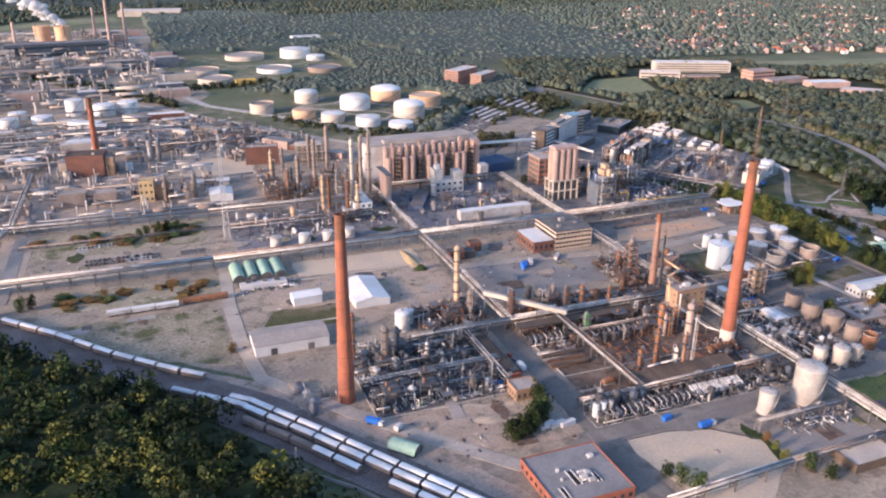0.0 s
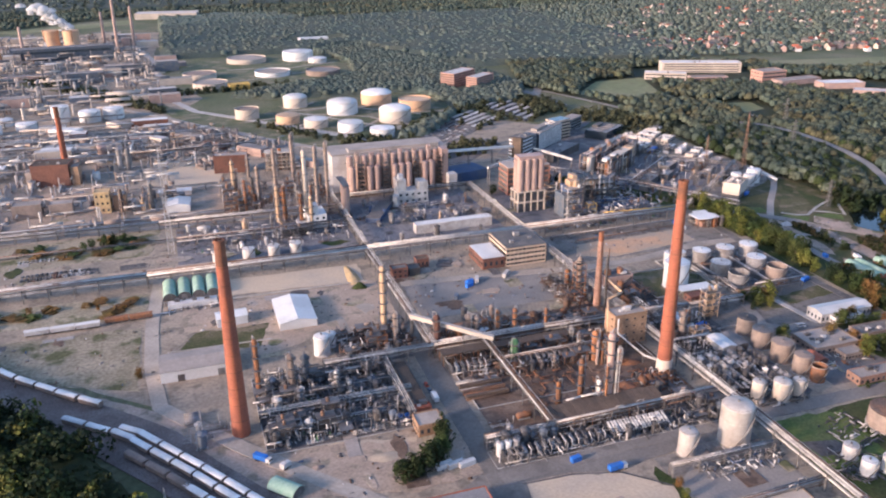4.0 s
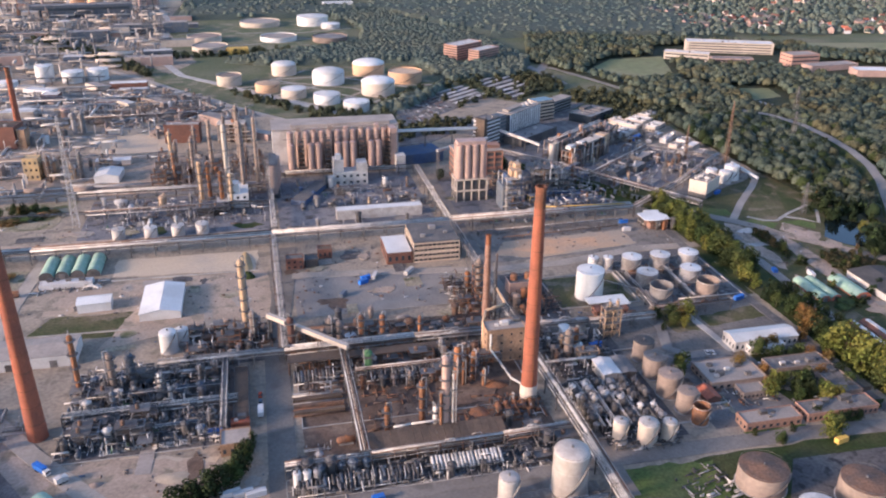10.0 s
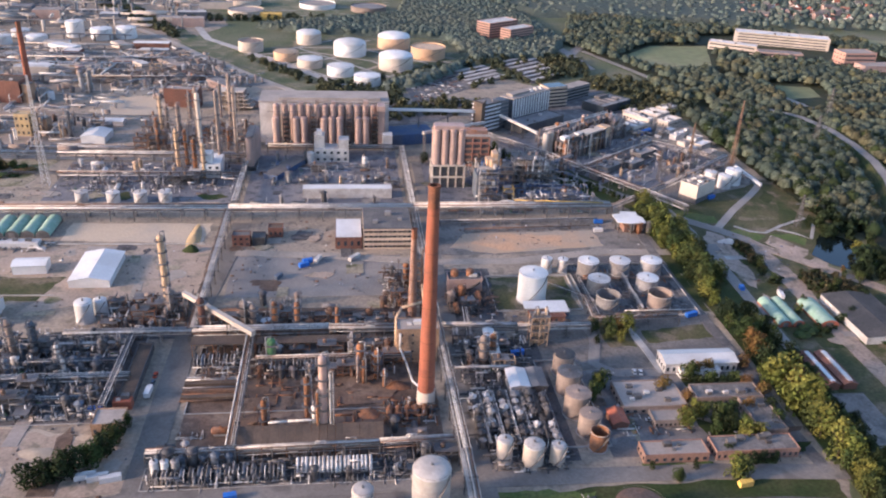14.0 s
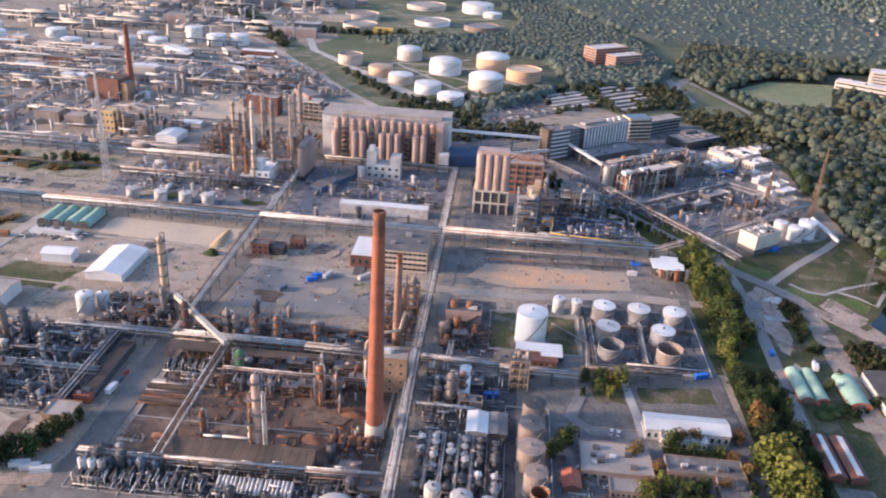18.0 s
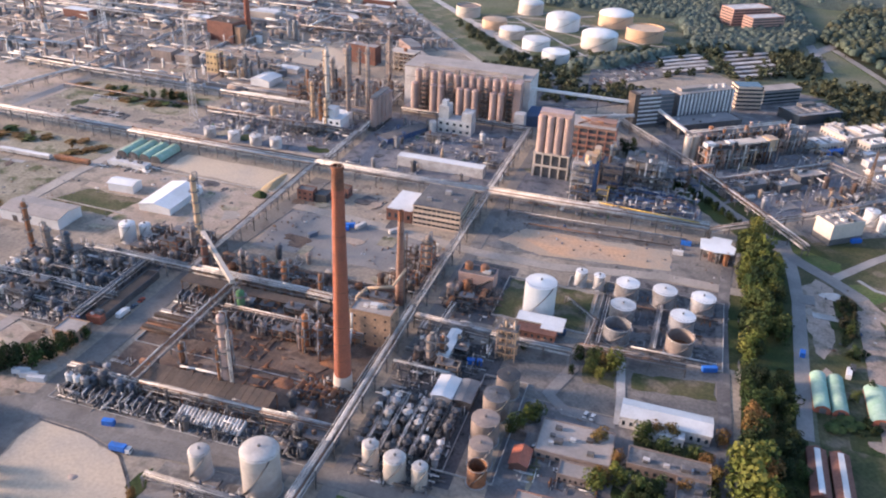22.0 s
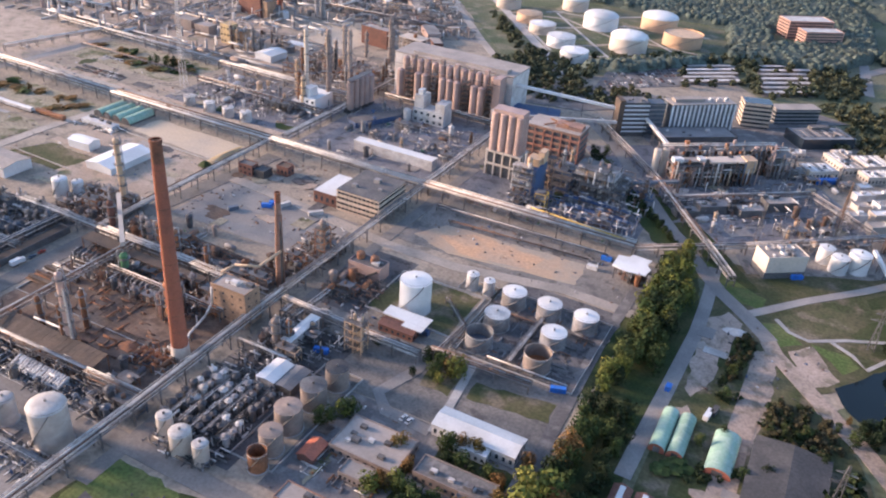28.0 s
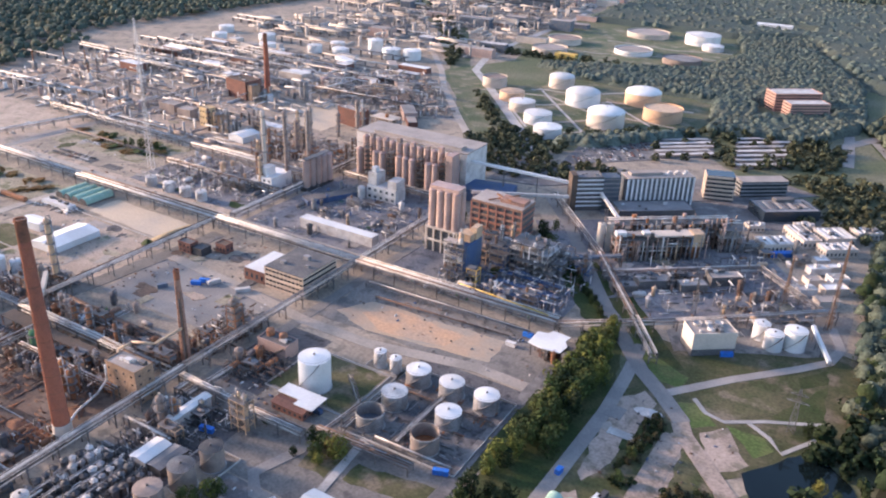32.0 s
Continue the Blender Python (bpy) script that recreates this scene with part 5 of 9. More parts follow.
# a row of slim silos
e = thing("silo_row", "row of slim pinkish silos joined by a catwalk", "silo", 192, 621)
slim = M().cyl(0, 0, 3, 2.8, 22, 16).cyl(0, 0, 25, 2.8, 1.2, 16, 0.5).mesh("silo", PINKSHELL)
for i in range(5):
    again("silo", slim, e, pose(3 + 0.8 * i, 4 + 6.2 * i, 0))
part("catwalk", M().box(0.5, 2, 26.2, 6, 32, 26.6), STEEL, e)
part("base_frame", M().box(0, 0, 0, 7, 33, 3), DARKSTEEL, e)
e = block("control_block", "cream concrete block with plant on its roof", 514.5, 563.5, 14.5, 25, 13.5, CREAM, ROOFTAN, -53, win=None, extra=6)
part("dark_plinth", M().box(-0.1, -0.1, 0, 14.6, 25.1, 4), ROOFDARK, e)
for a, b, q in ((4, 6, 2.4), (9.5, 12, 2.4), (5, 18, 2.4)):
    part("roof_fan", M().cyl(a, b, 13.7, q, 1.6, 14, caps=False).cyl(a, b, 14.4, q - 0.2, 0.1, 14), OFFWHITE, e)
e = thing("wide_canopy", "wide bright white canopy roof on steel posts", "canopy", 447.5, 500.5)
part("roof", M().prism([(0, 2), (8, 0), (19, 1), (20, 9), (17, 13), (18, 19), (7, 20), (6, 16), (0, 15)], 8.2, 8.7), WHITE, e)
for xx in (1.5, 8, 16):
    for yy in (3, 9, 15):
        part("post", M().box(xx - 0.2, yy - 0.2, 0, xx + 0.2, yy + 0.2, 8.2), DARKSTEEL, e)
part("brick_hut", M().box(6, 4, 0, 15, 14, 4.5), DULLBRICK, e, "red brick hut below the canopy")
gable("low_hall", "long low hall with a bright white roof and dormer row", 421.5, 341, 37, 12, 6, 1.6, OFFWHITE, WHITE, 0, "x", win=(1, 12))
block("porch_wing", "white wing with small square rooflights", 428, 336.5, 20, 4.4, 4.2, WHITE, WHITE, 0, win=(1, 7))
block("laboratory", "grey flat-roofed low building", 427, 315, 32, 10.5, 4.6, BROWNSHELL, DARKFELT, 0, win=(1, 10), extra=6)
block("laboratory", "grey flat-roofed low wing", 446.5, 291, 12.5, 23.5, 4.6, BROWNSHELL, DARKFELT, 0, win=(1, 4), extra=3)
block("laboratory", "long grey flat-roofed building with a brick end", 421, 278.5, 37, 10, 4.2, DULLBRICK, DARKFELT, 0, win=(1, 14), extra=6)
block("low_store", "wide flat-roofed store with a dusty stained roof", 391, 311, 30, 20, 3.8, BROWNSHELL, ROOFTAN, 0, win=(1, 8), extra=7)
block("low_store", "grey flat-roofed store beside the car yard", 402, 301, 13, 8, 3.4, BROWNSHELL, ROOFTAN, 0, win=(1, 6))
block("brick_store", "low brick store with a dusty roof", 389.5, 278, 28, 9, 4.2, DULLBRICK, ROOFTAN, 0, win=(1, 8), extra=3)
gable("brick_hut", "small brick hut with a red roof", 383, 301, 7.2, 10.5, 3, 1.6, DARKBRICK, REDTILE, 0, "y")
gable("red_workshop", "red workshop under a white canopy", 365, 391, 19, 7, 4.0, 0.8, DARKBRICK, DARKBRICK, 0, "x", win=(1, 6))
e = thing("canopy", "bright white flat canopy on steel posts", "canopy", 363, 398)
part("roof", M().box(0, 0, 5, 24, 8, 5.5).box(13, -4, 4.9, 24, 0, 5.4), WHITE, e)
for xx in (0.5, 8, 16, 23.5):
    for yy in (0.5, 7.5):
        part("post", M().box(xx - 0.15, yy - 0.15, 0, xx + 0.15, yy + 0.15, 5), STEEL, e)
gable("loading_hall", "long narrow hall with a white ribbed roof", 342, 327.5, 9, 14.5, 5.2, 0.8, OFFWHITE, WHITE, 0, "y")
gable("grey_hall", "grey-roofed hall beside the white one", 351.5, 328, 8, 15, 4.8, 0.5, STEEL, ROOFGREY, 0, "y")
gable("road_shelter", "narrow white-roofed loading shelter", 336.4, 352.5, 4.8, 23, 7, 0.5, OFFWHITE, WHITE, 0, "y")
vault("barrel_shed", "green and white barrel-roofed shed", 502, 381, 7, 27, 3, rz=0, group="two sheds along the avenue")
vault("barrel_shed", "green and white barrel-roofed shed", 509.5, 381, 7, 27, 3, rz=0, group="two sheds along the avenue")
vault("barrel_shed", "single green and white barrel-roofed shed", 525, 380, 11, 26, 3.2, rz=0)
for x in (496.5, 505.5):
    e = gable("garage_shed", "low shed with dark red pitched roof and white ridge strip", x, 324, 7, 28, 3.0, 1.4, DARKBRICK, DARKBRICK, 0, "y", group="two red sheds behind the trees")
    part("ridge_strip", M().box(2.4, 1.0, 4.15, 4.6, 27.0, 4.75), WHITE, e, "pale ribbed skylight strip")
e = gable("long_workshop", "long workshop with a dark ribbed roof and pale front", 541, 362, 30, 47, 4.5, 1.4, OFFWHITE, TARROOF, 0, "y")
for k in range(12):
    part("roof_rib", M().add([(0.2, 1 + 3.9 * k, 4.62), (0.2, 1.3 + 3.9 * k, 4.62), (15, 1.3 + 3.9 * k, 6.05), (15, 1 + 3.9 * k, 6.05), (0.2, 1 + 3.9 * k, 4.4), (0.2, 1.3 + 3.9 * k, 4.4), (15, 1.3 + 3.9 * k, 5.8), (15, 1 + 3.9 * k, 5.8)],
                             [(0, 1, 2, 3), (0, 4, 5, 1), (1, 5, 6, 2), (2, 6, 7, 3), (3, 7, 4, 0)]), DARKFELT, e)
block("pump_house", "low brick pump house with a mossy flat roof", 161, 309, 12.5, 11, 6, TANBRICK, ROOFTAN, win=(1, 4))
block("brick_annex", "orange brick annex with small white plant", 165, 327, 8, 4, 3.5, BRICK, REDTILE, extra=2)
block("long_red_building", "long low building with a rust-red roof", 166, 331, 7, 44, 3.2, ROOFDARK, ROOFBROWN)
vault("barrel_shed", "small pale green shed beside the railway", 98, 283, 8, 14, 3.2, rz=42, end=ROOFDARK)
e = block("flat_office", "wide grey flat-roofed brick building beside the road", 139, 226, 36, 34, 5, BRICK, ROOFGREY, 0, win=(1, 9), extra=0)
for a, b, c, d in ((14, 10, 2.2, 9), (6, 4, 1.6, 6), (24, 9, 1.2, 5)):
    part("roof_pit", M().box(a, b, 5.0, a + c, b + d, 5.34), RUBBER, e, "dark sunken roof light")
    part("pit_kerb", M().box(a - 0.5, b - 0.5, 5.2, a - 0.02, b + d + 0.5, 5.7).box(a + c + 0.02, b - 0.5, 5.2, a + c + 0.5, b + d + 0.5, 5.7), OFFWHITE, e)
for a, b, w, d, h in ((17.5, 12, 3, 2, 1.6), (21, 13.5, 2, 3, 1.2), (18, 16, 4, 1.2, 1), (20, 9.5, 3, 1.4, 1.4), (10, 20, 1.2, 1.2, 1.5), (9, 14, 1.0, 1.0, 1.2), (28, 24, 2.4, 2, 1.2)):
    part("roof_unit", M().box(a, b, 5.25, a + w, b + d, 5.25 + h), OFFWHITE, e)
part("roof_duct", M().pipe([(17, 11, 5.9), (23, 11.4, 5.9), (24, 16, 5.9)], 0.35, 7), PIPEWHITE, e)
block("warehouse", "cream-roofed building beyond the lot with dark walls", 274, 205, 26, 15, 4, ROOFBROWN, CREAM, 0)
e = block("furnace_house", "pale furnace house with two rusty drums on its roof", 324.5, 426, 19.5, 10, 8, PINKSHELL, ROOFDARK, 0, extra=3)
for xx in (4, 13):
    part("roof_drum", M().cyl(xx, 6, 8.2, 2.3, 3, 12).dome(xx, 6, 11.2, 2.3, 1.2, 12), RUST, e, "rusty roof drum")
part("side_duct", M().beam((10, -0.6, 1), (18, -0.6, 7), 0.9), DARKSTEEL, e)
block("brick_house", "small dark brick house", 197, 489, 11, 7, 7, DARKBRICK, ROOFDARK, 0, win=(2, 3))
block("brick_house", "small red brick house behind a dark shed", 218, 502, 9, 7, 6, DARKBRICK, ROOFBROWN, 0, win=(1, 3))
block("dark_shed", "dark low shed", 209, 490, 8, 9, 5, DARKSTEEL, ROOFDARK)

# turned district in the north-east
A37 = 37.5
e = block("office_tower", "dark office tower with white floor bands", 390, 712.0, 20, 15, 27, ROOFDARK, ROOFGREY, A37, extra=3)
for i in range(7):
    part("floor_band", M().box(-0.4, -0.5, 3.6 + 3.5 * i, 20.2, 15.2, 4.7 + 3.5 * i), BANDWHITE, e, "white floor band")
part("stair_shaft", M().box(-5, -1, 0, -0.5, 9, 29.5), ROOFBROWN, e, "tall brown stair shaft")
part("link_wing", M().box(20.3, 3, 0, 35, 14, 26), BLUESTEEL, e, "grey glazed link wing")
for i in range(7):
    part("link_band", M().box(20.4, 2.7, 3.0 + 3.5 * i, 35, 3.0, 4.0 + 3.5 * i), ROOFGREY, e)
e = thing("office_slab", "long slab office with pale vertical fins", "office", 421, 739, 0, 41)
part("core", M().box(0, 0, 0, 55, 15, 24.5), BLUESTEEL, e)
part("roof", M().box(-0.5, -0.5, 24.5, 55.5, 15.5, 25.3), ROOFTAN, e)
for i in range(15):
    part("fin", M().box(55 * i / 14 - 0.7, -0.8, 1, 55 * i / 14 + 0.7, 0.05, 24.4), BANDWHITE, e)
for i in range(7):
    part("storey_band", M().box(0, -0.35, 2.2 + 3.4 * i, 55, -0.02, 3.3 + 3.4 * i), ROOFGREY, e)
part("roof_house", M().box(4, 5, 25.3, 30, 12, 27.6), ROOFTAN, e)
for i in range(6):
    part("roof_unit", M().box(33 + 3.6 * i, 4 + i % 2 * 4, 25.3, 35 + 3.6 * i, 6.5 + i % 2 * 4, 26.8), OFFWHITE, e)
e = thing("stepped_office", "office with bright cream balcony bands", "office", 468, 797, 0, 20)
part("core", M().box(0, 0, 0, 22, 15, 21), WINDOW, e)
for i in range(6):
    part("band", M().box(-0.8, -0.8, 3.5 * i + 1.6, 22.8 - 1.2 * max(0, i - 3), 15.8, 3.5 * i + 3.2), BANDTAN, e)
e = thing("dark_office", "low office wing with dark glass and pale bands", "office", 492, 820, 0, A37)
part("core", M().box(0, 0, 0, 40, 13, 13), WINDOW, e)
for i in range(4):
    part("band", M().box(-0.4, -0.4, 3.2 * i + 1.5, 40.4, 13.4, 3.2 * i + 2.8), ROOFGREY, e)
part("roof", M().box(-0.4, -0.4, 13, 40.4, 13.4, 13.7), ROOFTAN, e)
e = block("canteen", "wide flat hall with a grey roof over a dark glass front", 519, 775, 46, 26, 8, WINDOW, ROOFGREY, A37, extra=3)
for i in range(9):
    part("rooflight", M().box(3 + 4.7 * i, 6, 8.2, 5.6 + 4.7 * i, 20, 8.9), (STEEL, ROOFTAN)[i % 2], e, "raised strip rooflight")
part("roof_house", M().box(18, 19, 8.2, 34, 25, 11), ROOFDARK, e)
block("courtyard_hall", "wide blue-grey flat roof before the office slab", 425, 713, 60, 21, 7, ROOFDARK, ROOFGREY, A37, extra=4)
for k, (x, y, L, D, h) in enumerate(((530, 716, 24, 15, 6), (553, 740, 14, 29, 6), (567, 755, 22, 20, 5.5), (569, 732, 24, 13, 6), (585, 780, 20, 12, 5), (514, 748, 12, 9, 4.5), (546, 770, 12, 10, 4))):
    e = block("workshop", "pale flat-roofed workshop in a crowded row", x, y, L, D, h, CREAM, (OFFWHITE, ROOFTAN, OFFWHITE)[k % 3], A37, win=(1, max(3, int(L / 3))), extra=3, group="crowded pale workshops")
    for q in range(int(L / 4.2)):
        part("roof_ridge", M().box(2 + 4.2 * q, 0.8, h + 0.2, 3.5 + 4.2 * q, D - 0.8, h + 0.75), (WHITE, ROOFGREY)[q % 3 == 2], e, "raised strip on the roof")
rnd = random.Random(61)
for k in range(8):
    y = 652 + 9.2 * k
    block("site_hut", "low pale flat-roofed hut in a row beside the wood", 576 - 10 * (k % 2) + rnd.uniform(-3, 3), y, rnd.uniform(9, 17), rnd.uniform(6, 9), rnd.uniform(3, 5.5), rnd.choice((OFFWHITE, CREAM, WHITE)), rnd.choice((WHITE, OFFWHITE, ROOFTAN)), A37, extra=1, group="pale huts beside the wood")
block("blue_canopy", "bright blue low canopy", 537, 711, 19, 5, 3.2, BLUE, BLUE, A37, parapet=0)
def process_hall(x, y, L, D, h, seed, post, label):
    e = thing("process_hall", label, "process hall", x, y, 0, A37, "open process halls")
    rnd = random.Random(seed)
    n = int(L / 7)
    for i in range(n + 1):
        for yy in (0, D):
            part("post", M().box(L * i / n - 0.4, yy - 0.4, 0, L * i / n + 0.4, yy + 0.4, h * rnd.uniform(0.85, 1.1)), post, e)
    for k, z in enumerate((h * 0.33, h * 0.62, h * 0.92)):
        part("deck", M().box(-0.5, -0.5, z - 0.5, L * rnd.uniform(0.75, 1), D + 0.5, z), (RUSTYARD, CONCRETE, STEEL)[k], e)
    for i in range(n):
        u = L * (i + 0.5) / n
        for yy in (D * 0.25, D * 0.75):
            r, z1 = rnd.uniform(0.9, 2.2), h * rnd.uniform(0.6, 1.12)
            part("vessel", M().cyl(u + rnd.uniform(-1.5, 1.5), yy, 0.3, r, z1, 10), rnd.choice((PIPEBROWN, BROWNSHELL, DARKSTEEL, PINKSHELL, RUST, STEEL)), e)
        z = h * rnd.choice((0.45, 0.75, 1.0))
        part("cross_pipe", M().tube((u - 3.5, -0.9, z), (u + 3.5, -0.9, z), 0.4, 6), rnd.choice((PIPEGREY, PIPEWHITE, PIPEBROWN)), e)
    for i in range(int(L / 3.4)):
        u, r = 1.5 + 3.4 * i, rnd.uniform(0.35, 0.8)
        part("riser", M().tube((u, -1.2, 0), (u, -1.2, h * rnd.uniform(0.55, 1.15)), r, 7), rnd.choice((PINKSHELL, PIPEGREY, TANSHELL, PIPEWHITE, PIPEBROWN, BLUESTEEL)), e)
    part("header_pipe", M().tube((0, D * 0.5, h * 1.0), (L, D * 0.5, h * 1.0), 0.5, 7).tube((0, D * 0.7, h * 1.02), (L, D * 0.7, h * 1.02), 0.35, 7), PIPEWHITE, e)
    return e


process_hall(437, 657, 88, 12, 21, 3, BROWNSHELL, "dense brown steel process hall with vessels inside")
e = process_hall(447, 643, 64, 10, 17, 4, PINKSHELL, "open steel process hall with a pale deck")
part("pale_deck", M().box(26, -0.8, 17.4, 60, 8.8, 18.6), CREAM, e, "pale cream deck on top")
part("pale_deck", M().box(6, 2, 17.4, 26, 9, 18.2), ROOFTAN, e, "tan deck on top")
part("deck_house", M().box(53, -1.2, 10, 61, 8, 19.4), TANSHELL, e, "tan enclosed bay at the end")
part("roof_hut", M().box(0, 2, 17, 7, 7, 20), WHITE, e, "small white roof hut")
part("roof_hut", M().box(19, 2, 17, 24, 7, 19.6), WHITE, e, "small white roof hut")
process_hall(503, 699, 20, 20, 18, 5, BROWNSHELL, "low rusty process hall with vessels inside")
for k in range(2):
    tank(432 + 5 * k, 652.5 + 4.2 * k, 2.5, 21, CREAM, "cone", label="slim cream upright vessel in the works", name="upright_vessel", group="two slim cream vessels", n=16, stairs=False)
for k, (x, y, L, D, h) in enumerate(((474, 612, 24, 11, 5), (498, 622, 18, 9, 5), (462, 598, 16, 8, 4), (512, 642, 22, 10, 6))):
    block("flat_shed", "low dark flat-roofed shed in the works", x, y, L, D, h, ROOFDARK, (ROOFGREY, ROOFTAN)[k % 2], A37, extra=2, group="low dark sheds")
# enclosed conveyor bridges
def gallery(label, p, q, z0, z1, w=2.2, h=2.1, material=OFFWHITE):
    p, q = Vector((*p, 0)), Vector((*q, 0))
    d = q - p
    e = thing("conveyor_bridge", label, "conveyor", p.x, p.y, 0, math.degrees(math.atan2(d.y, d.x)))
    L = d.length
    part("gallery", M().add([(0, -w / 2, z0), (0, w / 2, z0), (L, w / 2, z1), (L, -w / 2, z1), (0, -w / 2, z0 + h), (0, w / 2, z0 + h), (L, w / 2, z1 + h), (L, -w / 2, z1 + h)],
                            [(0, 1, 2, 3), (7, 6, 5, 4), (0, 3, 7, 4), (1, 5, 6, 2), (0, 4, 5, 1), (3, 2, 6, 7)]), material, e)
    for t in (0.02, 0.35, 0.65, 0.98):
        z = z0 + (z1 - z0) * t
        part("trestle", M().beam((L * t, -w / 2, 0), (L * t, -w / 2, z), 0.4).beam((L * t, w / 2, 0), (L * t, w / 2, z), 0.4).beam((L * t, -w / 2, 0.5), (L * t, w / 2, z), 0.2), STEEL, e)
    return e


gallery("pale blue-white enclosed conveyor bridge from the silo house", (300, 697), (388, 717), 26, 19, material=WHITE)
gallery("second pale conveyor bridge", (330, 652), (388, 700), 20, 14, material=OFFWHITE)
gallery("short conveyor down to the works", (406, 722), (434, 690), 14, 8)
gallery("blue pipe bridge over the diagonal road", (420, 612), (452, 640), 6, 6, 3.5, 1.6, BLUESTEEL)
gallery("bright pale sloping duct", (184, 402), (222, 368), 15, 11, 2.4, 2.4, CREAM)
gallery("small white sloping conveyor", (577, 606), (590, 584), 9, 1.5, 2, 2, WHITE)
block("blue_shed", "faded blue steel shed below the conveyors", 305, 680, 40, 26, 9, DEEPBLUE, DEEPBLUE, 12, parapet=0)
block("blue_shed", "faded blue low pump shed", 206, 605, 12, 46, 4, DEEPBLUE, ROOFDARK, -28, parapet=0)

# far west works
block("boiler_house", "dark brown boiler house with a pale side", -62, 800, 33, 22, 20, DARKBRICK, ROOFBROWN, -8, extra=3)
block("pale_stair_tower", "pale stair tower beside the boiler house", -28, 797, 7, 12, 17, TANBRICK, ROOFTAN, -8)
block("yellow_tower_house", "yellow-clad tower block", -2, 702, 12, 10, 18, OCHRESAND, OCHRESAND, -6, win=(3, 3))
block("yellow_tower_house", "pale tan block beside the yellow one", 12, 706, 10, 10, 13, TANBRICK, ROOFTAN, -6)
gable("white_store", "bright white pitched store", 54, 683, 19, 22, 6, 1.6, WHITE, WHITE, -4, "y")
gable("white_store", "long pale low store", 48, 731, 28, 10, 4, 1.2, OFFWHITE, WHITE, -2)
block("brown_store", "brownish flat store", -66, 708, 22, 14, 11, BROWNSHELL, ROOFTAN)
block("brown_store", "second brownish flat store", -38, 706, 18, 12, 10, BROWNSHELL, ROOFTAN)
block("red_process_house", "dark red process house", 100, 790, 32, 12, 17, DARKBRICK, ROOFTAN, -8, extra=3)
e = thing("decked_structure", "open structure of stacked pale decks", "steel structure", 148, 780, 0, -6)
for i in range(5):
    part("deck", M().box(0, 0, 3.2 + 3.6 * i, 34 - 2 * i, 15, 3.9 + 3.6 * i), (CREAM, ROOFTAN)[i % 2], e)
for i in range(6):
    for yy in (0.6, 14.4):
        part("post", M().box(5 * i + 0.4, yy - 0.4, 0, 5 * i + 1.2, yy + 0.4, 18.2), BROWNSHELL, e)
for i in range(5):
    part("vessel", M().cyl(3.2 + 5.6 * i, 7, 0, 1.7, 15 + 3 * (i % 3), 12), (STEEL, BROWNSHELL, RUST)[i % 3], e)
block("white_hall", "bright white low hall far across the plant", -70, 1006, 36, 14, 9, WHITE, WHITE, -30, parapet=0)
for x, y in ((13, 838), (21, 836)):
    e = thing("process_column", "slim grey twin column far off", "process column", x, y, group="grey twin columns")
    part("shell", M().cyl(0, 0, 0, 2.4, 20, 14).dome(0, 0, 20, 2.4, 1.2, 14), PIPEGREY, e)
    part("platform", M().cyl(0, 0, 15, 3.4, 0.3, 12), STEEL, e)
block("brick_block", "pale pink brick slab with rows of windows", 463, 1125, 56, 24, 20, PALEBRICK, OFFWHITE, 37, win=(6, 14), faces="SW")
block("brick_block", "second pale pink brick slab with rows of windows", 485, 1090, 46, 18, 19, PALEBRICK, OFFWHITE, 37, win=(6, 12), faces="SW")
block("school", "long bright stepped school building at the wood's edge", 818, 1133, 125, 26, 15, CREAM, WHITE, -22, win=(4, 20), faces="S", extra=5)
block("school", "low pale school wing at the wood's edge", 760, 1090, 62, 18, 10, CREAM, WHITE, -32, win=(2, 12), faces="S", extra=4)
block("school", "grey-green low wing among trees", 805, 1034, 56, 16, 9, PINKSHELL, ROOFGREY, -15, win=(2, 10), faces="S")
block("pale_hall", "pink-grey hall beside a field", 905, 1000, 44, 26, 16, PALEBRICK, ROOFTAN, 2, win=(3, 6), faces="SW")
block("pale_hall", "low pink-grey hall beside a field", 915, 968, 76, 22, 7, PINKSHELL, ROOFTAN, 5)
block("pale_hall", "long hall with a bright white roof beside a field", 955, 930, 62, 26, 8, PINKSHELL, WHITE, -14)
block("pale_hall", "low pale hall with a striped roof", 962, 880, 90, 22, 7, PINKSHELL, OFFWHITE, -40)
block("pale_hall", "white flat hall by the wood", 330, 1700, 60, 20, 8, WHITE, WHITE, 5)
block("pale_hall", "white flat hall far off in the wood", 560, 1560, 50, 16, 7, WHITE, WHITE, 5)
block("far_works", "distant pale works hall", 0, 2300, 155, 60, 14, CREAM, OFFWHITE, -8)
block("far_power_house", "distant dark power house", -190, 1600, 170, 30, 24, BLUESTEEL, ROOFGREY, 6, win=(2, 16), faces="S")
for x, y in ((-136, 1735), (-100, 1722)):
    e = thing("cooling_tower", "distant ochre cooling tower", "cooling tower", x, y, group="two distant cooling towers")
    part("shell", M().cyl(0, 0, 0, 18, 22, 28, 13.5, caps=False).cyl(0, 0, 22, 13.5, 20, 28, 15), ORANGESHELL, e)
for x, y, h in ((-175, 1640, 60), (-20, 1720, 95), (10, 1745, 80), (-45, 1760, 70)):
    e = thing("steel_stack", "distant slim stack", "chimney", x, y, group="distant slim stacks")
    part("shaft", M().cyl(0, 0, 0, 3.4, h, 14, 2.4), PINKSHELL, e)
block("yellow_hall", "yellow hall beside the distant tanks", 150, 1222, 30, 14, 8, YELLOW, YELLOW, 5)


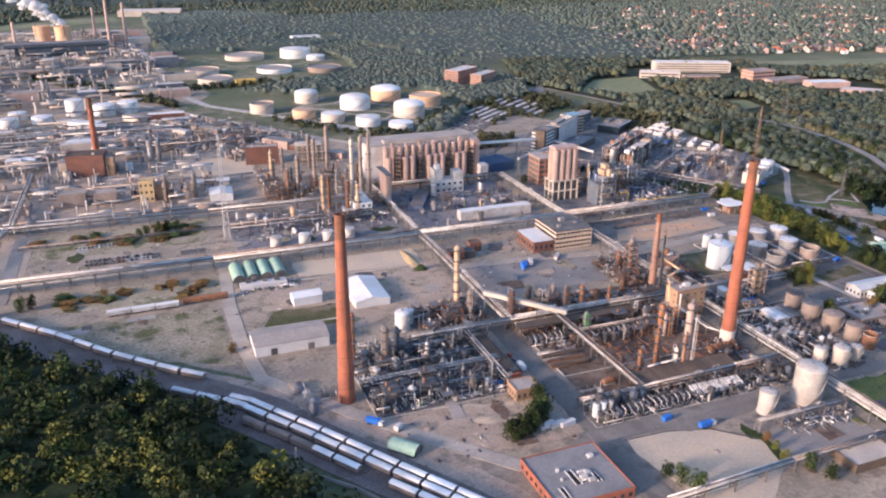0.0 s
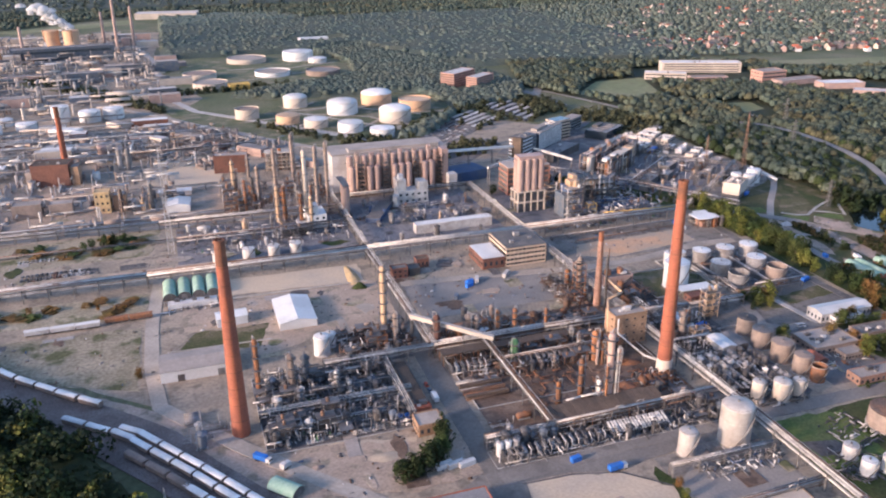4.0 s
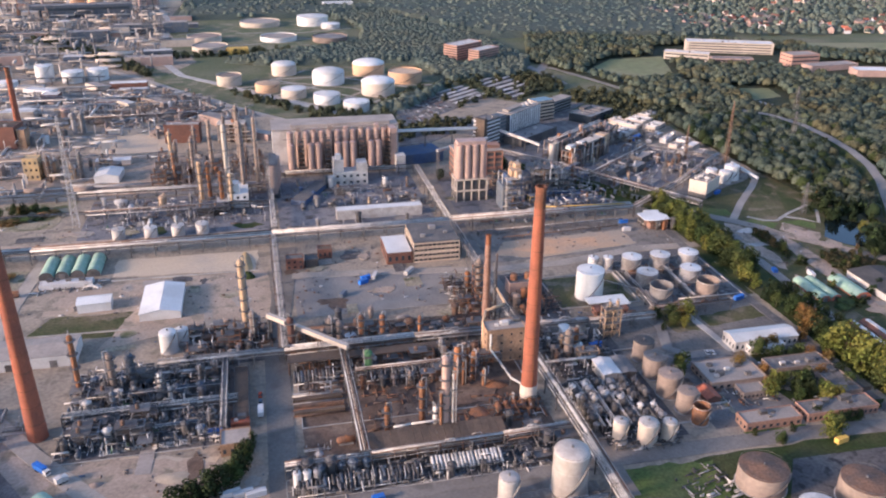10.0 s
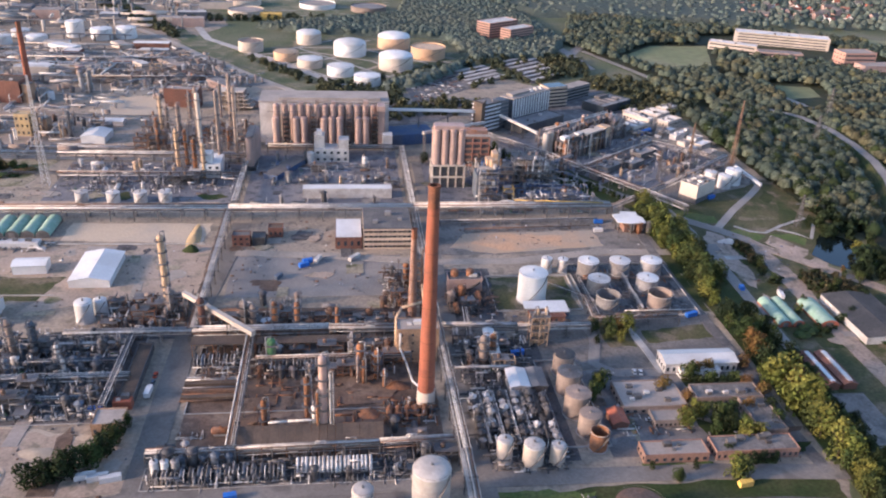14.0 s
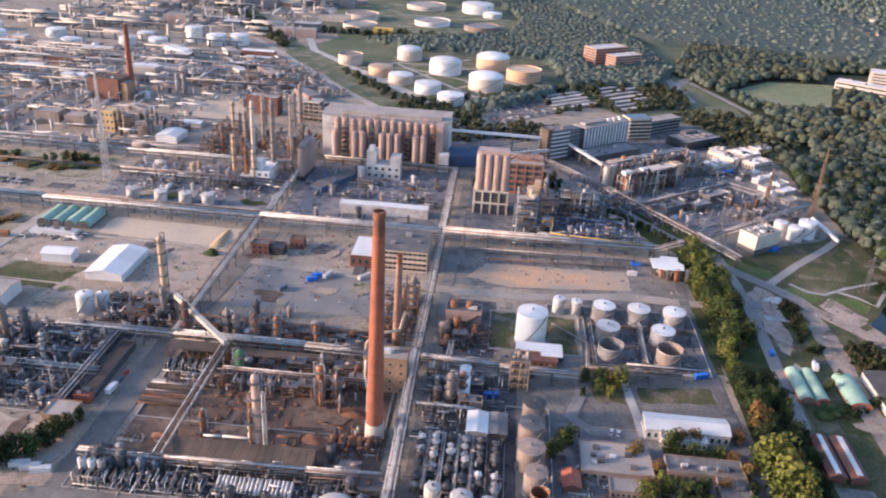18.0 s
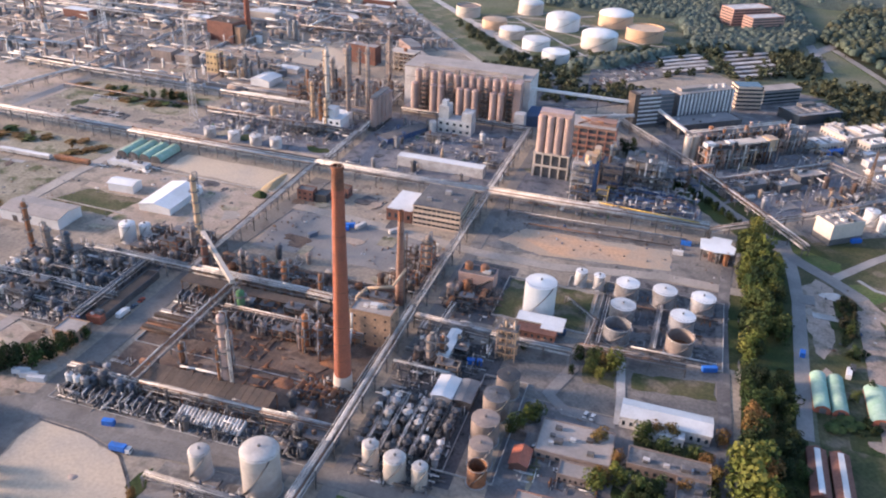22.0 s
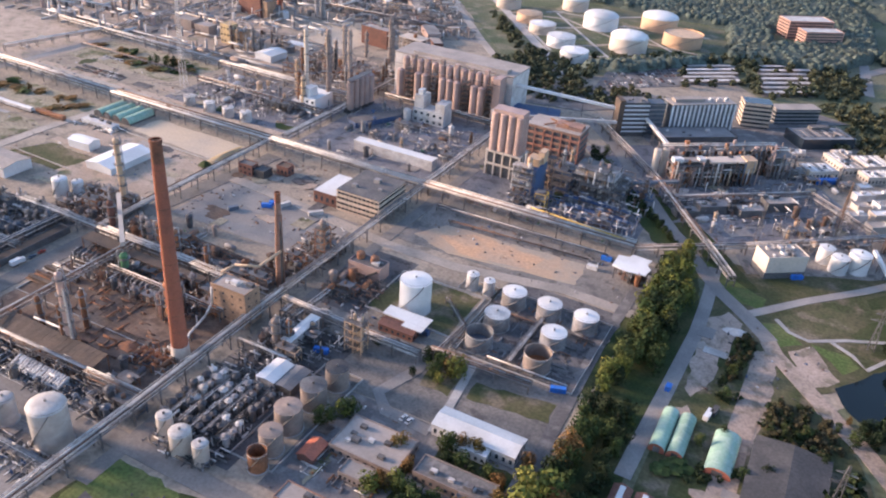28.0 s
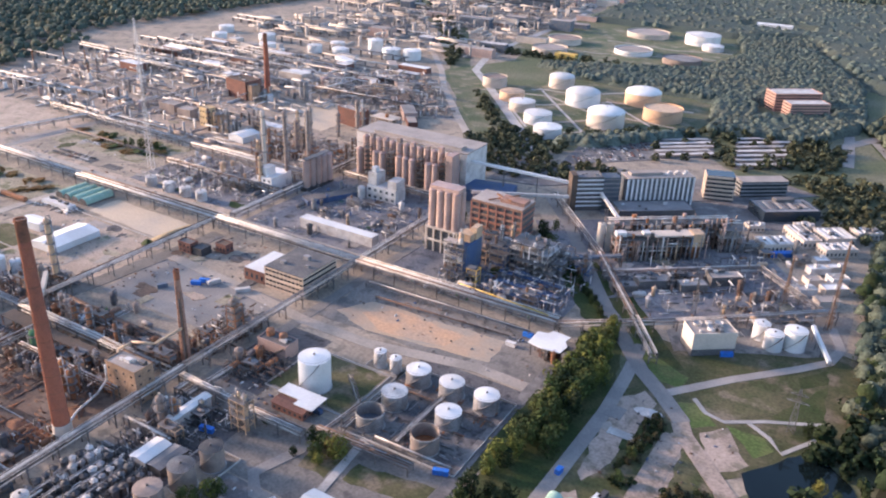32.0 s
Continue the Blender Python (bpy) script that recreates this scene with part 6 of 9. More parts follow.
# ---------------------------------------------------------------- process equipment
def f_column(r, h, shell, plat):
    def build():
        e = thing("process_column", "upright process column with platforms and a ladder", "process column", 0, 0, group="process columns")
        part("shell", M().cyl(0, 0, 0, r, h, 14, caps=False).dome(0, 0, h, r, r * 0.8, 14), shell, e)
        for i in range(plat):
            z = h * (i + 1) / (plat + 0.3)
            part("platform", M().cyl(0, 0, z, r + 1.3, 0.25, 12).cyl(0, 0, z + 1.1, r + 1.3, 0.12, 12, caps=False), STEEL, e)
        part("ladder", M().beam((r + 0.4, 0.3, 0), (r + 0.4, 0.3, h), 0.12).beam((r + 0.4, -0.3, 0), (r + 0.4, -0.3, h), 0.12), STEEL, e)
        part("overhead_pipe", M().pipe([(0, 0, h + r * 0.7), (0, 0, h + r + 1), (0, -r - 0.8, h + r + 1), (0, -r - 0.8, 1)], 0.3, 6), PIPEGREY, e)
        return e
    return build


def f_drum(r, L, shell):
    def build():
        e = thing("horizontal_drum", "horizontal pressure drum on saddles", "drum", 0, 0, group="horizontal drums")
        m = M()
        k, n = 8, 12
        v = []
        prof = [(0, 0.05), (0.15 * r, r * 0.6), (0.5 * r, r), (L - 0.5 * r, r), (L - 0.15 * r, r * 0.6), (L, 0.05)]
        for x, q in prof:
            v += [(x - L / 2, q * math.cos(2 * math.pi * i / n), r + 0.8 + q * math.sin(2 * math.pi * i / n)) for i in range(n)]
        f = [(j * n + i, j * n + (i + 1) % n, (j + 1) * n + (i + 1) % n, (j + 1) * n + i) for j in range(len(prof) - 1) for i in range(n)]
        part("shell", m.add(v, f, True).cyl(0, 0, 2 * r + 0.6, 0.3, 1.0, 8), shell, e)
        part("cradle", M().box(-L * 0.36, -r * 0.7, 0, L * 0.36, r * 0.7, r * 0.6 + 0.5), CONCRETE, e)
        return e
    return build


def f_frame(lx, ly, h, tiers, steel):
    def build():
        e = thing("steel_structure", "open steel structure with gratings and railings", "steel structure", 0, 0, group="open steel structures")
        nx, ny = max(2, round(lx / 6) + 1), 2
        m = M()
        for i in range(nx):
            for j in range(ny):
                x = lx * i / (nx - 1)
                m.box(x - 0.2, ly * j - 0.2, 0, x + 0.2, ly * j + 0.2, h)
        for i in range(nx - 1):
            m.beam((lx * i / (nx - 1), 0, 0), (lx * (i + 1) / (nx - 1), 0, h / tiers), 0.14)
        for t in range(tiers):
            z = h * (t + 1) / tiers
            for j in range(ny):
                m.box(0, ly * j - 0.2, z - 0.6, lx, ly * j + 0.2, z)
            for i in range(nx):
                m.box(lx * i / (nx - 1) - 0.2, 0, z - 0.55, lx * i / (nx - 1) + 0.2, ly, z - 0.05)
        part("frame", m, steel, e)
        for t in range(tiers):
            z = h * (t + 1) / tiers
            w = lx * (1 if t % 2 else 0.7)
            r = M().box(-0.4, -0.4, z, w + 0.4, ly + 0.4, z + 0.12)
            for a, b in (((-0.4, -0.4), (w + 0.4, -0.4)), ((w + 0.4, -0.4), (w + 0.4, ly + 0.4)), ((w + 0.4, ly + 0.4), (-0.4, ly + 0.4)), ((-0.4, ly + 0.4), (-0.4, -0.4))):
                r.beam((*a, z + 1.1), (*b, z + 1.1), 0.09)
                r.beam((*a, z), (*a, z + 1.1), 0.09)
            part("deck", r, STEEL, e)
        rnd = random.Random(int(lx * 10 + h))
        for i in range(2):
            x, z = lx * (i + 0.5) / 2, h * (rnd.randrange(tiers) + 1) / tiers if tiers > 1 else 0
            if rnd.random() < 0.5:
                m = M().cyl(x, ly / 2, z, 0.9, 2.6, 10).dome(x, ly / 2, z + 2.6, 0.9, 0.6, 10)
            else:
                m = M().tube((x - 1.6, ly / 2, z + 1), (x + 1.6, ly / 2, z + 1), 0.8, 10)
            part("vessel", m, rnd.choice((PIPEWHITE, PIPEGREY, BROWNSHELL, PIPEBROWN)), e)
        return e
    return build


def f_exchanger(n, shell):
    def build():
        e = thing("heat_exchanger_bank", "bank of stacked tubular heat exchangers", "heat exchanger", 0, 0, group="heat exchangers")
        for i in range(n):
            part("tube_shell", M().tube((i * 1.9, -3.2, 1.6), (i * 1.9, 3.2, 1.6), 0.62, 8).tube((i * 1.9, -3.9, 1.6), (i * 1.9, -3.2, 1.6), 0.78, 8), shell, e)
        part("plinth", M().box(-0.8, -2.2, 0, n * 1.9 - 1.1, 2.2, 1.0), CONCRETE, e)
        return e
    return build


def f_pumps(n):
    def build():
        e = thing("pump_set", "row of small pumps with motors on plinths", "pump", 0, 0, group="pump sets")
        for i in range(n):
            part("pump", M().tube((i * 2.2, -0.9, 0.9), (i * 2.2, 0.6, 0.9), 0.45, 8).tube((i * 2.2, 0.7, 0.9), (i * 2.2, 1.5, 0.9), 0.6, 8).tube((i * 2.2, 1.1, 0.9), (i * 2.2, 1.1, 2.8), 0.2, 6), (BLUESTEEL, PIPEGREY, GREENPAINT)[i % 3], e)
        part("plinth", M().box(-0.9, -1.2, 0, n * 2.2 - 1.3, 1.8, 0.4), CONCRETE, e)
        return e
    return build


def f_vessel(r, h, shell):
    def build():
        e = thing("upright_vessel", "small upright vessel on a skirt", "vessel", 0, 0, group="upright vessels")
        part("shell", M().cyl(0, 0, 1.5, r, h, 14, caps=False).dome(0, 0, 1.5 + h, r, r * 0.5, 14).cyl(0, 0, 0, r * 0.7, 1.5, 12, r, caps=False).cyl(0, 0, h + 1.2, r + 0.7, 0.15, 12).pipe([(0, 0, h + 1.4 + r * 0.4), (0, 0, h + 2.8), (r + 0.8, 0, h + 2.8), (r + 0.8, 0, 0.6)], 0.16, 5), shell, e)
        return e
    return build


def f_cooler(n, steel):
    def build():
        e = thing("air_cooler", "air cooler with fans on a steel table", "air cooler", 0, 0, group="air coolers")
        part("box", M().box(0, 0, 5, n * 4, 7, 6.2), steel, e)
        for i in range(n):
            part("fan_ring", M().cyl(2 + 4 * i, 3.5, 6.2, 1.7, 0.7, 14, caps=False).cyl(2 + 4 * i, 3.5, 6.3, 1.6, 0.05, 12), DARKSTEEL, e)
        for x in (0.2, n * 4 - 0.2):
            for y in (0.2, 6.8):
                part("leg", M().box(x - 0.18, y - 0.18, 0, x + 0.18, y + 0.18, 5), steel, e)
        part("header_pipe", M().tube((0, -0.6, 5.6), (n * 4, -0.6, 5.6), 0.35, 6), PIPEWHITE, e)
        return e
    return build


def f_bundle(n, L, mats):
    def build():
        e = thing("pipe_run", "low run of parallel pipes on sleepers", "pipes", 0, 0, group="low pipe runs")
        rnd = random.Random(n * 100 + int(L))
        for i in range(n):
            r = rnd.choice((0.14, 0.2, 0.28))
            z = 0.6 + r
            x1 = L * rnd.uniform(0.7, 1)
            part("pipe", M().pipe([(0, i * 1.1, z), (x1, i * 1.1, z), (x1, i * 1.1, z + rnd.uniform(1, 5))], r, 6), rnd.choice(mats), e)
        part("footing", M().box(1, -0.5, 0, 1.5, n * 1.1, 0.6).box(L / 2, -0.5, 0, L / 2 + 0.5, n * 1.1, 0.6).box(L - 2, -0.5, 0, L - 1.5, n * 1.1, 0.6), CONCRETE, e)
        return e
    return build


def f_heater(shell):
    def build():
        e = thing("fired_heater", "boxy fired heater with a short stack", "heater", 0, 0, group="fired heaters")
        part("box", M().box(-3.5, -2.5, 2, 3.5, 2.5, 10), shell, e)
        part("hood", M().add([(-3.5, -2.5, 10), (3.5, -2.5, 10), (3.5, 2.5, 10), (-3.5, 2.5, 10), (-1, -1, 13), (1, -1, 13), (1, 1, 13), (-1, 1, 13)],
                             [(0, 1, 5, 4), (1, 2, 6, 5), (2, 3, 7, 6), (3, 0, 4, 7), (4, 5, 6, 7)]), shell, e)
        part("stack", M().cyl(0, 0, 12.5, 0.9, 12, 12), RUST, e)
        for x in (-3.2, 3.2):
            for y in (-2.2, 2.2):
                part("leg", M().box(x - 0.2, y - 0.2, 0, x + 0.2, y + 0.2, 2), STEEL, e)
        return e
    return build


PALETTE = {
    "grey": (DARKSTEEL, BLUESTEEL, PIPEGREY, PIPEWHITE, STEEL),
    "night": (BLUESTEEL, DARKSTEEL, BLUESTEEL, PIPEWHITE, DARKSTEEL),
    "rust": (RUST, PIPEBROWN, DARKSTEEL, PIPEGREY, BROWNSHELL),
    "tan": (TANSHELL, PIPEGREY, PIPEBROWN, OFFWHITE, STEEL),
    "blue": (BLUESTEEL, DEEPBLUE, PIPEGREY, OFFWHITE, STEEL),
}


def unit(x0, y0, x1, y1, step, seed, tone="grey", mix="fffeeppvvvdbbch", tall=12.0, gaps=0.15, rz=0.0, keep=None):
    """Fills a rectangle of the plant with equipment on a loose grid."""
    rnd = random.Random(seed)
    pal = PALETTE[tone]
    cx, cy = (x0 + x1) / 2, (y0 + y1) / 2
    c, s = math.cos(radians(rz)), math.sin(radians(rz))
    nx, ny = max(1, int((x1 - x0) / step)), max(1, int((y1 - y0) / step))
    for i in range(nx):
        for j in range(ny):
            if rnd.random() < gaps:
                continue
            u = x0 + (i + 0.5) * (x1 - x0) / nx + rnd.uniform(-0.2, 0.2) * step - cx
            v = y0 + (j + 0.5) * (y1 - y0) / ny + rnd.uniform(-0.2, 0.2) * step - cy
            x, y = cx + u * c - v * s, cy + u * s + v * c
            if keep and not keep(x, y):
                continue
            k, q = rnd.choice(mix), rnd.randrange(3)
            turn = rz + rnd.choice((0, 90))
            m = pal[rnd.randrange(5)]
            mk = m.name
            sc = rnd.uniform(0.85, 1.15)
            if k == "f":
                lx, ly, h, t = ((8, 5, 7, 2), (11, 5, 10, 3), (7, 6, 5, 1))[q]
                m = pal[rnd.randrange(2)]
                place(("f", q, m.name), f_frame(lx, ly, h, t, m), x - step * 0.4, y - step * 0.3, 0, rz, (sc, sc, sc * tall / 12))
            elif k == "e":
                place(("e", q, mk), f_exchanger((3, 4, 5)[q], m), x - 3, y, 0, turn, (sc, sc, 1 + 0.4 * rnd.random()))
            elif k == "p":
                place(("p", q), f_pumps((2, 3, 4)[q]), x - 2, y, 0, turn)
            elif k == "v":
                place(("v", q, mk), f_vessel((1.0, 1.4, 1.8)[q], (4, 5, 6)[q], m), x, y, 0, rnd.uniform(0, 360), (sc, sc, sc))
            elif k == "d":
                place(("d", q, mk), f_drum((1.1, 1.4, 1.7)[q], (6, 8, 9)[q], m), x, y, 0, turn, (sc, sc, sc))
            elif k == "b":
                place(("b", q, tone), f_bundle((3, 4, 5)[q], (9, 12, 14)[q], (PIPEWHITE, PIPEGREY, m)), x - 4, y - 2, 0, turn)
            elif k == "c":
                h = (9, 12, 15)[q] * tall / 12
                place(("c", q, mk), f_column((0.8, 1.0, 1.2)[q], (9, 12, 15)[q], m, 1 + q), x, y, 0, rnd.uniform(0, 360), (1, 1, tall / 12 * sc))
            elif k == "h":
                place(("h", mk), f_heater(m), x, y, 0, turn, (0.8, 0.8, tall / 16))
            elif k == "a":
                place(("a", q, mk), f_cooler((2, 3, 4)[q], m), x - 5, y - 3, 0, turn, (0.9, 0.9, 0.9))


def column(x, y, r, h, shell, label, plat=4):
    e = f_column(r, h, shell, plat)()
    e.matrix_basis = pose(x, y, 0, 0, 0, random.Random(int(x)).uniform(0, 360))
    return tagged(e, worded(label), "process column")


# the south-west unit
unit(94, 320, 160, 344, 5.4, 11, "night", mix="ffeppvvvdbbcc", tall=9, gaps=0.08)
unit(92, 350, 160, 384, 5.8, 12, "night", mix="ffeppvvvdbbcc", tall=9, gaps=0.1)
unit(61, 330, 74, 356, 5.5, 13, "grey", mix="dvbep", gaps=0.1)
column(111, 367, 1.7, 22, BROWNSHELL, "grey-brown process column with platforms")
column(94.5, 372, 1.3, 31, RUST, "slim rusty process column")
column(132.7, 361, 1.1, 12, PIPEWHITE, "short pale process column")
column(119, 372, 1.5, 18, BLUESTEEL, "blue-grey process column")
# the old unit between the two long racks
def exchanger_row(x, y, n, label, seed):
    """A row of black exchangers with pale risers before them."""
    rnd = random.Random(seed)
    e = thing("exchanger_row", label, "heat exchanger", x, y)
    for i in range(n):
        u = 3.4 * i
        part("tube_shell", M().tube((u, 0, 1.8), (u, 7, 1.8), 0.9, 9).tube((u, 0.6, 3.6), (u, 6.4, 3.6), 0.75, 9), rnd.choice((DARKSTEEL, DARKSTEEL, BLUESTEEL, STEEL)), e)
        part("riser", M().pipe([(u + 1.5, -0.6, 0.3), (u + 1.5, -0.6, rnd.uniform(3.5, 5.5)), (u + 1.5, 3, 5.6)], 0.2, 6), rnd.choice((PIPEWHITE, PIPEGREY, STEEL)), e)
    part("header_pipe", M().tube((-1, -1.2, 1.2), (3.4 * n, -1.2, 1.2), 0.28, 6), PIPEWHITE, e)
    part("footing", M().box(-1.2, 1.4, 0, 3.4 * n - 1.6, 5.8, 1.1), DARKYARD, e)
    return e


exchanger_row(195, 357.5, 6, "row of black exchangers with pale risers", 1)
exchanger_row(230, 353.5, 11, "long row of black exchangers with pale risers", 2)
exchanger_row(192, 277.5, 7, "row of dark exchangers along the south road", 4)
exchanger_row(216, 278, 8, "row of dark exchangers along the south road", 5)
for k, (y, h, m) in enumerate(((331.5, 2.2, ROOFBROWN), (336.5, 2.6, PIPEBROWN), (341.5, 2.4, ROOFBROWN), (347.5, 1.6, CONCRETE))):
    e = thing("low_pipe_trough", "low brown covered pipe trough" if k < 3 else "low pale concrete wall", "pipes", 193, y)
    part("body", M().box(0, 0, 0, 23, (2.2, 0.8, 2.0, 0.7)[k], h), m, e)
    part("pipe", M().tube((-0.5, -0.8, 0.9), (23.5, -0.8, 0.9), 0.35, 7), (PIPEBROWN, RUST, PIPEGREY, PIPEWHITE)[k], e)
for k in range(5):
    e = f_drum(1.5, 7, CORTEN)()
    e.matrix_basis = pose(285.5 + 3.9 * k, 316.5, 0, 0, 0, 84)
    tagged(e, "rusty red drum lying beside the tall chimney", "drum", "rusty drums beside the chimney")
for k, (x, y, h) in enumerate(((272, 342, 14), (274.5, 341, 13), (279, 350, 15), (284, 338, 9))):
    column(x, y, 0.7, h, CORTEN if k else PINKSHELL, "thin rust-orange riser beside the tan block", 1)
sheet("rust_patch", [(262, 326), (284, 324), (291, 340), (288, 356), (270, 352)], 0.13, RUSTYARD, "rust-brown spoil on the ground", "ground")
e = thing("bent_pipe", "pale bent pipe from the tan block to the tall chimney", "pipes", 291, 357)
part("pipe", M().pipe([(1.5, -0.8, 17.5), (1.5, -1, 9), (4, -9, 6.5), (6, -22, 5), (10, -29, 5)], 0.55, 8), PIPEWHITE, e)
part("support", M().box(5.7, -21.8, 0, 6.3, -21.2, 4.6), STEEL, e)
e = thing("bent_pipe", "pale yellow bent duct from the short chimney", "pipes", 306, 394)
part("pipe", M().pipe([(0, 0, 3), (0, 0, 44)], 0.35, 8), PIPEBROWN, e)
part("duct", M().pipe([(0, -1.5, 24), (-0.5, -18, 23.5), (-12, -22, 22.5), (-15, -28, 20.5), (-15, -30, 2)], 0.7, 8), TANSHELL, e)
part("ladder_frame", M().box(-1.2, -0.6, 0, -0.9, 0.6, 40), STEEL, e)
unit(224, 344, 268, 352, 6.5, 15, "rust", mix="fvvdpbc", tall=7, gaps=0.45)
unit(266, 352, 290, 372, 7.0, 65, "rust", mix="ffvc", tall=10, gaps=0.2)
unit(224, 362, 266, 367, 6.5, 66, "rust", mix="ffvd", tall=8, gaps=0.1)
unit(224, 308, 262, 322, 9.0, 16, "rust", mix="vdbbp", tall=8, gaps=0.55)
unit(189, 286, 222, 289, 4.2, 17, "night", mix="pvvf", tall=5, gaps=0.1)
unit(278, 276, 308, 289, 5.2, 18, "night", mix="eepvf", tall=6, gaps=0.08)
unit(246, 274, 278, 280, 4.5, 67, "night", mix="ppvv", tall=6, gaps=0.1)
unit(284, 294, 308, 310, 6.5, 19, "rust", mix="fevdp", tall=8, gaps=0.2)
unit(189, 292, 218, 312, 7.0, 20, "rust", mix="fdvb", tall=7, gaps=0.35)
unit(198, 384, 296, 400, 6.5, 21, "rust", mix="ffvvpdb", tall=9)
unit(200, 404, 300, 422, 9.0, 22, "rust", mix="vdbp", tall=8, gaps=0.5)
e = thing("sheet_canopy", "long brown corrugated canopy over rusty exchangers", "canopy", 222, 290.5)
for i in range(18):
    a, b = 60 * i / 18, 60 * (i + 1) / 18 - 0.12
    part("roof_sheet", M().add([(a, 0, 6.6), (b, 0, 6.6), (b, 11.5, 8.2), (a, 11.5, 8.2), (a, 0, 6.8), (b, 0, 6.8), (b, 11.5, 8.4), (a, 11.5, 8.4)],
                               [(3, 2, 1, 0), (4, 5, 6, 7), (0, 1, 5, 4), (1, 2, 6, 5), (2, 3, 7, 6), (3, 0, 4, 7)]), ROOFBROWN, e)
for i in range(7):
    for yy in (0.4, 11.1):
        part("post", M().box(9.9 * i + 0.1, yy - 0.2, 0, 9.9 * i + 0.5, yy + 0.2, 6.5 + yy * 0.14), RUST, e)
part("white_pipe", M().pipe([(12, 13, 8.6), (20, 13.2, 9), (36, 13.5, 9)], 0.5, 8), PIPEWHITE, e)
e = thing("deck_canopy", "dark brown flat deck above the old exchangers", "canopy", 192, 366.5)
part("roof", M().box(0, 0, 7, 27, 8, 7.4), ROOFBROWN, e)
part("roof", M().box(31, 0.5, 6.6, 82, 7, 7.0), ROOFBROWN, e)
for i in range(9):
    for yy in (0.5, 7):
        part("post", M().box(10 * i + 0.3, yy - 0.2, 0, 10 * i + 0.7, yy + 0.2, 6.8), RUST, e)
for i in range(9):
    e = f_exchanger(2, PIPEWHITE)()
    e.matrix_basis = pose(247 + 3.4 * i, 283, 2.2, 18, 0, 0)
    tagged(e, "tilted pale exchanger pair in a long row", "heat exchanger", "row of tilted exchangers")
    part("stand", M().box(-0.5, -2.6, -2.6, 2.4, 2.6, 0.9), DARKSTEEL, e)
for i in range(3):
    tank(191.5 + 4 * i, 284, 1.7, 7, WHITE if i < 2 else PIPEGREY, "dome", label="slim white upright vessel beside the road", name="upright_vessel", group="slim vessels beside the road", n=16, stairs=False)
column(257, 303.5, 1.75, 40, PINKSHELL, "tall pinkish pale column with platforms and rust", 5)
column(260, 302, 0.5, 33, PIPEWHITE, "thin pale riser beside the tall column", 1)
column(254.6, 301.6, 0.6, 24, RUST, "thin rusty riser beside the tall column", 1)
column(253, 306, 1.1, 14, PIPEWHITE, "short pale riser column", 2)
column(249.5, 318, 1.3, 20, RUST, "slim rusty column", 3)
column(232, 308, 1.2, 16, RUST, "slim rusty column with a crooked pipe", 2)
column(273, 347, 1.7, 17, RUST, "rusty column", 3)
column(281, 345, 1.5, 15, RUST, "rusty brown column", 3)
column(231, 360, 2.1, 12.5, GREENPAINT, "stout green column", 2)
column(231, 385, 1.4, 19, RUST, "rusty column with platforms", 4)
column(242, 385.5, 1.4, 18, RUST, "rusty column with platforms", 4)
column(215, 390, 2.2, 16, BROWNSHELL, "stout brown column", 3)
column(219.8, 388.6, 1.6, 15, BROWNSHELL, "brown column", 3)
column(262, 386, 0.9, 15, RUST, "slim rusty vent column", 1)
column(172, 415.5, 1.7, 42, TANSHELL, "tall tan column with a hooked top pipe", 6)
column(176, 404, 1.7, 17, BROWNSHELL, "brown column beside the sloping duct", 3)
column(195, 386, 1.8, 21, DARKBRICK, "dark brown column", 3)
column(306, 429, 1.7, 24, BROWNSHELL, "brown reactor column inside a steel frame", 4)
e = f_frame(6, 6, 21, 5, RUST)()
e.matrix_basis = pose(303, 426, 0)
tagged(e, "tall rusty steel frame round a reactor", "steel structure")
column(301, 436, 1.6, 13, RUST, "rusty riser column", 3)
tank(226, 392, 3.2, 4.5, WHITE, "dome", label="small white dome-roofed tank", n=20, stairs=False)
unit(142, 388, 184, 420, 7.0, 23, "rust", mix="ffvdbc", tall=10, gaps=0.25)
unit(290, 405, 310, 452, 7.0, 24, "rust", mix="fvdpc", tall=10, gaps=0.2)
unit(322, 400, 350, 424, 7.0, 25, "rust", mix="vdpbf", tall=6, gaps=0.3)
# vessel rows east of the long rack
rnd = random.Random(26)
for r, x in enumerate((323.5, 329.5, 336, 342, 348.5, 355)):
    for i in range(8):
        y = 292 + 4.2 * i
        if rnd.random() < 0.08 or (x > 340 and y > 325):
            continue
        q = rnd.randrange(2)
        m = rnd.choice((DARKSTEEL, STEEL, PIPEGREY, DARKSTEEL, PIPEWHITE))
        place(("v", q, m.name), f_vessel((1.0, 1.4)[q], (4, 5)[q], m), x + rnd.uniform(-0.3, 0.3), y, 0, rnd.uniform(0, 360), (1, 1, rnd.uniform(0.85, 1.2)))
for k, x in enumerate((326.5, 332.7, 339, 345.2, 352)):
    rack("pipe_rack", [(x, 290), (x, 326)], 4.5, 1.6, seed=60 + k, n=3, tiers=1, mats=(PIPEWHITE, PIPEGREY, DARKSTEEL), step=9, label="short low pipe rack between dark vessels")
unit(322, 346, 345, 374, 6.5, 27, "tan", mix="fvvcdp", tall=9, gaps=0.15)
column(332.8, 353, 1.8, 16, BROWNSHELL, "brown column with platforms", 3)
column(338, 356, 1.5, 15, RUST, "rusty column with platforms", 3)
e = f_frame(9, 6, 17, 4, TANSHELL)()
e.matrix_basis = pose(360, 369, 0)
tagged(e, "tall ochre steel frame with yellow railings", "steel structure")
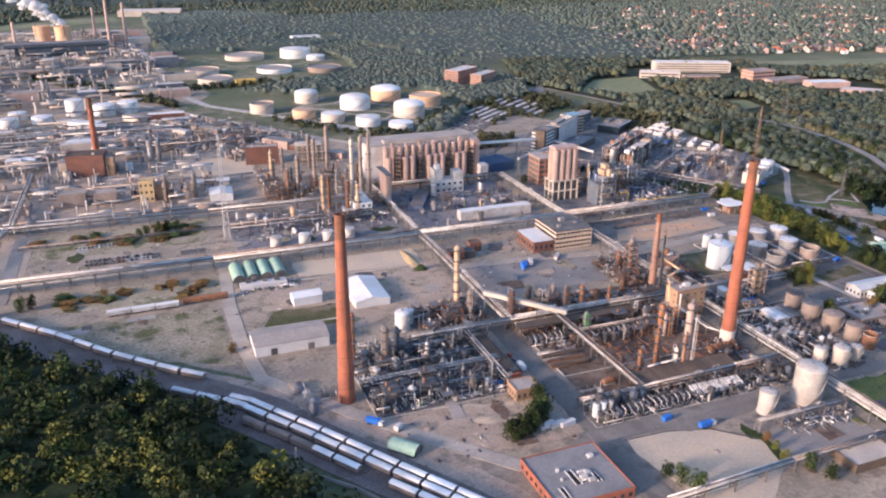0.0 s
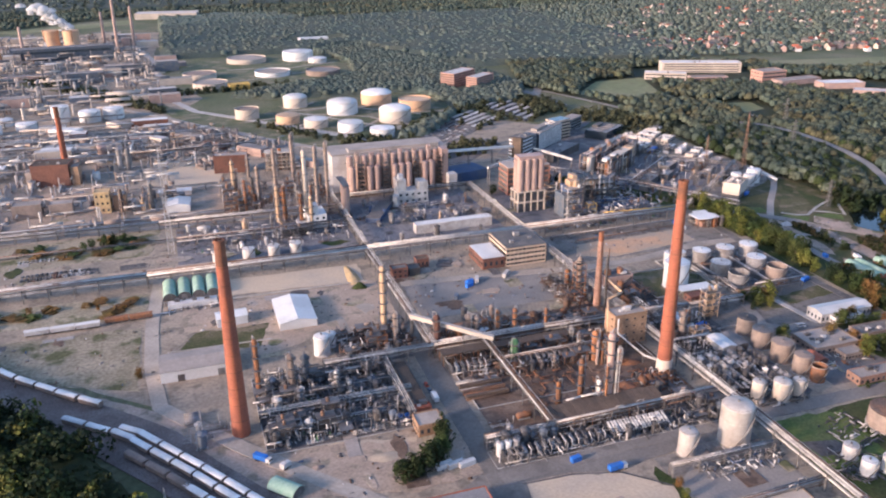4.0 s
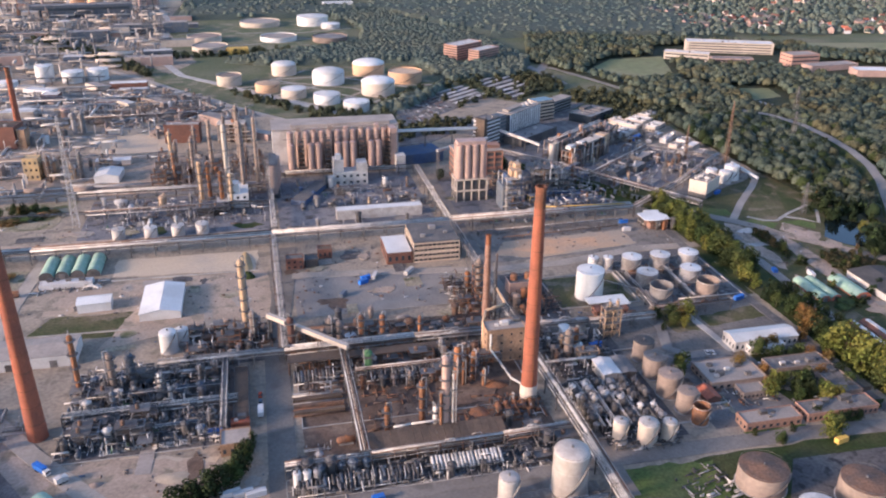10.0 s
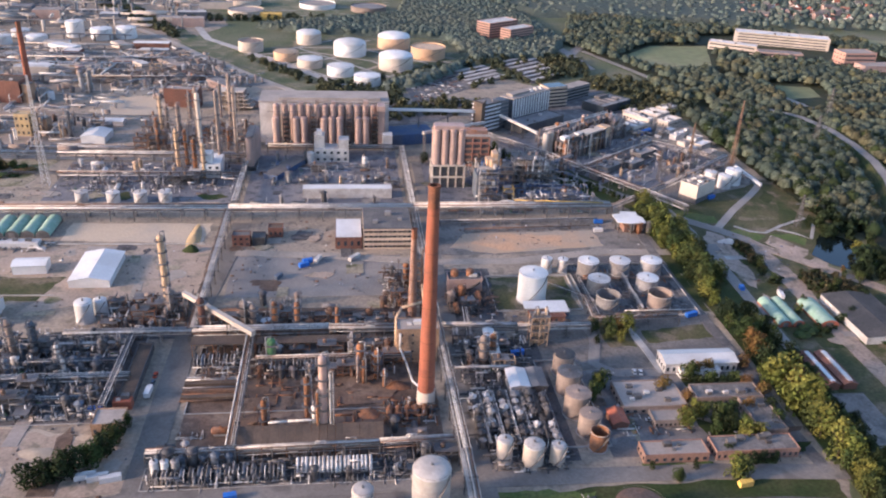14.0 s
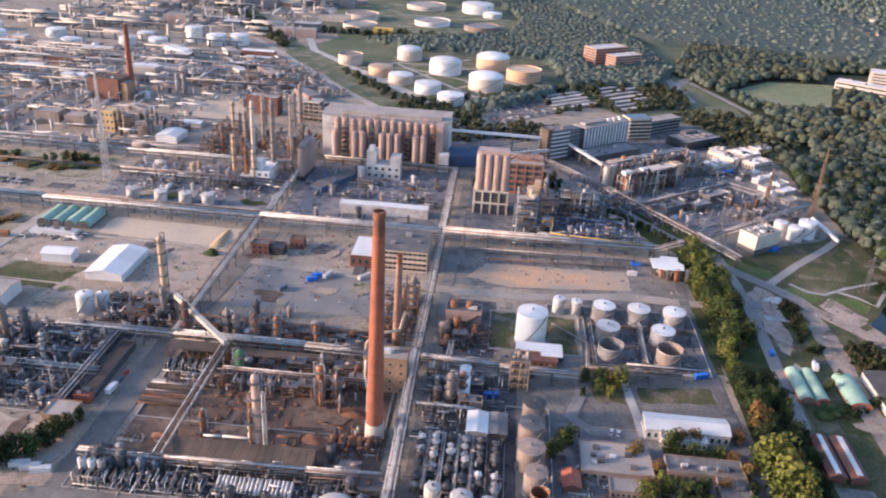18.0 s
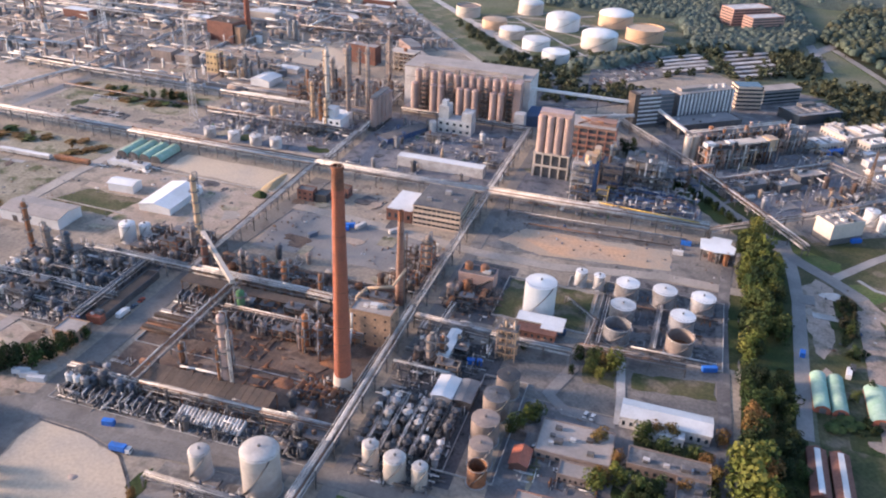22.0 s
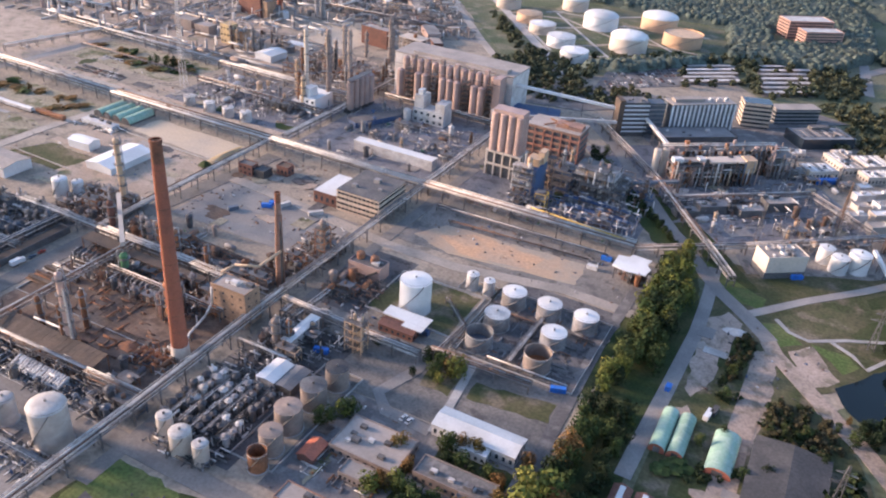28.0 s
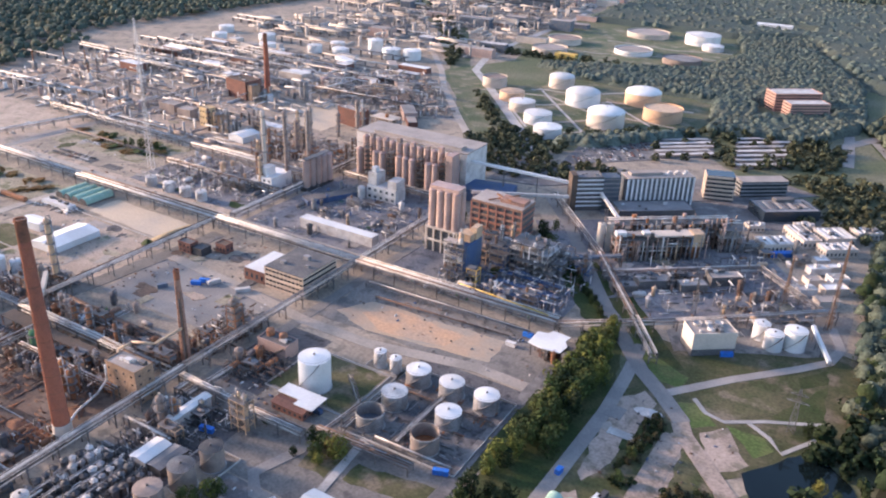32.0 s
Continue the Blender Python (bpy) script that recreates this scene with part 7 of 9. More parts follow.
for k in range(4):
    column(361.5 + 2 * k, 372, 0.8, 17 + k % 2 * 3, TANSHELL, "tan riser inside the ochre frame", 1)
# northern units
unit(62, 578, 186, 600, 9.0, 28, "grey", mix="vdbpfc", tall=8, gaps=0.35)
unit(66, 608, 156, 636, 10.0, 29, "tan", mix="fvdbc", tall=12, gaps=0.35)
unit(100, 664, 190, 730, 11.0, 30, "rust", mix="ffcvd", tall=15, gaps=0.3)
for x, y, r, h, m in ((161, 615, 2.3, 61, CREAM), (172, 628, 2.0, 60, BROWNSHELL), (183, 642, 2.1, 59, BROWNSHELL), (146.3, 690, 2.4, 45, BROWNSHELL), (131, 689, 2.2, 31, BROWNSHELL),
                      (155.6, 757, 2.2, 31, BROWNSHELL), (112, 714, 2.1, 31, TANSHELL), (140, 631, 2.4, 29, TANSHELL), (146, 635, 2.2, 27, RUST), (156, 612, 2.2, 27, RUST), (163, 607, 2.2, 26, TANSHELL), (129, 753, 2.0, 23, BROWNSHELL), (167.6, 731, 2.4, 46, BROWNSHELL), (118, 668, 1.8, 26, RUST)):
    column(x, y, r * 0.7, h, m, "tall distant process column with platforms", 4)
unit(200, 590, 240, 650, 9.0, 31, "blue", mix="fvdbpc", tall=9, gaps=0.3)
unit(240, 582, 306, 634, 9.0, 32, "tan", mix="fvdbpc", tall=8, gaps=0.55)
unit(200, 552, 300, 562, 9.0, 33, "grey", mix="vdbp", gaps=0.5)
unit(362, 548, 446, 556, 8, 34, "blue", mix="fffvdbcp", tall=12, gaps=0.15)
# the blue steelworks
e = thing("polymer_tower", "tall grey-blue tower block with steel bracing and a tan top", "process tower", 362, 558, 0, 0)
part("body", M().box(4, 2, 0, 15, 22, 24), DEEPBLUE, e, "faded blue wall")
for i in range(4):
    for yy in (0, 11, 21):
        part("post", M().box(4.4 * i - 0.3, yy - 0.3, 0, 4.4 * i + 0.3, yy + 0.3, 26), STEEL if i else PIPEWHITE, e)
for i in range(6):
    part("deck", M().box(-0.6, -0.8, 4 + 4.2 * i, 14 - (i % 2) * 3, 6, 4.4 + 4.2 * i), (STEEL, ROOFTAN)[i % 2], e)
    part("vessel", M().cyl(2.2 + (i % 3) * 4.2, 1.6, 4.4 + 4.2 * i, 1.2, 2.8, 10), (PIPEGREY, PIPEBROWN, PIPEWHITE)[i % 3], e)
part("roof_house", M().box(6, 8, 24, 14, 17, 29), TANSHELL, e, "tan roof house")
part("roof_vessel", M().cyl(9, 5, 24, 1.8, 6, 12).dome(9, 5, 30, 1.8, 1.2, 12), TANSHELL, e)
part("side_body", M().box(-1.5, 3, 0, 3.4, 20, 19), BLUESTEEL, e, "grey-blue clad lower bay")
part("stair_shaft", M().box(11, 14, 24, 15, 22, 32), TANSHELL, e, "tan stair shaft")
for i in range(7):
    part("railing", M().beam((-0.8, -1.0, 5.2 + 3.6 * i), (14, -1.0, 5.2 + 3.6 * i), 0.12).beam((-0.8, -1.0, 4.6 + 3.6 * i), (14, -1.0, 4.6 + 3.6 * i), 0.12), OFFWHITE, e)
e = block("blue_house", "blue clad process house with a grey roof", 378, 592, 15, 12, 15, DEEPBLUE, ROOFGREY, 0, extra=3)
for i in range(6):
    part("wall_rib", M().box(0.6 + 2.6 * i, -0.25, 0.2, 1.1 + 2.6 * i, 0, 14.6), BLUESTEEL, e)
e = thing("stacked_frame", "tall open steel frame of stacked decks full of vessels", "steel structure", 394, 589, 0, 0)
rnd = random.Random(71)
for i in range(5):
    for yy in (0, 8.5, 17):
        part("post", M().box(6.5 * i - 0.25, yy - 0.25, 0, 6.5 * i + 0.25, yy + 0.25, 21 + (i % 2) * 1.5), STEEL, e)
for k in range(5):
    z = 4.2 * (k + 1)
    part("deck", M().box(-0.7, -0.7, z - 0.25, 26.7 - (k == 4) * 6, 17.7, z), (CONCRETE, STEEL, ROOFTAN)[k % 3], e)
    part("railing", M().beam((-0.7, -0.8, z + 1.1), (26.7, -0.8, z + 1.1), 0.12).beam((26.8, -0.7, z + 1.1), (26.8, 17.7, z + 1.1), 0.12), OFFWHITE, e)
    for q in range(9):
        u, w, r = rnd.uniform(1, 25), rnd.choice((1.2, 2.4, 7, 12, 16)), rnd.uniform(0.5, 1.3)
        if k == 4 and u > 19:
            u -= 8
        if rnd.random() < 0.6:
            m = M().cyl(u, w, z + 0.01, r, rnd.uniform(1.8, 3.6), 10)
        else:
            m = M().tube((u - 2, w, z + r), (u + 2, w, z + r), r * 0.8, 9)
        part("vessel", m, rnd.choice((PIPEGREY, PIPEBROWN, TANSHELL, PINKSHELL, BLUESTEEL, PIPEWHITE)), e)
for q in range(14):
    u = rnd.uniform(0, 26)
    part("riser", M().tube((u, -1.0, 0.3), (u, -1.0, rnd.uniform(8, 22)), rnd.uniform(0.2, 0.45), 7), rnd.choice((PIPEWHITE, PIPEGREY, PIPEBROWN)), e)
rnd = random.Random(64)
for k in range(5):
    e = thing("blue_deck", "low blue steel deck with pipes and small vessels", "steel structure", 392 + (k % 2) * 1.5, 551 + 6.4 * k, 0, 0, "low blue decks")
    part("deck", M().box(0, 0, 4.2, 44, 3.4, 4.6), (DEEPBLUE, BLUESTEEL, DEEPBLUE, STEEL)[k % 4], e)
    for i in range(6):
        part("post", M().box(8.7 * i, 1.4, 0, 8.7 * i + 0.4, 1.8, 4.2), DEEPBLUE, e)
    for i in range(6):
        u, q = 4 + 7 * i + rnd.uniform(-2, 2), rnd.random()
        if q < 0.4:
            m = M().cyl(u, 1.7, 4.6, rnd.uniform(0.5, 1.0), rnd.uniform(1.5, 4), 9)
        elif q < 0.75:
            m = M().tube((u - 2, 1.7, 5.5), (u + 2, 1.7, 5.5), rnd.uniform(0.5, 0.9), 9)
        else:
            m = M().box(u - 1, 0.6, 4.6, u + 1.4, 2.8, rnd.uniform(6, 8))
        part("vessel", m, rnd.choice((PIPEGREY, PIPEWHITE, BLUESTEEL, PIPEBROWN, DEEPBLUE)), e)
    part("pipe", M().tube((-1, 3.9, 4.8), (45, 3.9, 4.8), 0.28, 6), rnd.choice((PIPEWHITE, DEEPBLUE, PIPEBROWN)), e)
e = f_frame(7, 6, 12, 3, YELLOW)()
e.matrix_basis = pose(380, 555, 0)
tagged(e, "small yellow steel stair frame", "steel structure")
e = thing("yellow_pipe", "long yellow pipe along the main rack", "pipes", 384, 538.2)
part("pipe", M().tube((0, 0, 10), (62, -5.5, 10), 0.4, 7), YELLOW, e)
part("bracket", M().box(0, -0.3, 9, 0.4, 0.3, 9.7), STEEL, e)
for k, (x, y, L) in enumerate(((400, 584, 26), (402, 598, 25), (400, 612, 27))):
    e = f_frame(L, 7, 14 - 2 * (k == 0), 3, (STEEL, PIPEGREY, BROWNSHELL)[k])()
    e.matrix_basis = pose(x, y, 0)
    tagged(e, "tall open lattice structure of grey steel", "steel structure")
    for i in range(5):
        part("inner_vessel", M().cyl(2.5 + 5 * i, 3.5, 0, 1.3, 8 + 2.4 * (i % 3), 10), (BROWNSHELL, PIPEGREY, PIPEWHITE, STEEL)[(i + k) % 4], e)
unit(430, 600, 440, 640, 9.0, 35, "tan", mix="fvcd", tall=12, gaps=0.2)
unit(364, 584, 390, 620, 9.0, 36, "tan", mix="ffc", tall=18, gaps=0.2)
unit(344, 534, 446, 544, 9.5, 37, "blue", mix="bdp", gaps=0.4)
unit(-10, 715, 60, 745, 9.0, 38, "tan", mix="vcdf", tall=14, gaps=0.2)
unit(16, 690, 46, 712, 7.0, 39, "tan", mix="ccv", tall=16, gaps=0.15)
# the turned district
unit(440, 600, 560, 625, 10, 40, "tan", mix="vdcb", tall=9, gaps=0.5, rz=37.5, keep=lambda x, y: x + y * 0.75 > 905)
unit(455, 622, 530, 640, 9, 41, "grey", mix="fvdcb", tall=8, gaps=0.55, rz=37.5)
unit(505, 690, 560, 720, 9, 42, "tan", mix="fvdc", tall=10, gaps=0.25, rz=37.5)
unit(520, 590, 575, 640, 9, 43, "tan", mix="fvdcb", tall=9, gaps=0.4, rz=37.5)
unit(455, 500, 472, 516, 5, 44, "rust", mix="vcde", tall=8, gaps=0.1)
def pipework(label, x0, y0, x1, y1, n, zmax, material, seed, rz=0.0, thick=(0.12, 0.34), reach=(1.5, 8.0)):
    r = np.random.default_rng(seed)
    c = np.stack([r.uniform(-0.5, 0.5, n) * (x1 - x0), r.uniform(-0.5, 0.5, n) * (y1 - y0), zmax * r.random(n) ** 1.6 + 0.2], 1)
    t, L = r.uniform(*thick, n), r.uniform(*reach, n)
    kind = r.random(n)
    half = np.stack([np.where(kind < 0.42, L / 2, t), np.where((kind >= 0.42) & (kind < 0.72), L / 2, t), np.where(kind >= 0.72, np.minimum(L, zmax) / 2, t)], 1)
    c[:, 2] = np.where(kind >= 0.72, half[:, 2] + 0.1, c[:, 2])
    lying = kind < 0.72                                  # every lying piece stands on a leg
    leg = np.stack([c[lying, 0], c[lying, 1], c[lying, 2] / 2], 1)
    c = np.concatenate([c, leg])
    half = np.concatenate([half, np.stack([np.full(len(leg), 0.09), np.full(len(leg), 0.09), leg[:, 2]], 1)])
    n = len(c)
    sg = np.array([(-1, -1, -1), (1, -1, -1), (1, 1, -1), (-1, 1, -1), (-1, -1, 1), (1, -1, 1), (1, 1, 1), (-1, 1, 1)])
    v = (c[:, None, :] + half[:, None, :] * sg[None]).reshape(-1, 3)
    a = radians(rz)
    v = np.stack([(x0 + x1) / 2 + v[:, 0] * math.cos(a) - v[:, 1] * math.sin(a), (y0 + y1) / 2 + v[:, 0] * math.sin(a) + v[:, 1] * math.cos(a), v[:, 2]], 1)
    q = np.array([(0, 1, 5, 4), (1, 2, 6, 5), (2, 3, 7, 6), (3, 0, 4, 7), (4, 5, 6, 7)])
    f = (np.arange(n)[:, None, None] * 8 + q[None]).reshape(-1, 4)
    ob = new("pipework", fast_mesh("pipework", v, f, material))
    tagged(ob, label, "pipes", "", "stuff")


# far west works
unit(-330, 690, -100, 800, 30, 45, "tan", mix="fvdbch", tall=16, gaps=0.2)
unit(-150, 905, 190, 985, 26, 46, "tan", mix="ffvdbc", tall=14, gaps=0.25, keep=lambda x, y: x + y * 0.75 < 835)
unit(-200, 1150, 60, 1500, 46, 47, "grey", mix="ffvdbc", tall=22, gaps=0.25)
unit(-280, 1520, 40, 1780, 50, 48, "tan", mix="fffchd", tall=30, gaps=0.2)
unit(-300, 560, -110, 640, 27, 49, "tan", mix="fvdb", tall=10, gaps=0.5)
rnd = random.Random(77)
for i in range(46):
    x, y = rnd.uniform(-330, 120), rnd.uniform(810, 1030)
    if abs(y - 875) < 12 or (x > -20 and 770 < y < 860) or x + y * 0.75 > 850:
        continue
    block("works_hall", rnd.choice(("pale low works hall", "dusty low works hall", "white-roofed low works hall")), x, y, rnd.uniform(15, 42), rnd.uniform(8, 16), rnd.uniform(4, 9),
          rnd.choice((CREAM, OFFWHITE, BROWNSHELL, DARKBRICK)), rnd.choice((OFFWHITE, ROOFTAN, ROOFGREY, WHITE)), rnd.choice((0, 0, -4)), parapet=0, group="halls of the western works")
for i in range(40):
    x, y = rnd.uniform(-330, 60), rnd.uniform(1120, 1900)
    block("works_hall", rnd.choice(("distant pale works hall", "distant grey works hall")), x, y, rnd.uniform(20, 60), rnd.uniform(10, 24), rnd.uniform(6, 18),
          rnd.choice((CREAM, BLUESTEEL, PINKSHELL)), rnd.choice((OFFWHITE, ROOFTAN, ROOFGREY)), 4, parapet=0, group="halls of the western works")

for x, y, L, D, h, m1, m2 in ((62, 950, 40, 14, 7, BROWNSHELL, ROOFTAN), (96, 905, 30, 12, 6, DARKBRICK, ROOFBROWN), (128, 862, 34, 14, 8, PINKSHELL, ROOFGREY), (30, 1000, 36, 12, 6, BROWNSHELL, ROOFGREY),
                              (150, 838, 24, 10, 5, DARKBRICK, ROOFTAN), (-10, 1040, 30, 12, 6, CREAM, ROOFTAN), (176, 800, 28, 10, 6, PINKSHELL, ROOFTAN), (40, 930, 20, 10, 9, CREAM, OFFWHITE)):
    block("works_hall", "low brownish works hall beside the green strip", x, y, L, D, h, m1, m2, -50, parapet=0, group="halls of the western works")
pipework("brown ducts and tanks beside the green strip", 20, 820, 150, 990, 150, 8, BROWNSHELL, 311, 40, (0.4, 1.4), (4, 16))
pipework("grey pipes beside the green strip", 20, 820, 150, 990, 170, 8, PIPEGREY, 312, 40, (0.25, 0.7), (5, 24))
pipework("pale pipes beside the green strip", 20, 820, 150, 990, 70, 8, PIPEWHITE, 313, 40, (0.25, 0.6), (5, 24))

# pipe racks of the western works, seen from far off
def far_rack(x, y, L, z, rz, m1, m2):
    e = thing("pipe_rack", "distant pale pipe rack of the western works", "pipe rack", x, y, 0, rz, "distant pipe racks")
    for k, m in ((0, m1), (1, m2)):
        part("pipe", M().tube((0, 1.6 * k, z), (L, 1.6 * k, z), 0.75, 6), m, e)
    t = M()
    for i in range(int(L / 18) + 1):
        t.box(18 * i, -1, 0, 18 * i + 0.6, 2.6, z - 0.5)
    tagged(part("trestle", t, STEEL, e), kind="stuff")


rnd = random.Random(91)
for i in range(44):
    y = rnd.uniform(660, 1180) if i < 26 else rnd.uniform(1180, 1900)
    x1 = min(180, 930 - 0.9 * y) if y < 1000 else 30
    x0 = rnd.uniform(-420, -60)
    far_rack(x0, y, min(x1 - x0, rnd.uniform(90, 260)), rnd.uniform(5, 9), rnd.uniform(-4, 2), rnd.choice((PIPEWHITE, PIPEGREY, CREAM, PIPEWHITE)), rnd.choice((PIPEBROWN, PIPEWHITE, STEEL)))
for i in range(26):
    y = rnd.uniform(660, 1040)
    x = rnd.uniform(-330, min(90, 900 - 0.95 * y))
    if 20 < x < 95 and 770 < y < 855:
        continue
    tank(x, y, rnd.uniform(2, 5), rnd.uniform(5, 12), rnd.choice((WHITE, CREAM, BROWNSHELL, PINKSHELL, STEEL)), "cone", label="small upright tank of the western works", group="small tanks of the western works", n=14, stairs=False)

# tangles of small pipes, ducts and brackets between the equipment
def tangle(seed, label, x0, y0, x1, y1, z, rz, mix):
    for j, (m, n) in enumerate(mix):
        pipework(label, x0, y0, x1, y1, n, z, m, 100 + 7 * seed + j, rz)


tangle(0, "tangle of small pipes in the old unit", 198, 346, 290, 377, 4.5, 0, ((DARKSTEEL, 300), (PIPEBROWN, 260), (PIPEWHITE, 80)))
tangle(20, "tangle of pipes beside the pale tanks", 270, 238, 312, 254, 2.5, 0, ((STEEL, 70), (PIPEWHITE, 60), (DEEPBLUE, 16)))
tangle(21, "low pipes and valves on the lawn", 344, 236, 366, 260, 1.2, 12, ((DARKSTEEL, 40), (PIPEGREY, 20), (PIPEWHITE, 10)))
tangle(22, "low pipes between the small lawn tanks", 326, 214, 352, 238, 1.5, 0, ((DARKSTEEL, 50), (BLUESTEEL, 30), (PIPEWHITE, 8)))
tangle(23, "clutter of pipes and crates beside the ochre tanks", 326, 276, 360, 290, 2.2, 0, ((DARKSTEEL, 70), (PIPEGREY, 40), (PIPEWHITE, 24)))
tangle(24, "scrap and pallets in the workshop yard", 384, 296, 420, 312, 1.0, 0, ((STEEL, 30), (RUST, 16), (PIPEWHITE, 16)))
tangle(25, "low stacks of goods beside the green sheds", 50, 484, 90, 500, 1.6, 0, ((STEEL, 50), (WHITE, 24), (BLUESTEEL, 18)))
tangle(26, "pipes and pumps in the grey bund", 403, 398, 461, 456, 1.0, 0, ((STEEL, 70), (PIPEGREY, 50), (RUST, 30)))
for k, (x0, y0, x1, y1, n) in enumerate(((98, 412, 186, 488, 60), (200, 424, 300, 474, 60), (332, 474, 468, 526, 70), (380, 276, 464, 344, 60), (96, 270, 180, 316, 40), (-80, 548, 180, 600, 110), (-50, 400, 90, 470, 60), (508, 426, 566, 500, 40), (200, 480, 308, 526, 60), (324, 378, 362, 404, 30))):
    for j, m in enumerate((STEEL, PIPEBROWN, OFFWHITE, DARKSTEEL, DEEPBLUE)):
        pipework("strewn pallets, crates and scrap on the yard", x0, y0, x1, y1, n // (3, 3, 7, 3, 14)[j], 0.7, m, 400 + 10 * k + j, 0, (0.12, 0.42), (0.6, 2.6))
tangle(1, "tangle of rusty pipes beside the tall chimney", 282, 308, 306, 326, 4, 0, ((CORTEN, 60), (DARKSTEEL, 60), (PIPEWHITE, 16)))
tangle(2, "scattered rusty pipes on the bare ground", 226, 308, 288, 344, 1.2, 0, ((PIPEBROWN, 70), (CORTEN, 40)))
tangle(3, "tangle of small pipes along the south road", 189, 275, 308, 291, 4.5, 0, ((DARKSTEEL, 380), (PIPEGREY, 150), (PIPEWHITE, 60)))
tangle(4, "tangle of small pipes in the dark unit", 94, 320, 160, 385, 6, 0, ((BLUESTEEL, 403), (DARKSTEEL, 374), (PIPEWHITE, 187)))
tangle(5, "tangle of small pipes below the middle rack", 196, 383, 300, 403, 6, 0, ((PIPEBROWN, 237), (DARKSTEEL, 237), (PIPEWHITE, 72)))
tangle(6, "tangle of pipes in the small rusty unit", 142, 386, 186, 422, 6, 0, ((PIPEBROWN, 108), (DARKSTEEL, 144), (PIPEWHITE, 43)))
tangle(7, "tangle of pipes between the vertical vessels", 321, 289, 358, 376, 5, 0, ((DARKSTEEL, 302), (PIPEGREY, 144), (PIPEWHITE, 122)))
tangle(8, "tangle of pipes round the rusty reactor", 288, 404, 310, 452, 8, 0, ((PIPEBROWN, 144), (STEEL, 86), (PIPEWHITE, 28)))
tangle(9, "tangle of pipes beside the furnace house", 322, 400, 350, 426, 4, 0, ((DARKSTEEL, 115), (PIPEBROWN, 57)))
tangle(10, "tangle of pipes in the northern unit", 62, 574, 188, 640, 6, 0, ((STEEL, 165), (PIPEWHITE, 95), (PIPEBROWN, 60)))
tangle(11, "tangle of pipes round the northern columns", 100, 660, 190, 736, 15, 0, ((BROWNSHELL, 165), (STEEL, 165), (PIPEWHITE, 65)))
tangle(12, "tangle of pipes in the plastics unit", 236, 582, 306, 638, 5, 0, ((STEEL, 60), (PIPEWHITE, 40), (DEEPBLUE, 30)))
tangle(13, "tangle of pipes in the blue steelworks", 362, 546, 446, 632, 10, 0, ((DEEPBLUE, 165), (PIPEGREY, 200), (PIPEWHITE, 95), (PIPEBROWN, 55)))
tangle(14, "tangle of pipes in the turned works", 458, 602, 566, 686, 9, 37.5, ((STEEL, 90), (PIPEGREY, 60), (PIPEWHITE, 50), (PIPEBROWN, 45)))
pipework("distant pipes and ducts of the western works", -330, 655, 60, 1000, 380, 9, PIPEWHITE, 301, 0, (0.3, 0.8), (5, 28))
# pale grey here and beyond the tanks puts distance haze into dark steel
pipework("distant ducts of the western works, greyed for haze", -330, 655, 60, 1000, 400, 10, PIPEGREY, 302, 0, (0.3, 0.9), (5, 24))
pipework("distant brown ducts of the western works", -330, 655, 60, 1000, 320, 9, BROWNSHELL, 303, 0, (0.4, 1.6), (4, 16))
pipework("distant pipes beyond the western tanks", -330, 1110, 40, 1900, 500, 14, CREAM, 304, 4, (0.6, 1.8), (8, 50))
pipework("distant steelwork beyond the western tanks, greyed for haze", -330, 1110, 40, 1900, 400, 18, PIPEGREY, 305, 4, (0.6, 1.6), (8, 45))

# drifting steam over the cooling towers
rnd = random.Random(5)
m = M()
for i in range(70):
    t = i / 70
    r = 3.5 + 7 * rnd.random() * (0.4 + t)
    x, y, z = -100 - 55 * t + rnd.gauss(0, 5 + 4 * t), 1724 + rnd.gauss(0, 6), 42 + 42 * t + rnd.gauss(0, 4)
    m.dome(x, y, z, r, r * rnd.uniform(0.6, 1.0), 10, 3)
solid("steam_plume", m, STEAM, "white steam plume over the cooling towers", "steam", "stuff")


# ---------------------------------------------------------------- railway
YS = [500, 494, 461, 426, 399, 383, 352, 313, 250, 190, 120]
XN = [-94, -88, -56, -26, 1.6, 20, 55, 82, 123, 162, 207]
YT = [510, 460, 420, 376, 352, 314, 276, 252, 190, 120]
XT = [-122, -75, -38, 5.5, 33, 61, 87, 104, 146, 193]
fwd = lambda y: np.interp(y, YS[::-1], XN[::-1])
bwd = lambda y: np.interp(y, YT[::-1], XT[::-1])


def track_x(k, y):
    return float(fwd(y) + (bwd(y) - fwd(y)) * k / 3)


def merge(y):
    """The outer track swings in towards the others past the last wagon of its row."""
    return float(np.interp(y, (325, 385), (1.4, 0.0)))


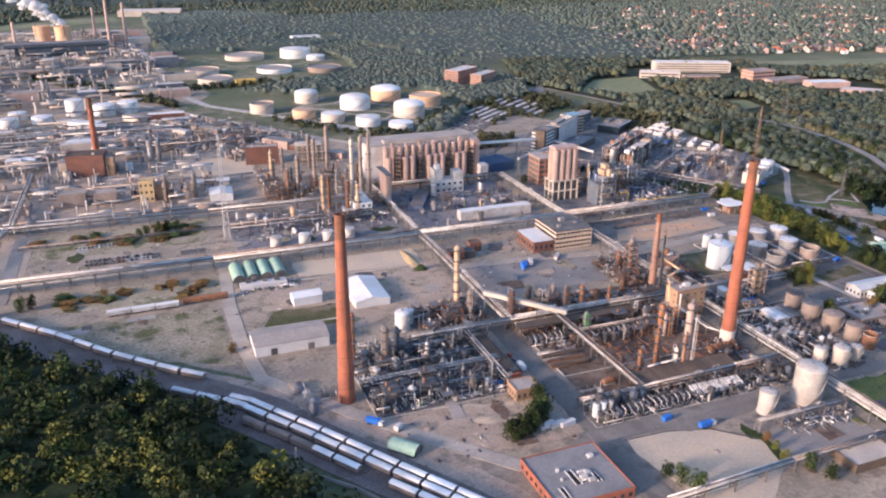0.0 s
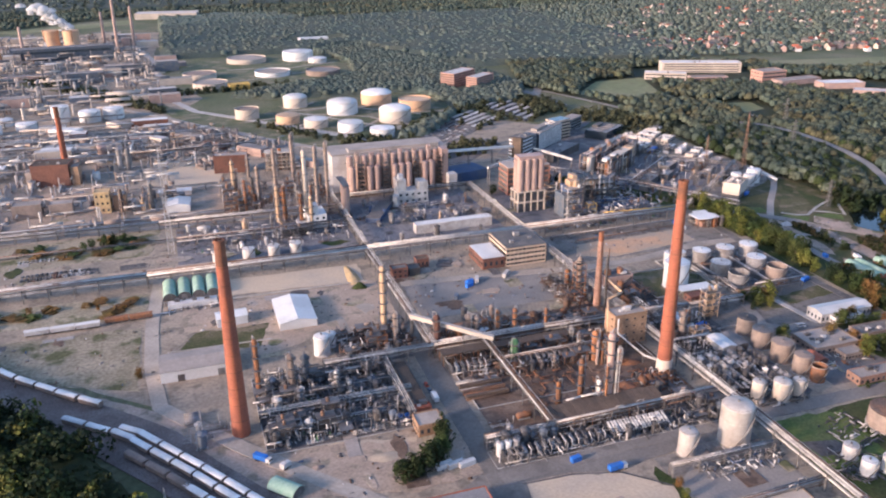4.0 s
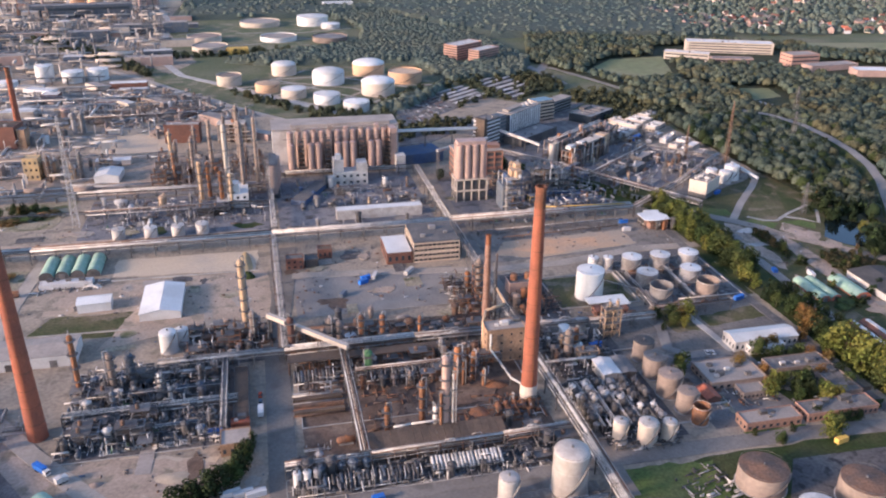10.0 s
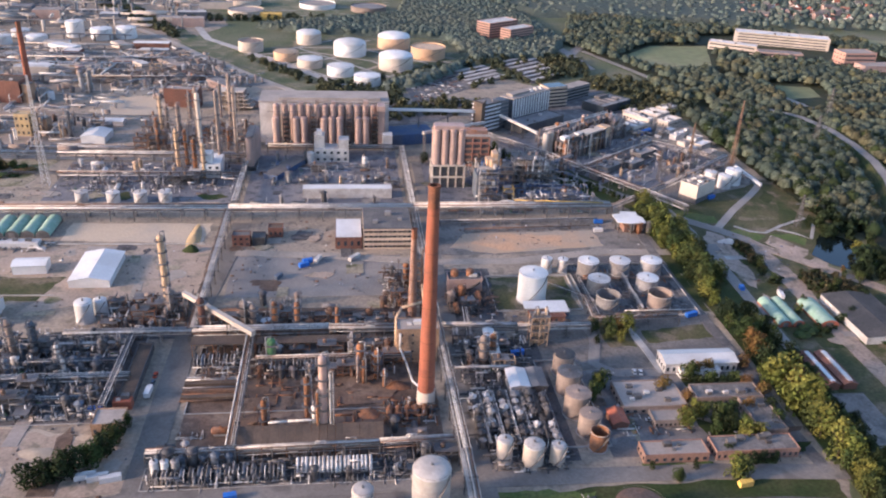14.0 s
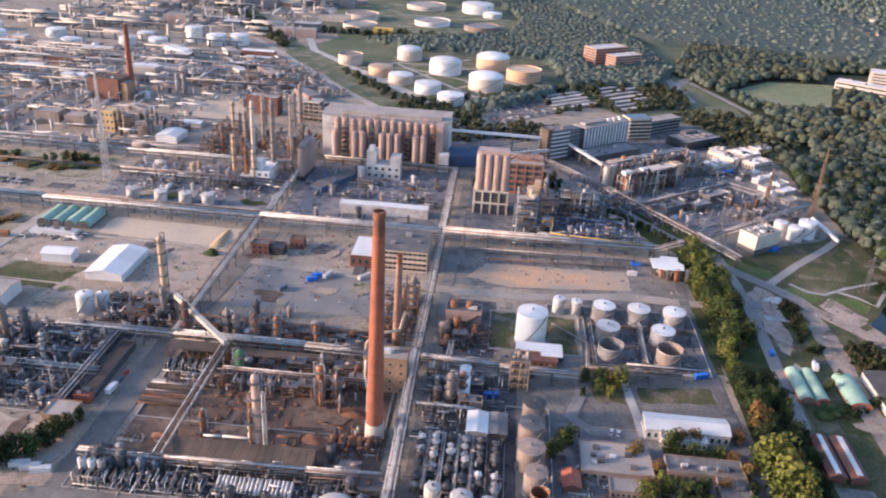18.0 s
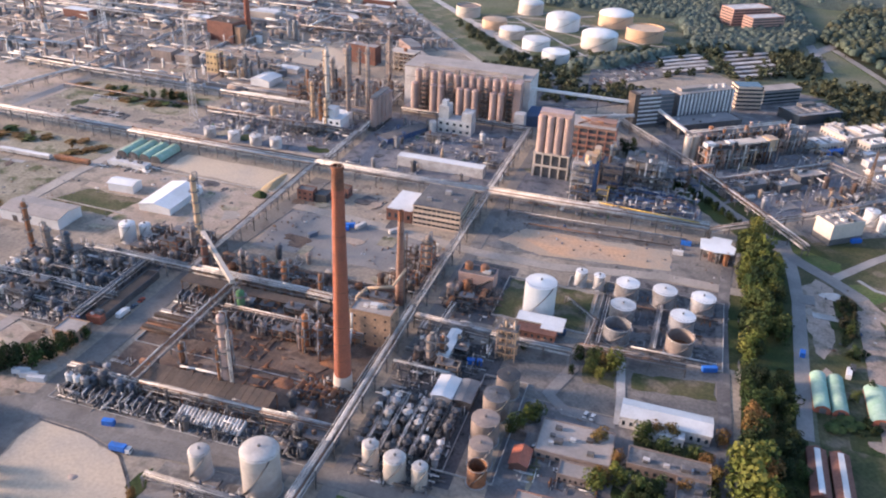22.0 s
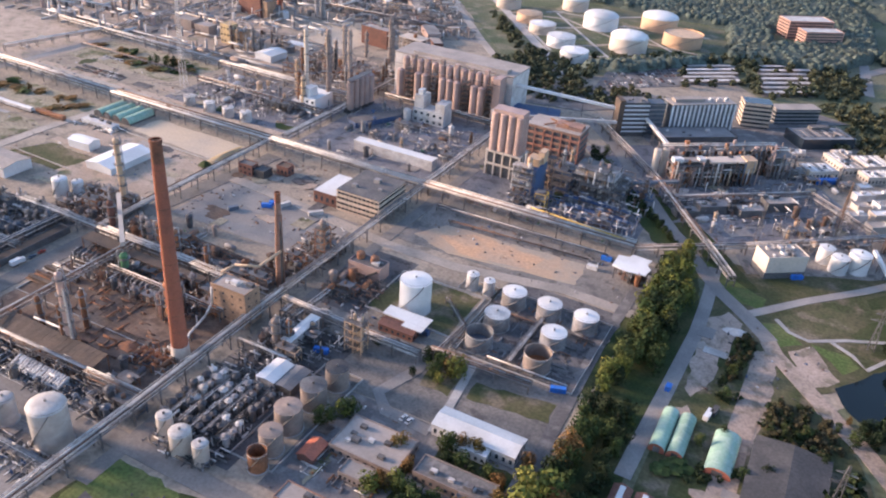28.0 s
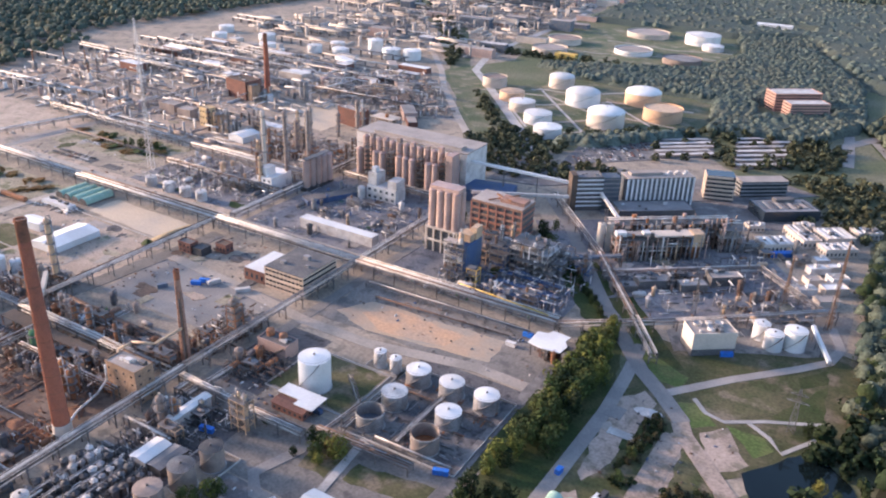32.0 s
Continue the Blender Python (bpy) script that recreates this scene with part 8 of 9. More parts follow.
ys = list(range(500, 119, -10))
sheet("pale_yard", [(track_x(-1.6, y), y) for y in ys] + [(track_x(3.0, y), y) for y in reversed(ys)], 0.08 - 0.0015 * LAYER[0], BROWNDIRT, "trodden brown ground along the tracks")
sheet("ballast_bed", [(track_x(merge(y) - 0.5, y), y) for y in ys] + [(track_x(6.0, y), y) for y in reversed(ys)], 0.14, BALLAST, "dark brown ballast of the railway yard", "railway")
for k in (0, 2.45, 3.4, 4.7):
    e = thing("railway_track", "steel railway track on dark sleepers", "railway track", 0, 0, 0.14, 0, "railway tracks", "structure")
    pts = [Vector((track_x(k or merge(y), y), y, 0)) for y in range(500, 119, -6)]
    for sgn in (-0.72, 0.72):
        m = M()
        for p, q in zip(pts, pts[1:]):
            d = (q - p).normalized()
            o = Vector((-d.y, d.x, 0)) * sgn + Vector((0, 0, 0.28))
            m.beam(p + o, q + o, 0.12)
        part("rail", m, RUST, e)
    m = M()
    for p, q in zip(pts, pts[1:]):
        d = (q - p).normalized()
        o = Vector((-d.y, d.x, 0)) * 1.3
        L = (q - p).length
        for i in range(6):
            c = p + d * (L * i / 6)
            m.add([tuple(c - o), tuple(c - o + d * 0.3), tuple(c + o + d * 0.3), tuple(c + o)] + [tuple(v + Vector((0, 0, 0.2))) for v in (c - o, c - o + d * 0.3, c + o + d * 0.3, c + o)],
                  [(4, 5, 6, 7), (0, 1, 5, 4), (1, 2, 6, 5), (2, 3, 7, 6), (3, 0, 4, 7)])
    tagged(part("sleepers", m, BALLAST, e), kind="stuff")


def f_wagon(body, roof):
    def build():
        e = thing("freight_wagon", "covered freight wagon with a pale rounded roof", "wagon", 0, 0, group="freight wagons on the sidings")
        n = 8
        arc = [(-1.7 * math.cos(math.pi * i / n), 3.4 + 0.75 * math.sin(math.pi * i / n)) for i in range(n + 1)]
        part("body", M().box(-6.6, -1.65, 1.2, 6.6, 1.65, 3.4).add([(x, p, z) for x in (-6.6, 6.6) for p, z in arc], [tuple(range(n + 1)), tuple(range(2 * n + 1, n, -1))]), body, e)
        part("roof", M().add([(-6.8, p, z + 0.03) for p, z in arc] + [(6.8, p, z + 0.03) for p, z in arc], [(i, n + 1 + i, n + 2 + i, i + 1) for i in range(n)], True), roof, e)
        part("chassis", M().box(-6.9, -1.1, 0.9, 6.9, 1.1, 1.25), DARKSTEEL, e)
        for x in (-4.6, 4.6):
            part("bogie", M().box(x - 1.3, -1.0, 0.5, x + 1.3, 1.0, 0.9).tube((x - 0.8, -0.8, 0.48), (x - 0.8, 0.8, 0.48), 0.42, 8).tube((x + 0.8, -0.8, 0.48), (x + 0.8, 0.8, 0.48), 0.42, 8), DARKSTEEL, e)
        return e
    return build


def wagons(k, y0, y1, body=BROWNSHELL, roof=ROOFWHITE, gap=15.0, skip=()):
    y, i = y0, 0
    while y > y1:
        x = track_x(k, y)
        dx, dy = track_x(k, y - 3) - track_x(k, y + 3), -6
        if i not in skip:
            place(("wagon", body.name, roof.name), f_wagon(body, roof), x, y, 0.22, math.degrees(math.atan2(dy, dx)))
        y -= gap * abs(dy) / math.hypot(dx, dy)
        i += 1


wagons(0, 499, 380)
wagons(2.45, 355, 205)
wagons(3.4, 372, 205)
wagons(4.7, 332, 300, BROWNSHELL, BROWNSHELL)
wagons(4.7, 299, 225, skip=(2,))
bund("pale concrete edge of a loading platform beside the wood", [(50, 291), (69, 271), (84, 248)], 1.6, False)
lattice_mast(47.9, 294.9, 11, 1.2, "short pale signal mast beside the tracks", OFFWHITE)
for x in (-22, -8, 6):
    place(("wagon", OFFWHITE.name, WHITE.name), f_wagon(OFFWHITE, WHITE), x, 480.5, 0.2, 2)
for x in (22, 36):
    place(("wagon", RUST.name, RUST.name), f_wagon(RUST, RUST), x, 483, 0.2, 2)


# ---------------------------------------------------------------- vehicles
CARGLASS = mat("dusty_car_glass", (0.04, 0.045, 0.05), rough=0.6, spec=0.15, var=0.1, bump=0.0)


def f_car(paint):
    def build():
        e = thing("car", "parked car with dark windows", "car", 0, 0, group="parked cars")
        part("body", M().box(-2.15, -0.85, 0.35, 2.15, 0.85, 0.85).box(-1.05, -0.62, 1.42, 0.45, 0.62, 1.46), paint, e)
        part("cabin", M().add([(-1.5, -0.8, 0.85), (1.2, -0.8, 0.85), (1.2, 0.8, 0.85), (-1.5, 0.8, 0.85), (-1.1, -0.65, 1.42), (0.5, -0.65, 1.42), (0.5, 0.65, 1.42), (-1.1, 0.65, 1.42)],
                              [(4, 5, 6, 7), (0, 1, 5, 4), (1, 2, 6, 5), (2, 3, 7, 6), (3, 0, 4, 7)]), CARGLASS, e)
        for t in (-1.35, 1.35):
            part("wheelset", M().tube((t, -0.88, 0.32), (t, 0.88, 0.32), 0.32, 8), RUBBER, e)
        return e
    return build


def car(x, y, rz, paint):
    place(("car", paint.name), f_car(paint), x, y, 0.17, rz)


def truck(x, y, rz, box, label, L=7.0, z=0.2):
    e = thing("truck", label, "truck", x, y, z, rz)
    part("cargo_box", M().box(-L / 2, -1.25, 1.0, L / 2 - 1.2, 1.25, 3.4), box, e)
    part("cab", M().box(L / 2 - 1.0, -1.2, 0.6, L / 2 + 1.0, 1.2, 2.8), WHITE, e)
    part("windscreen", M().box(L / 2 + 0.95, -1.05, 1.6, L / 2 + 1.04, 1.05, 2.5), WINDOW, e)
    part("chassis", M().box(-L / 2, -0.6, 0.6, L / 2 + 0.9, 0.6, 1.0), DARKSTEEL, e)
    for xx in (-L / 2 + 1.4, -L / 2 + 2.7, L / 2 + 0.1):
        part("wheel", M().tube((xx, -1.2, 0.5), (xx, 1.2, 0.5), 0.5, 10), RUBBER, e)
    return e


PAINTS = (WHITE, OFFWHITE, STEEL, DARKSTEEL, BLUESTEEL, DARKBRICK, ROOFGREY, DARKSTEEL)
rnd = random.Random(21)
truck(178, 337, 88, WHITE, "white box truck on the plant road")
truck(89, 315, -45, BLUE, "bright blue truck beside the railway", 8)
truck(98, 306, 40, OFFWHITE, "small pale truck beside the railway", 4)
truck(236, 257.5, 4, BLUE, "bright blue tipper on the south road", 8, 0.1)
for x, y, rz, p in ((407, 343, 80, WHITE), (410, 342.5, 80, WHITE), (413, 333, 20, OFFWHITE), (178, 352, 88, REDPAINT), (178, 346, 88, BLUESTEEL), (322, 318, 90, WHITE), (390, 316, 60, OFFWHITE),
                    (386, 310, 60, STEEL), (388, 313, 60, BLUESTEEL), (416, 324, 10, WHITE), (418, 321, 15, OFFWHITE), (430, 328, 0, WHITE), (402, 306, 0, WHITE), (405, 304, 20, REDPAINT)):
    car(x, y, rz, p)
for i in range(30):
    car(-42 + 3.0 * (i % 15) + rnd.uniform(-0.3, 0.3), 569 + 7 * (i // 15), 90 + rnd.uniform(-6, 6), rnd.choice(PAINTS))
for i in range(13):
    car(-48 + 2.8 * i, 604, 90, rnd.choice((WHITE, OFFWHITE)))
u, v = Vector((math.cos(radians(37.5)), math.sin(radians(37.5)))), Vector((-math.sin(radians(37.5)), math.cos(radians(37.5))))
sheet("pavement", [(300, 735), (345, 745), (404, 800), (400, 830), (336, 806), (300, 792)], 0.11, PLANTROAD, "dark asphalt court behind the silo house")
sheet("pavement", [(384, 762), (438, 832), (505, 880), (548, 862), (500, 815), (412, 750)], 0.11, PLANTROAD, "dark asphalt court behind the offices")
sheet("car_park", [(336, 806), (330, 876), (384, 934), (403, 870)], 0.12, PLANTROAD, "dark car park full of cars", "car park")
for i in range(7):
    for j in range(20):
        p = Vector((341, 815)) + Vector((-0.9, 9.0)) * i + Vector((0.69, 0.72)) * (4.0 * j)
        if rnd.random() < 0.62 and p.x - 336 < 62:
            car(p.x, p.y, 136 + rnd.uniform(-4, 4), rnd.choice(PAINTS + (WHITE, OFFWHITE)))
for corners, rows in (([(400, 872), (391, 936), (433, 971), (449, 913)], 5), ([(452, 987), (498, 1025), (517, 924), (472, 889)], 7)):
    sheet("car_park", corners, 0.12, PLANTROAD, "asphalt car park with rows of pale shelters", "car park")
    lo, hi = (corners[0], corners[3]) if rows == 5 else (corners[3], corners[2]), (corners[1], corners[2]) if rows == 5 else (corners[0], corners[1])
    for r in range(rows):
        t = (r + 0.5) / rows
        a, b = (Vector(lo[k]).lerp(Vector(hi[k]), t) for k in (0, 1))
        L = (b - a).length
        e = thing("car_port", "long pale car port roof", "car port", a.x, a.y, 0, math.degrees(math.atan2(b.y - a.y, b.x - a.x)), "rows of car ports")
        part("roof", M().box(1, -2.6, 2.6, L - 1 - 5 * (r % 3 == 1), 2.6, 2.8), (OFFWHITE, CONCRETE, OFFWHITE)[r % 3], e)
        for k in range(5):
            part("post", M().box(3 + (L - 12) * k / 4 - 0.1, -0.1, 0, 3 + (L - 12) * k / 4 + 0.1, 0.1, 2.6), STEEL, e)


def container(x, y, rz, paint, label, L=6.1):
    e = thing("container", label, "container", x, y, 0.1, rz)
    m = M().box(-L / 2, -1.2, 0.1, L / 2, 1.2, 2.6)
    part("body", m, paint, e)
    part("door", M().box(L / 2, -1.1, 0.2, L / 2 + 0.08, 1.1, 2.5), paint, e)


container(242, 461, 30, BLUE, "bright blue container on the bare lot")
container(244, 466, 25, BLUE, "bright blue container on the bare lot")
container(228, 447, 60, BLUESTEEL, "small blue container on the bare lot")
container(352, 361.5, 10, BLUE, "bright blue tank container in the yard", 7)
container(457, 395, 20, BLUE, "bright blue container beside the verge", 7)
container(411, 330, 25, BLUE, "blue skip on the car yard", 5)
container(222, 269, 10, BLUE, "small blue skip beside the road", 5)
container(158, 326, 0, BLUE, "blue tank box beside the unit", 6)
container(384, 400, 0, DEEPBLUE, "dark blue container under the canopy", 8)
container(250, 468, 70, OFFWHITE, "white container on the dirt", 8)
container(272, 470, 50, OFFWHITE, "pale container beside the cross road", 9)
container(520, 415, 80, WHITE, "white trailer beside the track", 7)
container(522, 419, 80, DARKSTEEL, "dark trailer beside the track", 6)
container(500, 424, 85, BLUE, "small blue van box at the roadside", 4)
container(534, 566, 40, BLUE, "blue container before the cream block", 7)
container(540, 563, 30, BLUE, "blue container on the lawn", 7)
container(427, 263, 10, YELLOW, "yellow container beside the road", 6)
container(436, 506, 0, OFFWHITE, "pale container beside the sandy lot", 6)
container(440, 520, 0, BLUE, "blue container below the rack", 6)
for i in range(3):
    container(165 + 5 * i, 284 - i, 12, WHITE, "white container beside the hedge", 8)
# spoil heaps
def heap(x, y, rx, ry, h, material, label, seed, rz=0):
    rnd = random.Random(seed)
    n, k = 18, 5
    v, f = [], []
    for j in range(k):
        for i in range(n):
            t, q = 2 * math.pi * i / n, 1 - j / k
            w = q * (1 + 0.12 * math.sin(3 * t + seed) + rnd.uniform(-0.06, 0.06))
            v.append((rx * w * math.cos(t), ry * w * math.sin(t), h * (1 - q ** 1.4) + rnd.uniform(0, 0.08) * h))
    v.append((0, 0, h))
    for j in range(k - 1):
        f += [(j * n + i, j * n + (i + 1) % n, (j + 1) * n + (i + 1) % n, (j + 1) * n + i) for i in range(n)]
    f += [((k - 1) * n + i, (k - 1) * n + (i + 1) % n, k * n) for i in range(n)]
    ob = solid("sand_mound", M().add(v, f, True), material, label, "heap")
    ob.matrix_basis = pose(x, y, 0.1, 0, 0, rz)


heap(172, 503, 4.2, 18, 2.0, OCHRESAND, "long ochre sand heap", 3)
heap(173, 484, 5, 4, 4, GRASS, "small weedy mound", 4)
heap(520, 488, 7, 4, 2.5, OFFWHITE, "pale gravel heap", 5)
heap(142, 300, 8, 4, 0.9, SAND, "low ring of dumped sand", 6)
heap(112, 302, 3, 2, 1.2, BROWNSHELL, "small brown heap", 7)
heap(214, 222, 2.5, 2, 0.6, BROWNDIRT, "small low heap of brown earth", 8)
heap(228, 240, 2.2, 1.8, 0.5, BROWNDIRT, "small low heap of brown earth", 18)
heap(290, 338, 6, 4, 2.0, RUST, "rusty scrap heap", 9)
heap(276, 318, 5, 4, 1.6, RUST, "rusty scrap heap", 10)


# ---------------------------------------------------------------- trees
def leaf_cloud(rnd, h, w, lobes, cards, size, low=0.25):
    """Leaf cards on the skins of several lobes; returns arrays of corners and quads."""
    V, F = [], []
    for b in range(lobes):
        t, q = rnd.uniform(0, 2 * math.pi), math.sqrt(rnd.random())
        zc = h * (low + (1 - low) * (b + 0.6) / lobes) * rnd.uniform(0.85, 1.0)
        spread = w * 0.5 * (1 - abs(zc / h - 0.55) * 1.1)
        c = Vector((q * spread * math.cos(t), q * spread * math.sin(t), zc))
        r = w * rnd.uniform(0.22, 0.34)
        for i in range(cards):
            d = Vector((rnd.gauss(0, 1), rnd.gauss(0, 1), rnd.gauss(0.25, 1))).normalized()
            p = c + d * r * rnd.uniform(0.75, 1.08)
            nrm = (d + Vector((rnd.gauss(0, 0.45), rnd.gauss(0, 0.45), rnd.gauss(0.1, 0.45)))).normalized()
            a = nrm.orthogonal().normalized()
            a.rotate(Matrix.Rotation(rnd.uniform(0, 6.28), 3, nrm))
            bb = nrm.cross(a)
            s = size * rnd.uniform(0.6, 1.3)
            k = len(V)
            V += [p - a * s - bb * s * 0.6, p + a * s * 0.8 - bb * s * 0.7, p + a * s + bb * s * 0.6, p - a * s * 0.7 + bb * s * 0.8]
            F.append((k, k + 1, k + 2, k + 3))
    return np.array([tuple(v) for v in V]), np.array(F)


def f_tree(seed, leaf, h, w):
    def build():
        rnd = random.Random(seed)
        e = thing("tree", TREE_LABEL[leaf.name], "tree", 0, 0, group="trees in and round the plant")
        m = M().cyl(0, 0, 0, 0.3, h * 0.55, 7, 0.16)
        for i in range(4):
            t = rnd.uniform(0, 6.28)
            z = h * rnd.uniform(0.25, 0.5)
            m.tube((0, 0, z), (w * 0.3 * math.cos(t), w * 0.3 * math.sin(t), z + h * 0.25), 0.1, 5)
        part("trunk", m, BARK, e)
        v, f = leaf_cloud(rnd, h, w, 14, 46, 0.47, 0.14)
        ob = new("crown", fast_mesh("crown", v, f, leaf))
        ob.parent = e
        return e
    return build


TREE_LABEL = {LEAF.name: "leafy green broad tree", LEAFY.name: "yellow-green tree turning in autumn", LEAFO.name: "rust-orange autumn tree", LEAFD.name: "dark green dense tree"}


def tree(x, y, leaf, h, rnd):
    q = rnd.randrange(3)
    place(("tree", leaf.name, q), f_tree(q + 10, leaf, 12, (9, 8, 10)[q]), x, y, 0, rnd.uniform(0, 360), (h / 12 * rnd.uniform(0.85, 1.1),) * 2 + (h / 12,))


rnd = random.Random(8)
# the belt along the avenue
y = 222.0
while y < 556:
    for x in (474.5, 479, 483.5, 488, 492.5):
        thin = y < 432 and (x > 482 or rnd.random() < 0.22)
        if 484 < x < 494 and y < 405 and rnd.random() < (0.85 if x < 490 else 0.5):
            thin = False
        if thin or rnd.random() < 0.14 or (y > 440 and x > 490) or (y > 505 and x > 486) or (y > 525 and x > 480) or (x < 478 and y > 540):
            continue
        # autumn mix; bright west and dark east leaves also paint in sun and shade
        west = x < 481
        if y < 300:
            kinds = (LEAFO, LEAFY, LEAFY, LEAF, LEAFD) if west else (LEAFD, LEAFD, LEAF)
        elif y < 440:
            kinds = (LEAFO, LEAF, LEAFD, LEAFD, LEAFY, LEAF, LEAF, LEAFD) if west else (LEAFD, LEAFD, LEAF)
        else:
            kinds = (LEAFY, LEAF, LEAF, LEAFD, LEAF) if west else (LEAF, LEAFY, LEAFD, LEAF)
        leaf = rnd.choice(kinds)
        low, high = ((8, 14) if west else (7, 11)) if y < 432 else (9, 15.5)
        tree(x + rnd.uniform(-1.6, 1.6), y + rnd.uniform(-2, 2), leaf, rnd.uniform(low, high), rnd)
    y += 6.2

def grove(*spots):
    for x, y, leaf, h in spots:
        tree(x, y, leaf, h, rnd)


# trees round the workshops and labs
grove((413, 379, LEAFY, 12), (397, 382, LEAFD, 8), (387.6, 333.7, LEAF, 9), (430.6, 335, LEAF, 10), (442.6, 339.5, LEAFO, 9), (423.5, 307, LEAFY, 9), (436, 304.5, LEAFD, 9), (441, 307, LEAF, 9), (424, 268.3, LEAFY, 11), (427, 267, LEAF, 11), (401, 267, LEAFD, 5), (436, 275.5, LEAFD, 6))
grove((441, 276, LEAFD, 6), (428, 281.5, LEAFD, 6), (432, 276, LEAFD, 5), (446, 276, LEAFD, 5), (434, 330, LEAFD, 7), (440, 331, LEAF, 8), (446, 329, LEAFD, 7), (452, 331, LEAF, 8), (457, 329, LEAFO, 7), (431, 300, LEAFD, 8), (428, 295, LEAF, 7), (435, 297, LEAFD, 8))
grove((392, 275, LEAFD, 4), (410, 274, LEAFD, 4), (459, 300, LEAF, 8), (460, 310, LEAFD, 8), (461, 320, LEAFO, 9), (405, 381, LEAF, 10), (410, 378, LEAFO, 9), (404, 375, LEAF, 8), (409, 371, LEAFY, 7), (433, 337, LEAF, 9), (437, 340, LEAFO, 8), (416, 326, LEAFO, 9))
grove((416, 302, LEAFY, 10), (419, 305, LEAFO, 8), (427, 307, LEAF, 9), (433, 305, LEAF, 10), (438, 303, LEAFD, 8), (378.5, 322, LEAF, 9), (384.5, 331, LEAFY, 9), (382, 326, LEAF, 8), (371, 381, LEAFD, 6), (396, 370, LEAFD, 5), (450, 309, LEAFO, 8), (424, 318, LEAFO, 7))
grove((440, 292, LEAFY, 10), (446, 290, LEAFY, 9), (441, 297, LEAF, 8), (400, 268, LEAF, 6), (463, 345, LEAFO, 8))
# trees beside the avenue and the pond
grove((474, 324, LEAFY, 20), (473, 310, LEAFY, 22), (479, 307, LEAFY, 18), (475, 291, LEAFY, 17), (475, 277, LEAFY, 17), (469, 331, LEAFY, 12), (520, 395, LEAF, 6), (528, 405, LEAFD, 6), (524, 450, LEAF, 7), (526, 456, LEAFD, 7), (521, 440, LEAFD, 6), (524, 432, LEAF, 6))
grove((590, 512, LEAFD, 8), (560, 424, LEAF, 6), (568, 410, LEAFD, 7), (552, 418, LEAFD, 6), (572, 436, LEAF, 5), (548, 390, LEAFD, 7), (540, 385, LEAF, 6), (600, 470, LEAFY, 9), (608, 455, LEAFD, 10))
grove((582, 438, LEAFD, 7), (589, 440, LEAFD, 8), (596, 444, LEAF, 7), (604, 447, LEAFD, 9), (612, 453, LEAFD, 9), (594, 433, LEAFD, 8), (602, 438, LEAF, 9), (600, 428, LEAFD, 9), (594, 500, LEAFD, 6), (576, 444, LEAFO, 4), (584, 441, LEAFD, 8), (590, 446, LEAF, 8), (587, 434, LEAFD, 9), (579, 430, LEAF, 7), (596, 450, LEAFD, 9), (607, 462, LEAFD, 10))
for i in range(16):
    tree(rnd.uniform(545, 566), rnd.uniform(414, 444), rnd.choice((LEAF, LEAFD, LEAFD)), rnd.uniform(2.5, 4.2), rnd)
# trees in the south-west
grove((150, 281, LEAFD, 12), (156, 283, LEAFD, 13), (161, 286, LEAFD, 12), (166, 290, LEAF, 12), (169, 297, LEAFD, 11), (145, 280, LEAFD, 11), (171, 305, LEAFD, 10))
grove((152, 286, LEAFD, 8), (158, 289, LEAFD, 9), (163, 292, LEAF, 9), (168, 297, LEAFD, 9), (170, 303, LEAF, 8), (148, 284, LEAFD, 7), (172, 309, LEAFD, 8), (174, 315, LEAF, 7), (197, 233, LEAFD, 7), (199, 227, LEAF, 9), (203, 220, LEAF, 10), (252, 224, LEAFY, 6))
grove((254, 232, LEAFY, 5), (255, 239, LEAFO, 5), (258, 215, LEAF, 8), (262, 206, LEAFD, 8))
# trees in the north
grove((0, 617, LEAF, 8), (8, 620, LEAF, 9), (15, 622, LEAFD, 9), (-6, 615, LEAF, 7), (22, 625, LEAF, 7), (-78, 505, LEAF, 10), (-72, 508, LEAFD, 9), (-30, 512, LEAFO, 5), (10, 505, LEAFO, 4), (36, 410, LEAFO, 6), (330, 640, LEAFD, 9), (390, 650, LEAFD, 10))
grove((396, 645, LEAFD, 10), (402, 640, LEAF, 9), (386, 660, LEAFD, 9), (392, 668, LEAF, 8))
# hedge beside the diagonal road
for i in range(46):
    t = i / 45
    tree(424 + (484 - 424) * t + rnd.uniform(-2.2, 2.2), 619 + (543 - 619) * t + rnd.uniform(-2, 2), (LEAFD, LEAF, LEAFD)[i % 3], rnd.uniform(3.2, 5.2), rnd)


def inside(x, y, poly):
    n, c = len(poly), False
    for i in range(n):
        (x0, y0), (x1, y1) = poly[i], poly[i - 1]
        if (y0 > y) != (y1 > y) and x < (x1 - x0) * (y - y0) / (y1 - y0) + x0:
            c = not c
    return c


def crown_shell(rnd):
    """A lumpy closed crown of unit height, as quads."""
    n, v, f = 8, [], []
    for z, r in ((0.38, 0.47), (0.70, 0.42), (0.92, 0.20)):
        for i in range(n):
            t, q = 2 * math.pi * (i + rnd.uniform(-0.2, 0.2)) / n, r * rnd.uniform(0.74, 1.2)
            v.append((q * math.cos(t), q * math.sin(t), z + rnd.uniform(-0.07, 0.07)))
    for k in range(2):
        f += [(k * n + i, k * n + (i + 1) % n, (k + 1) * n + (i + 1) % n, (k + 1) * n + i) for i in range(n)]
    return np.array(v), np.array(f + [(16, 17, 18, 19), (16, 19, 20, 23), (20, 21, 22, 23)])


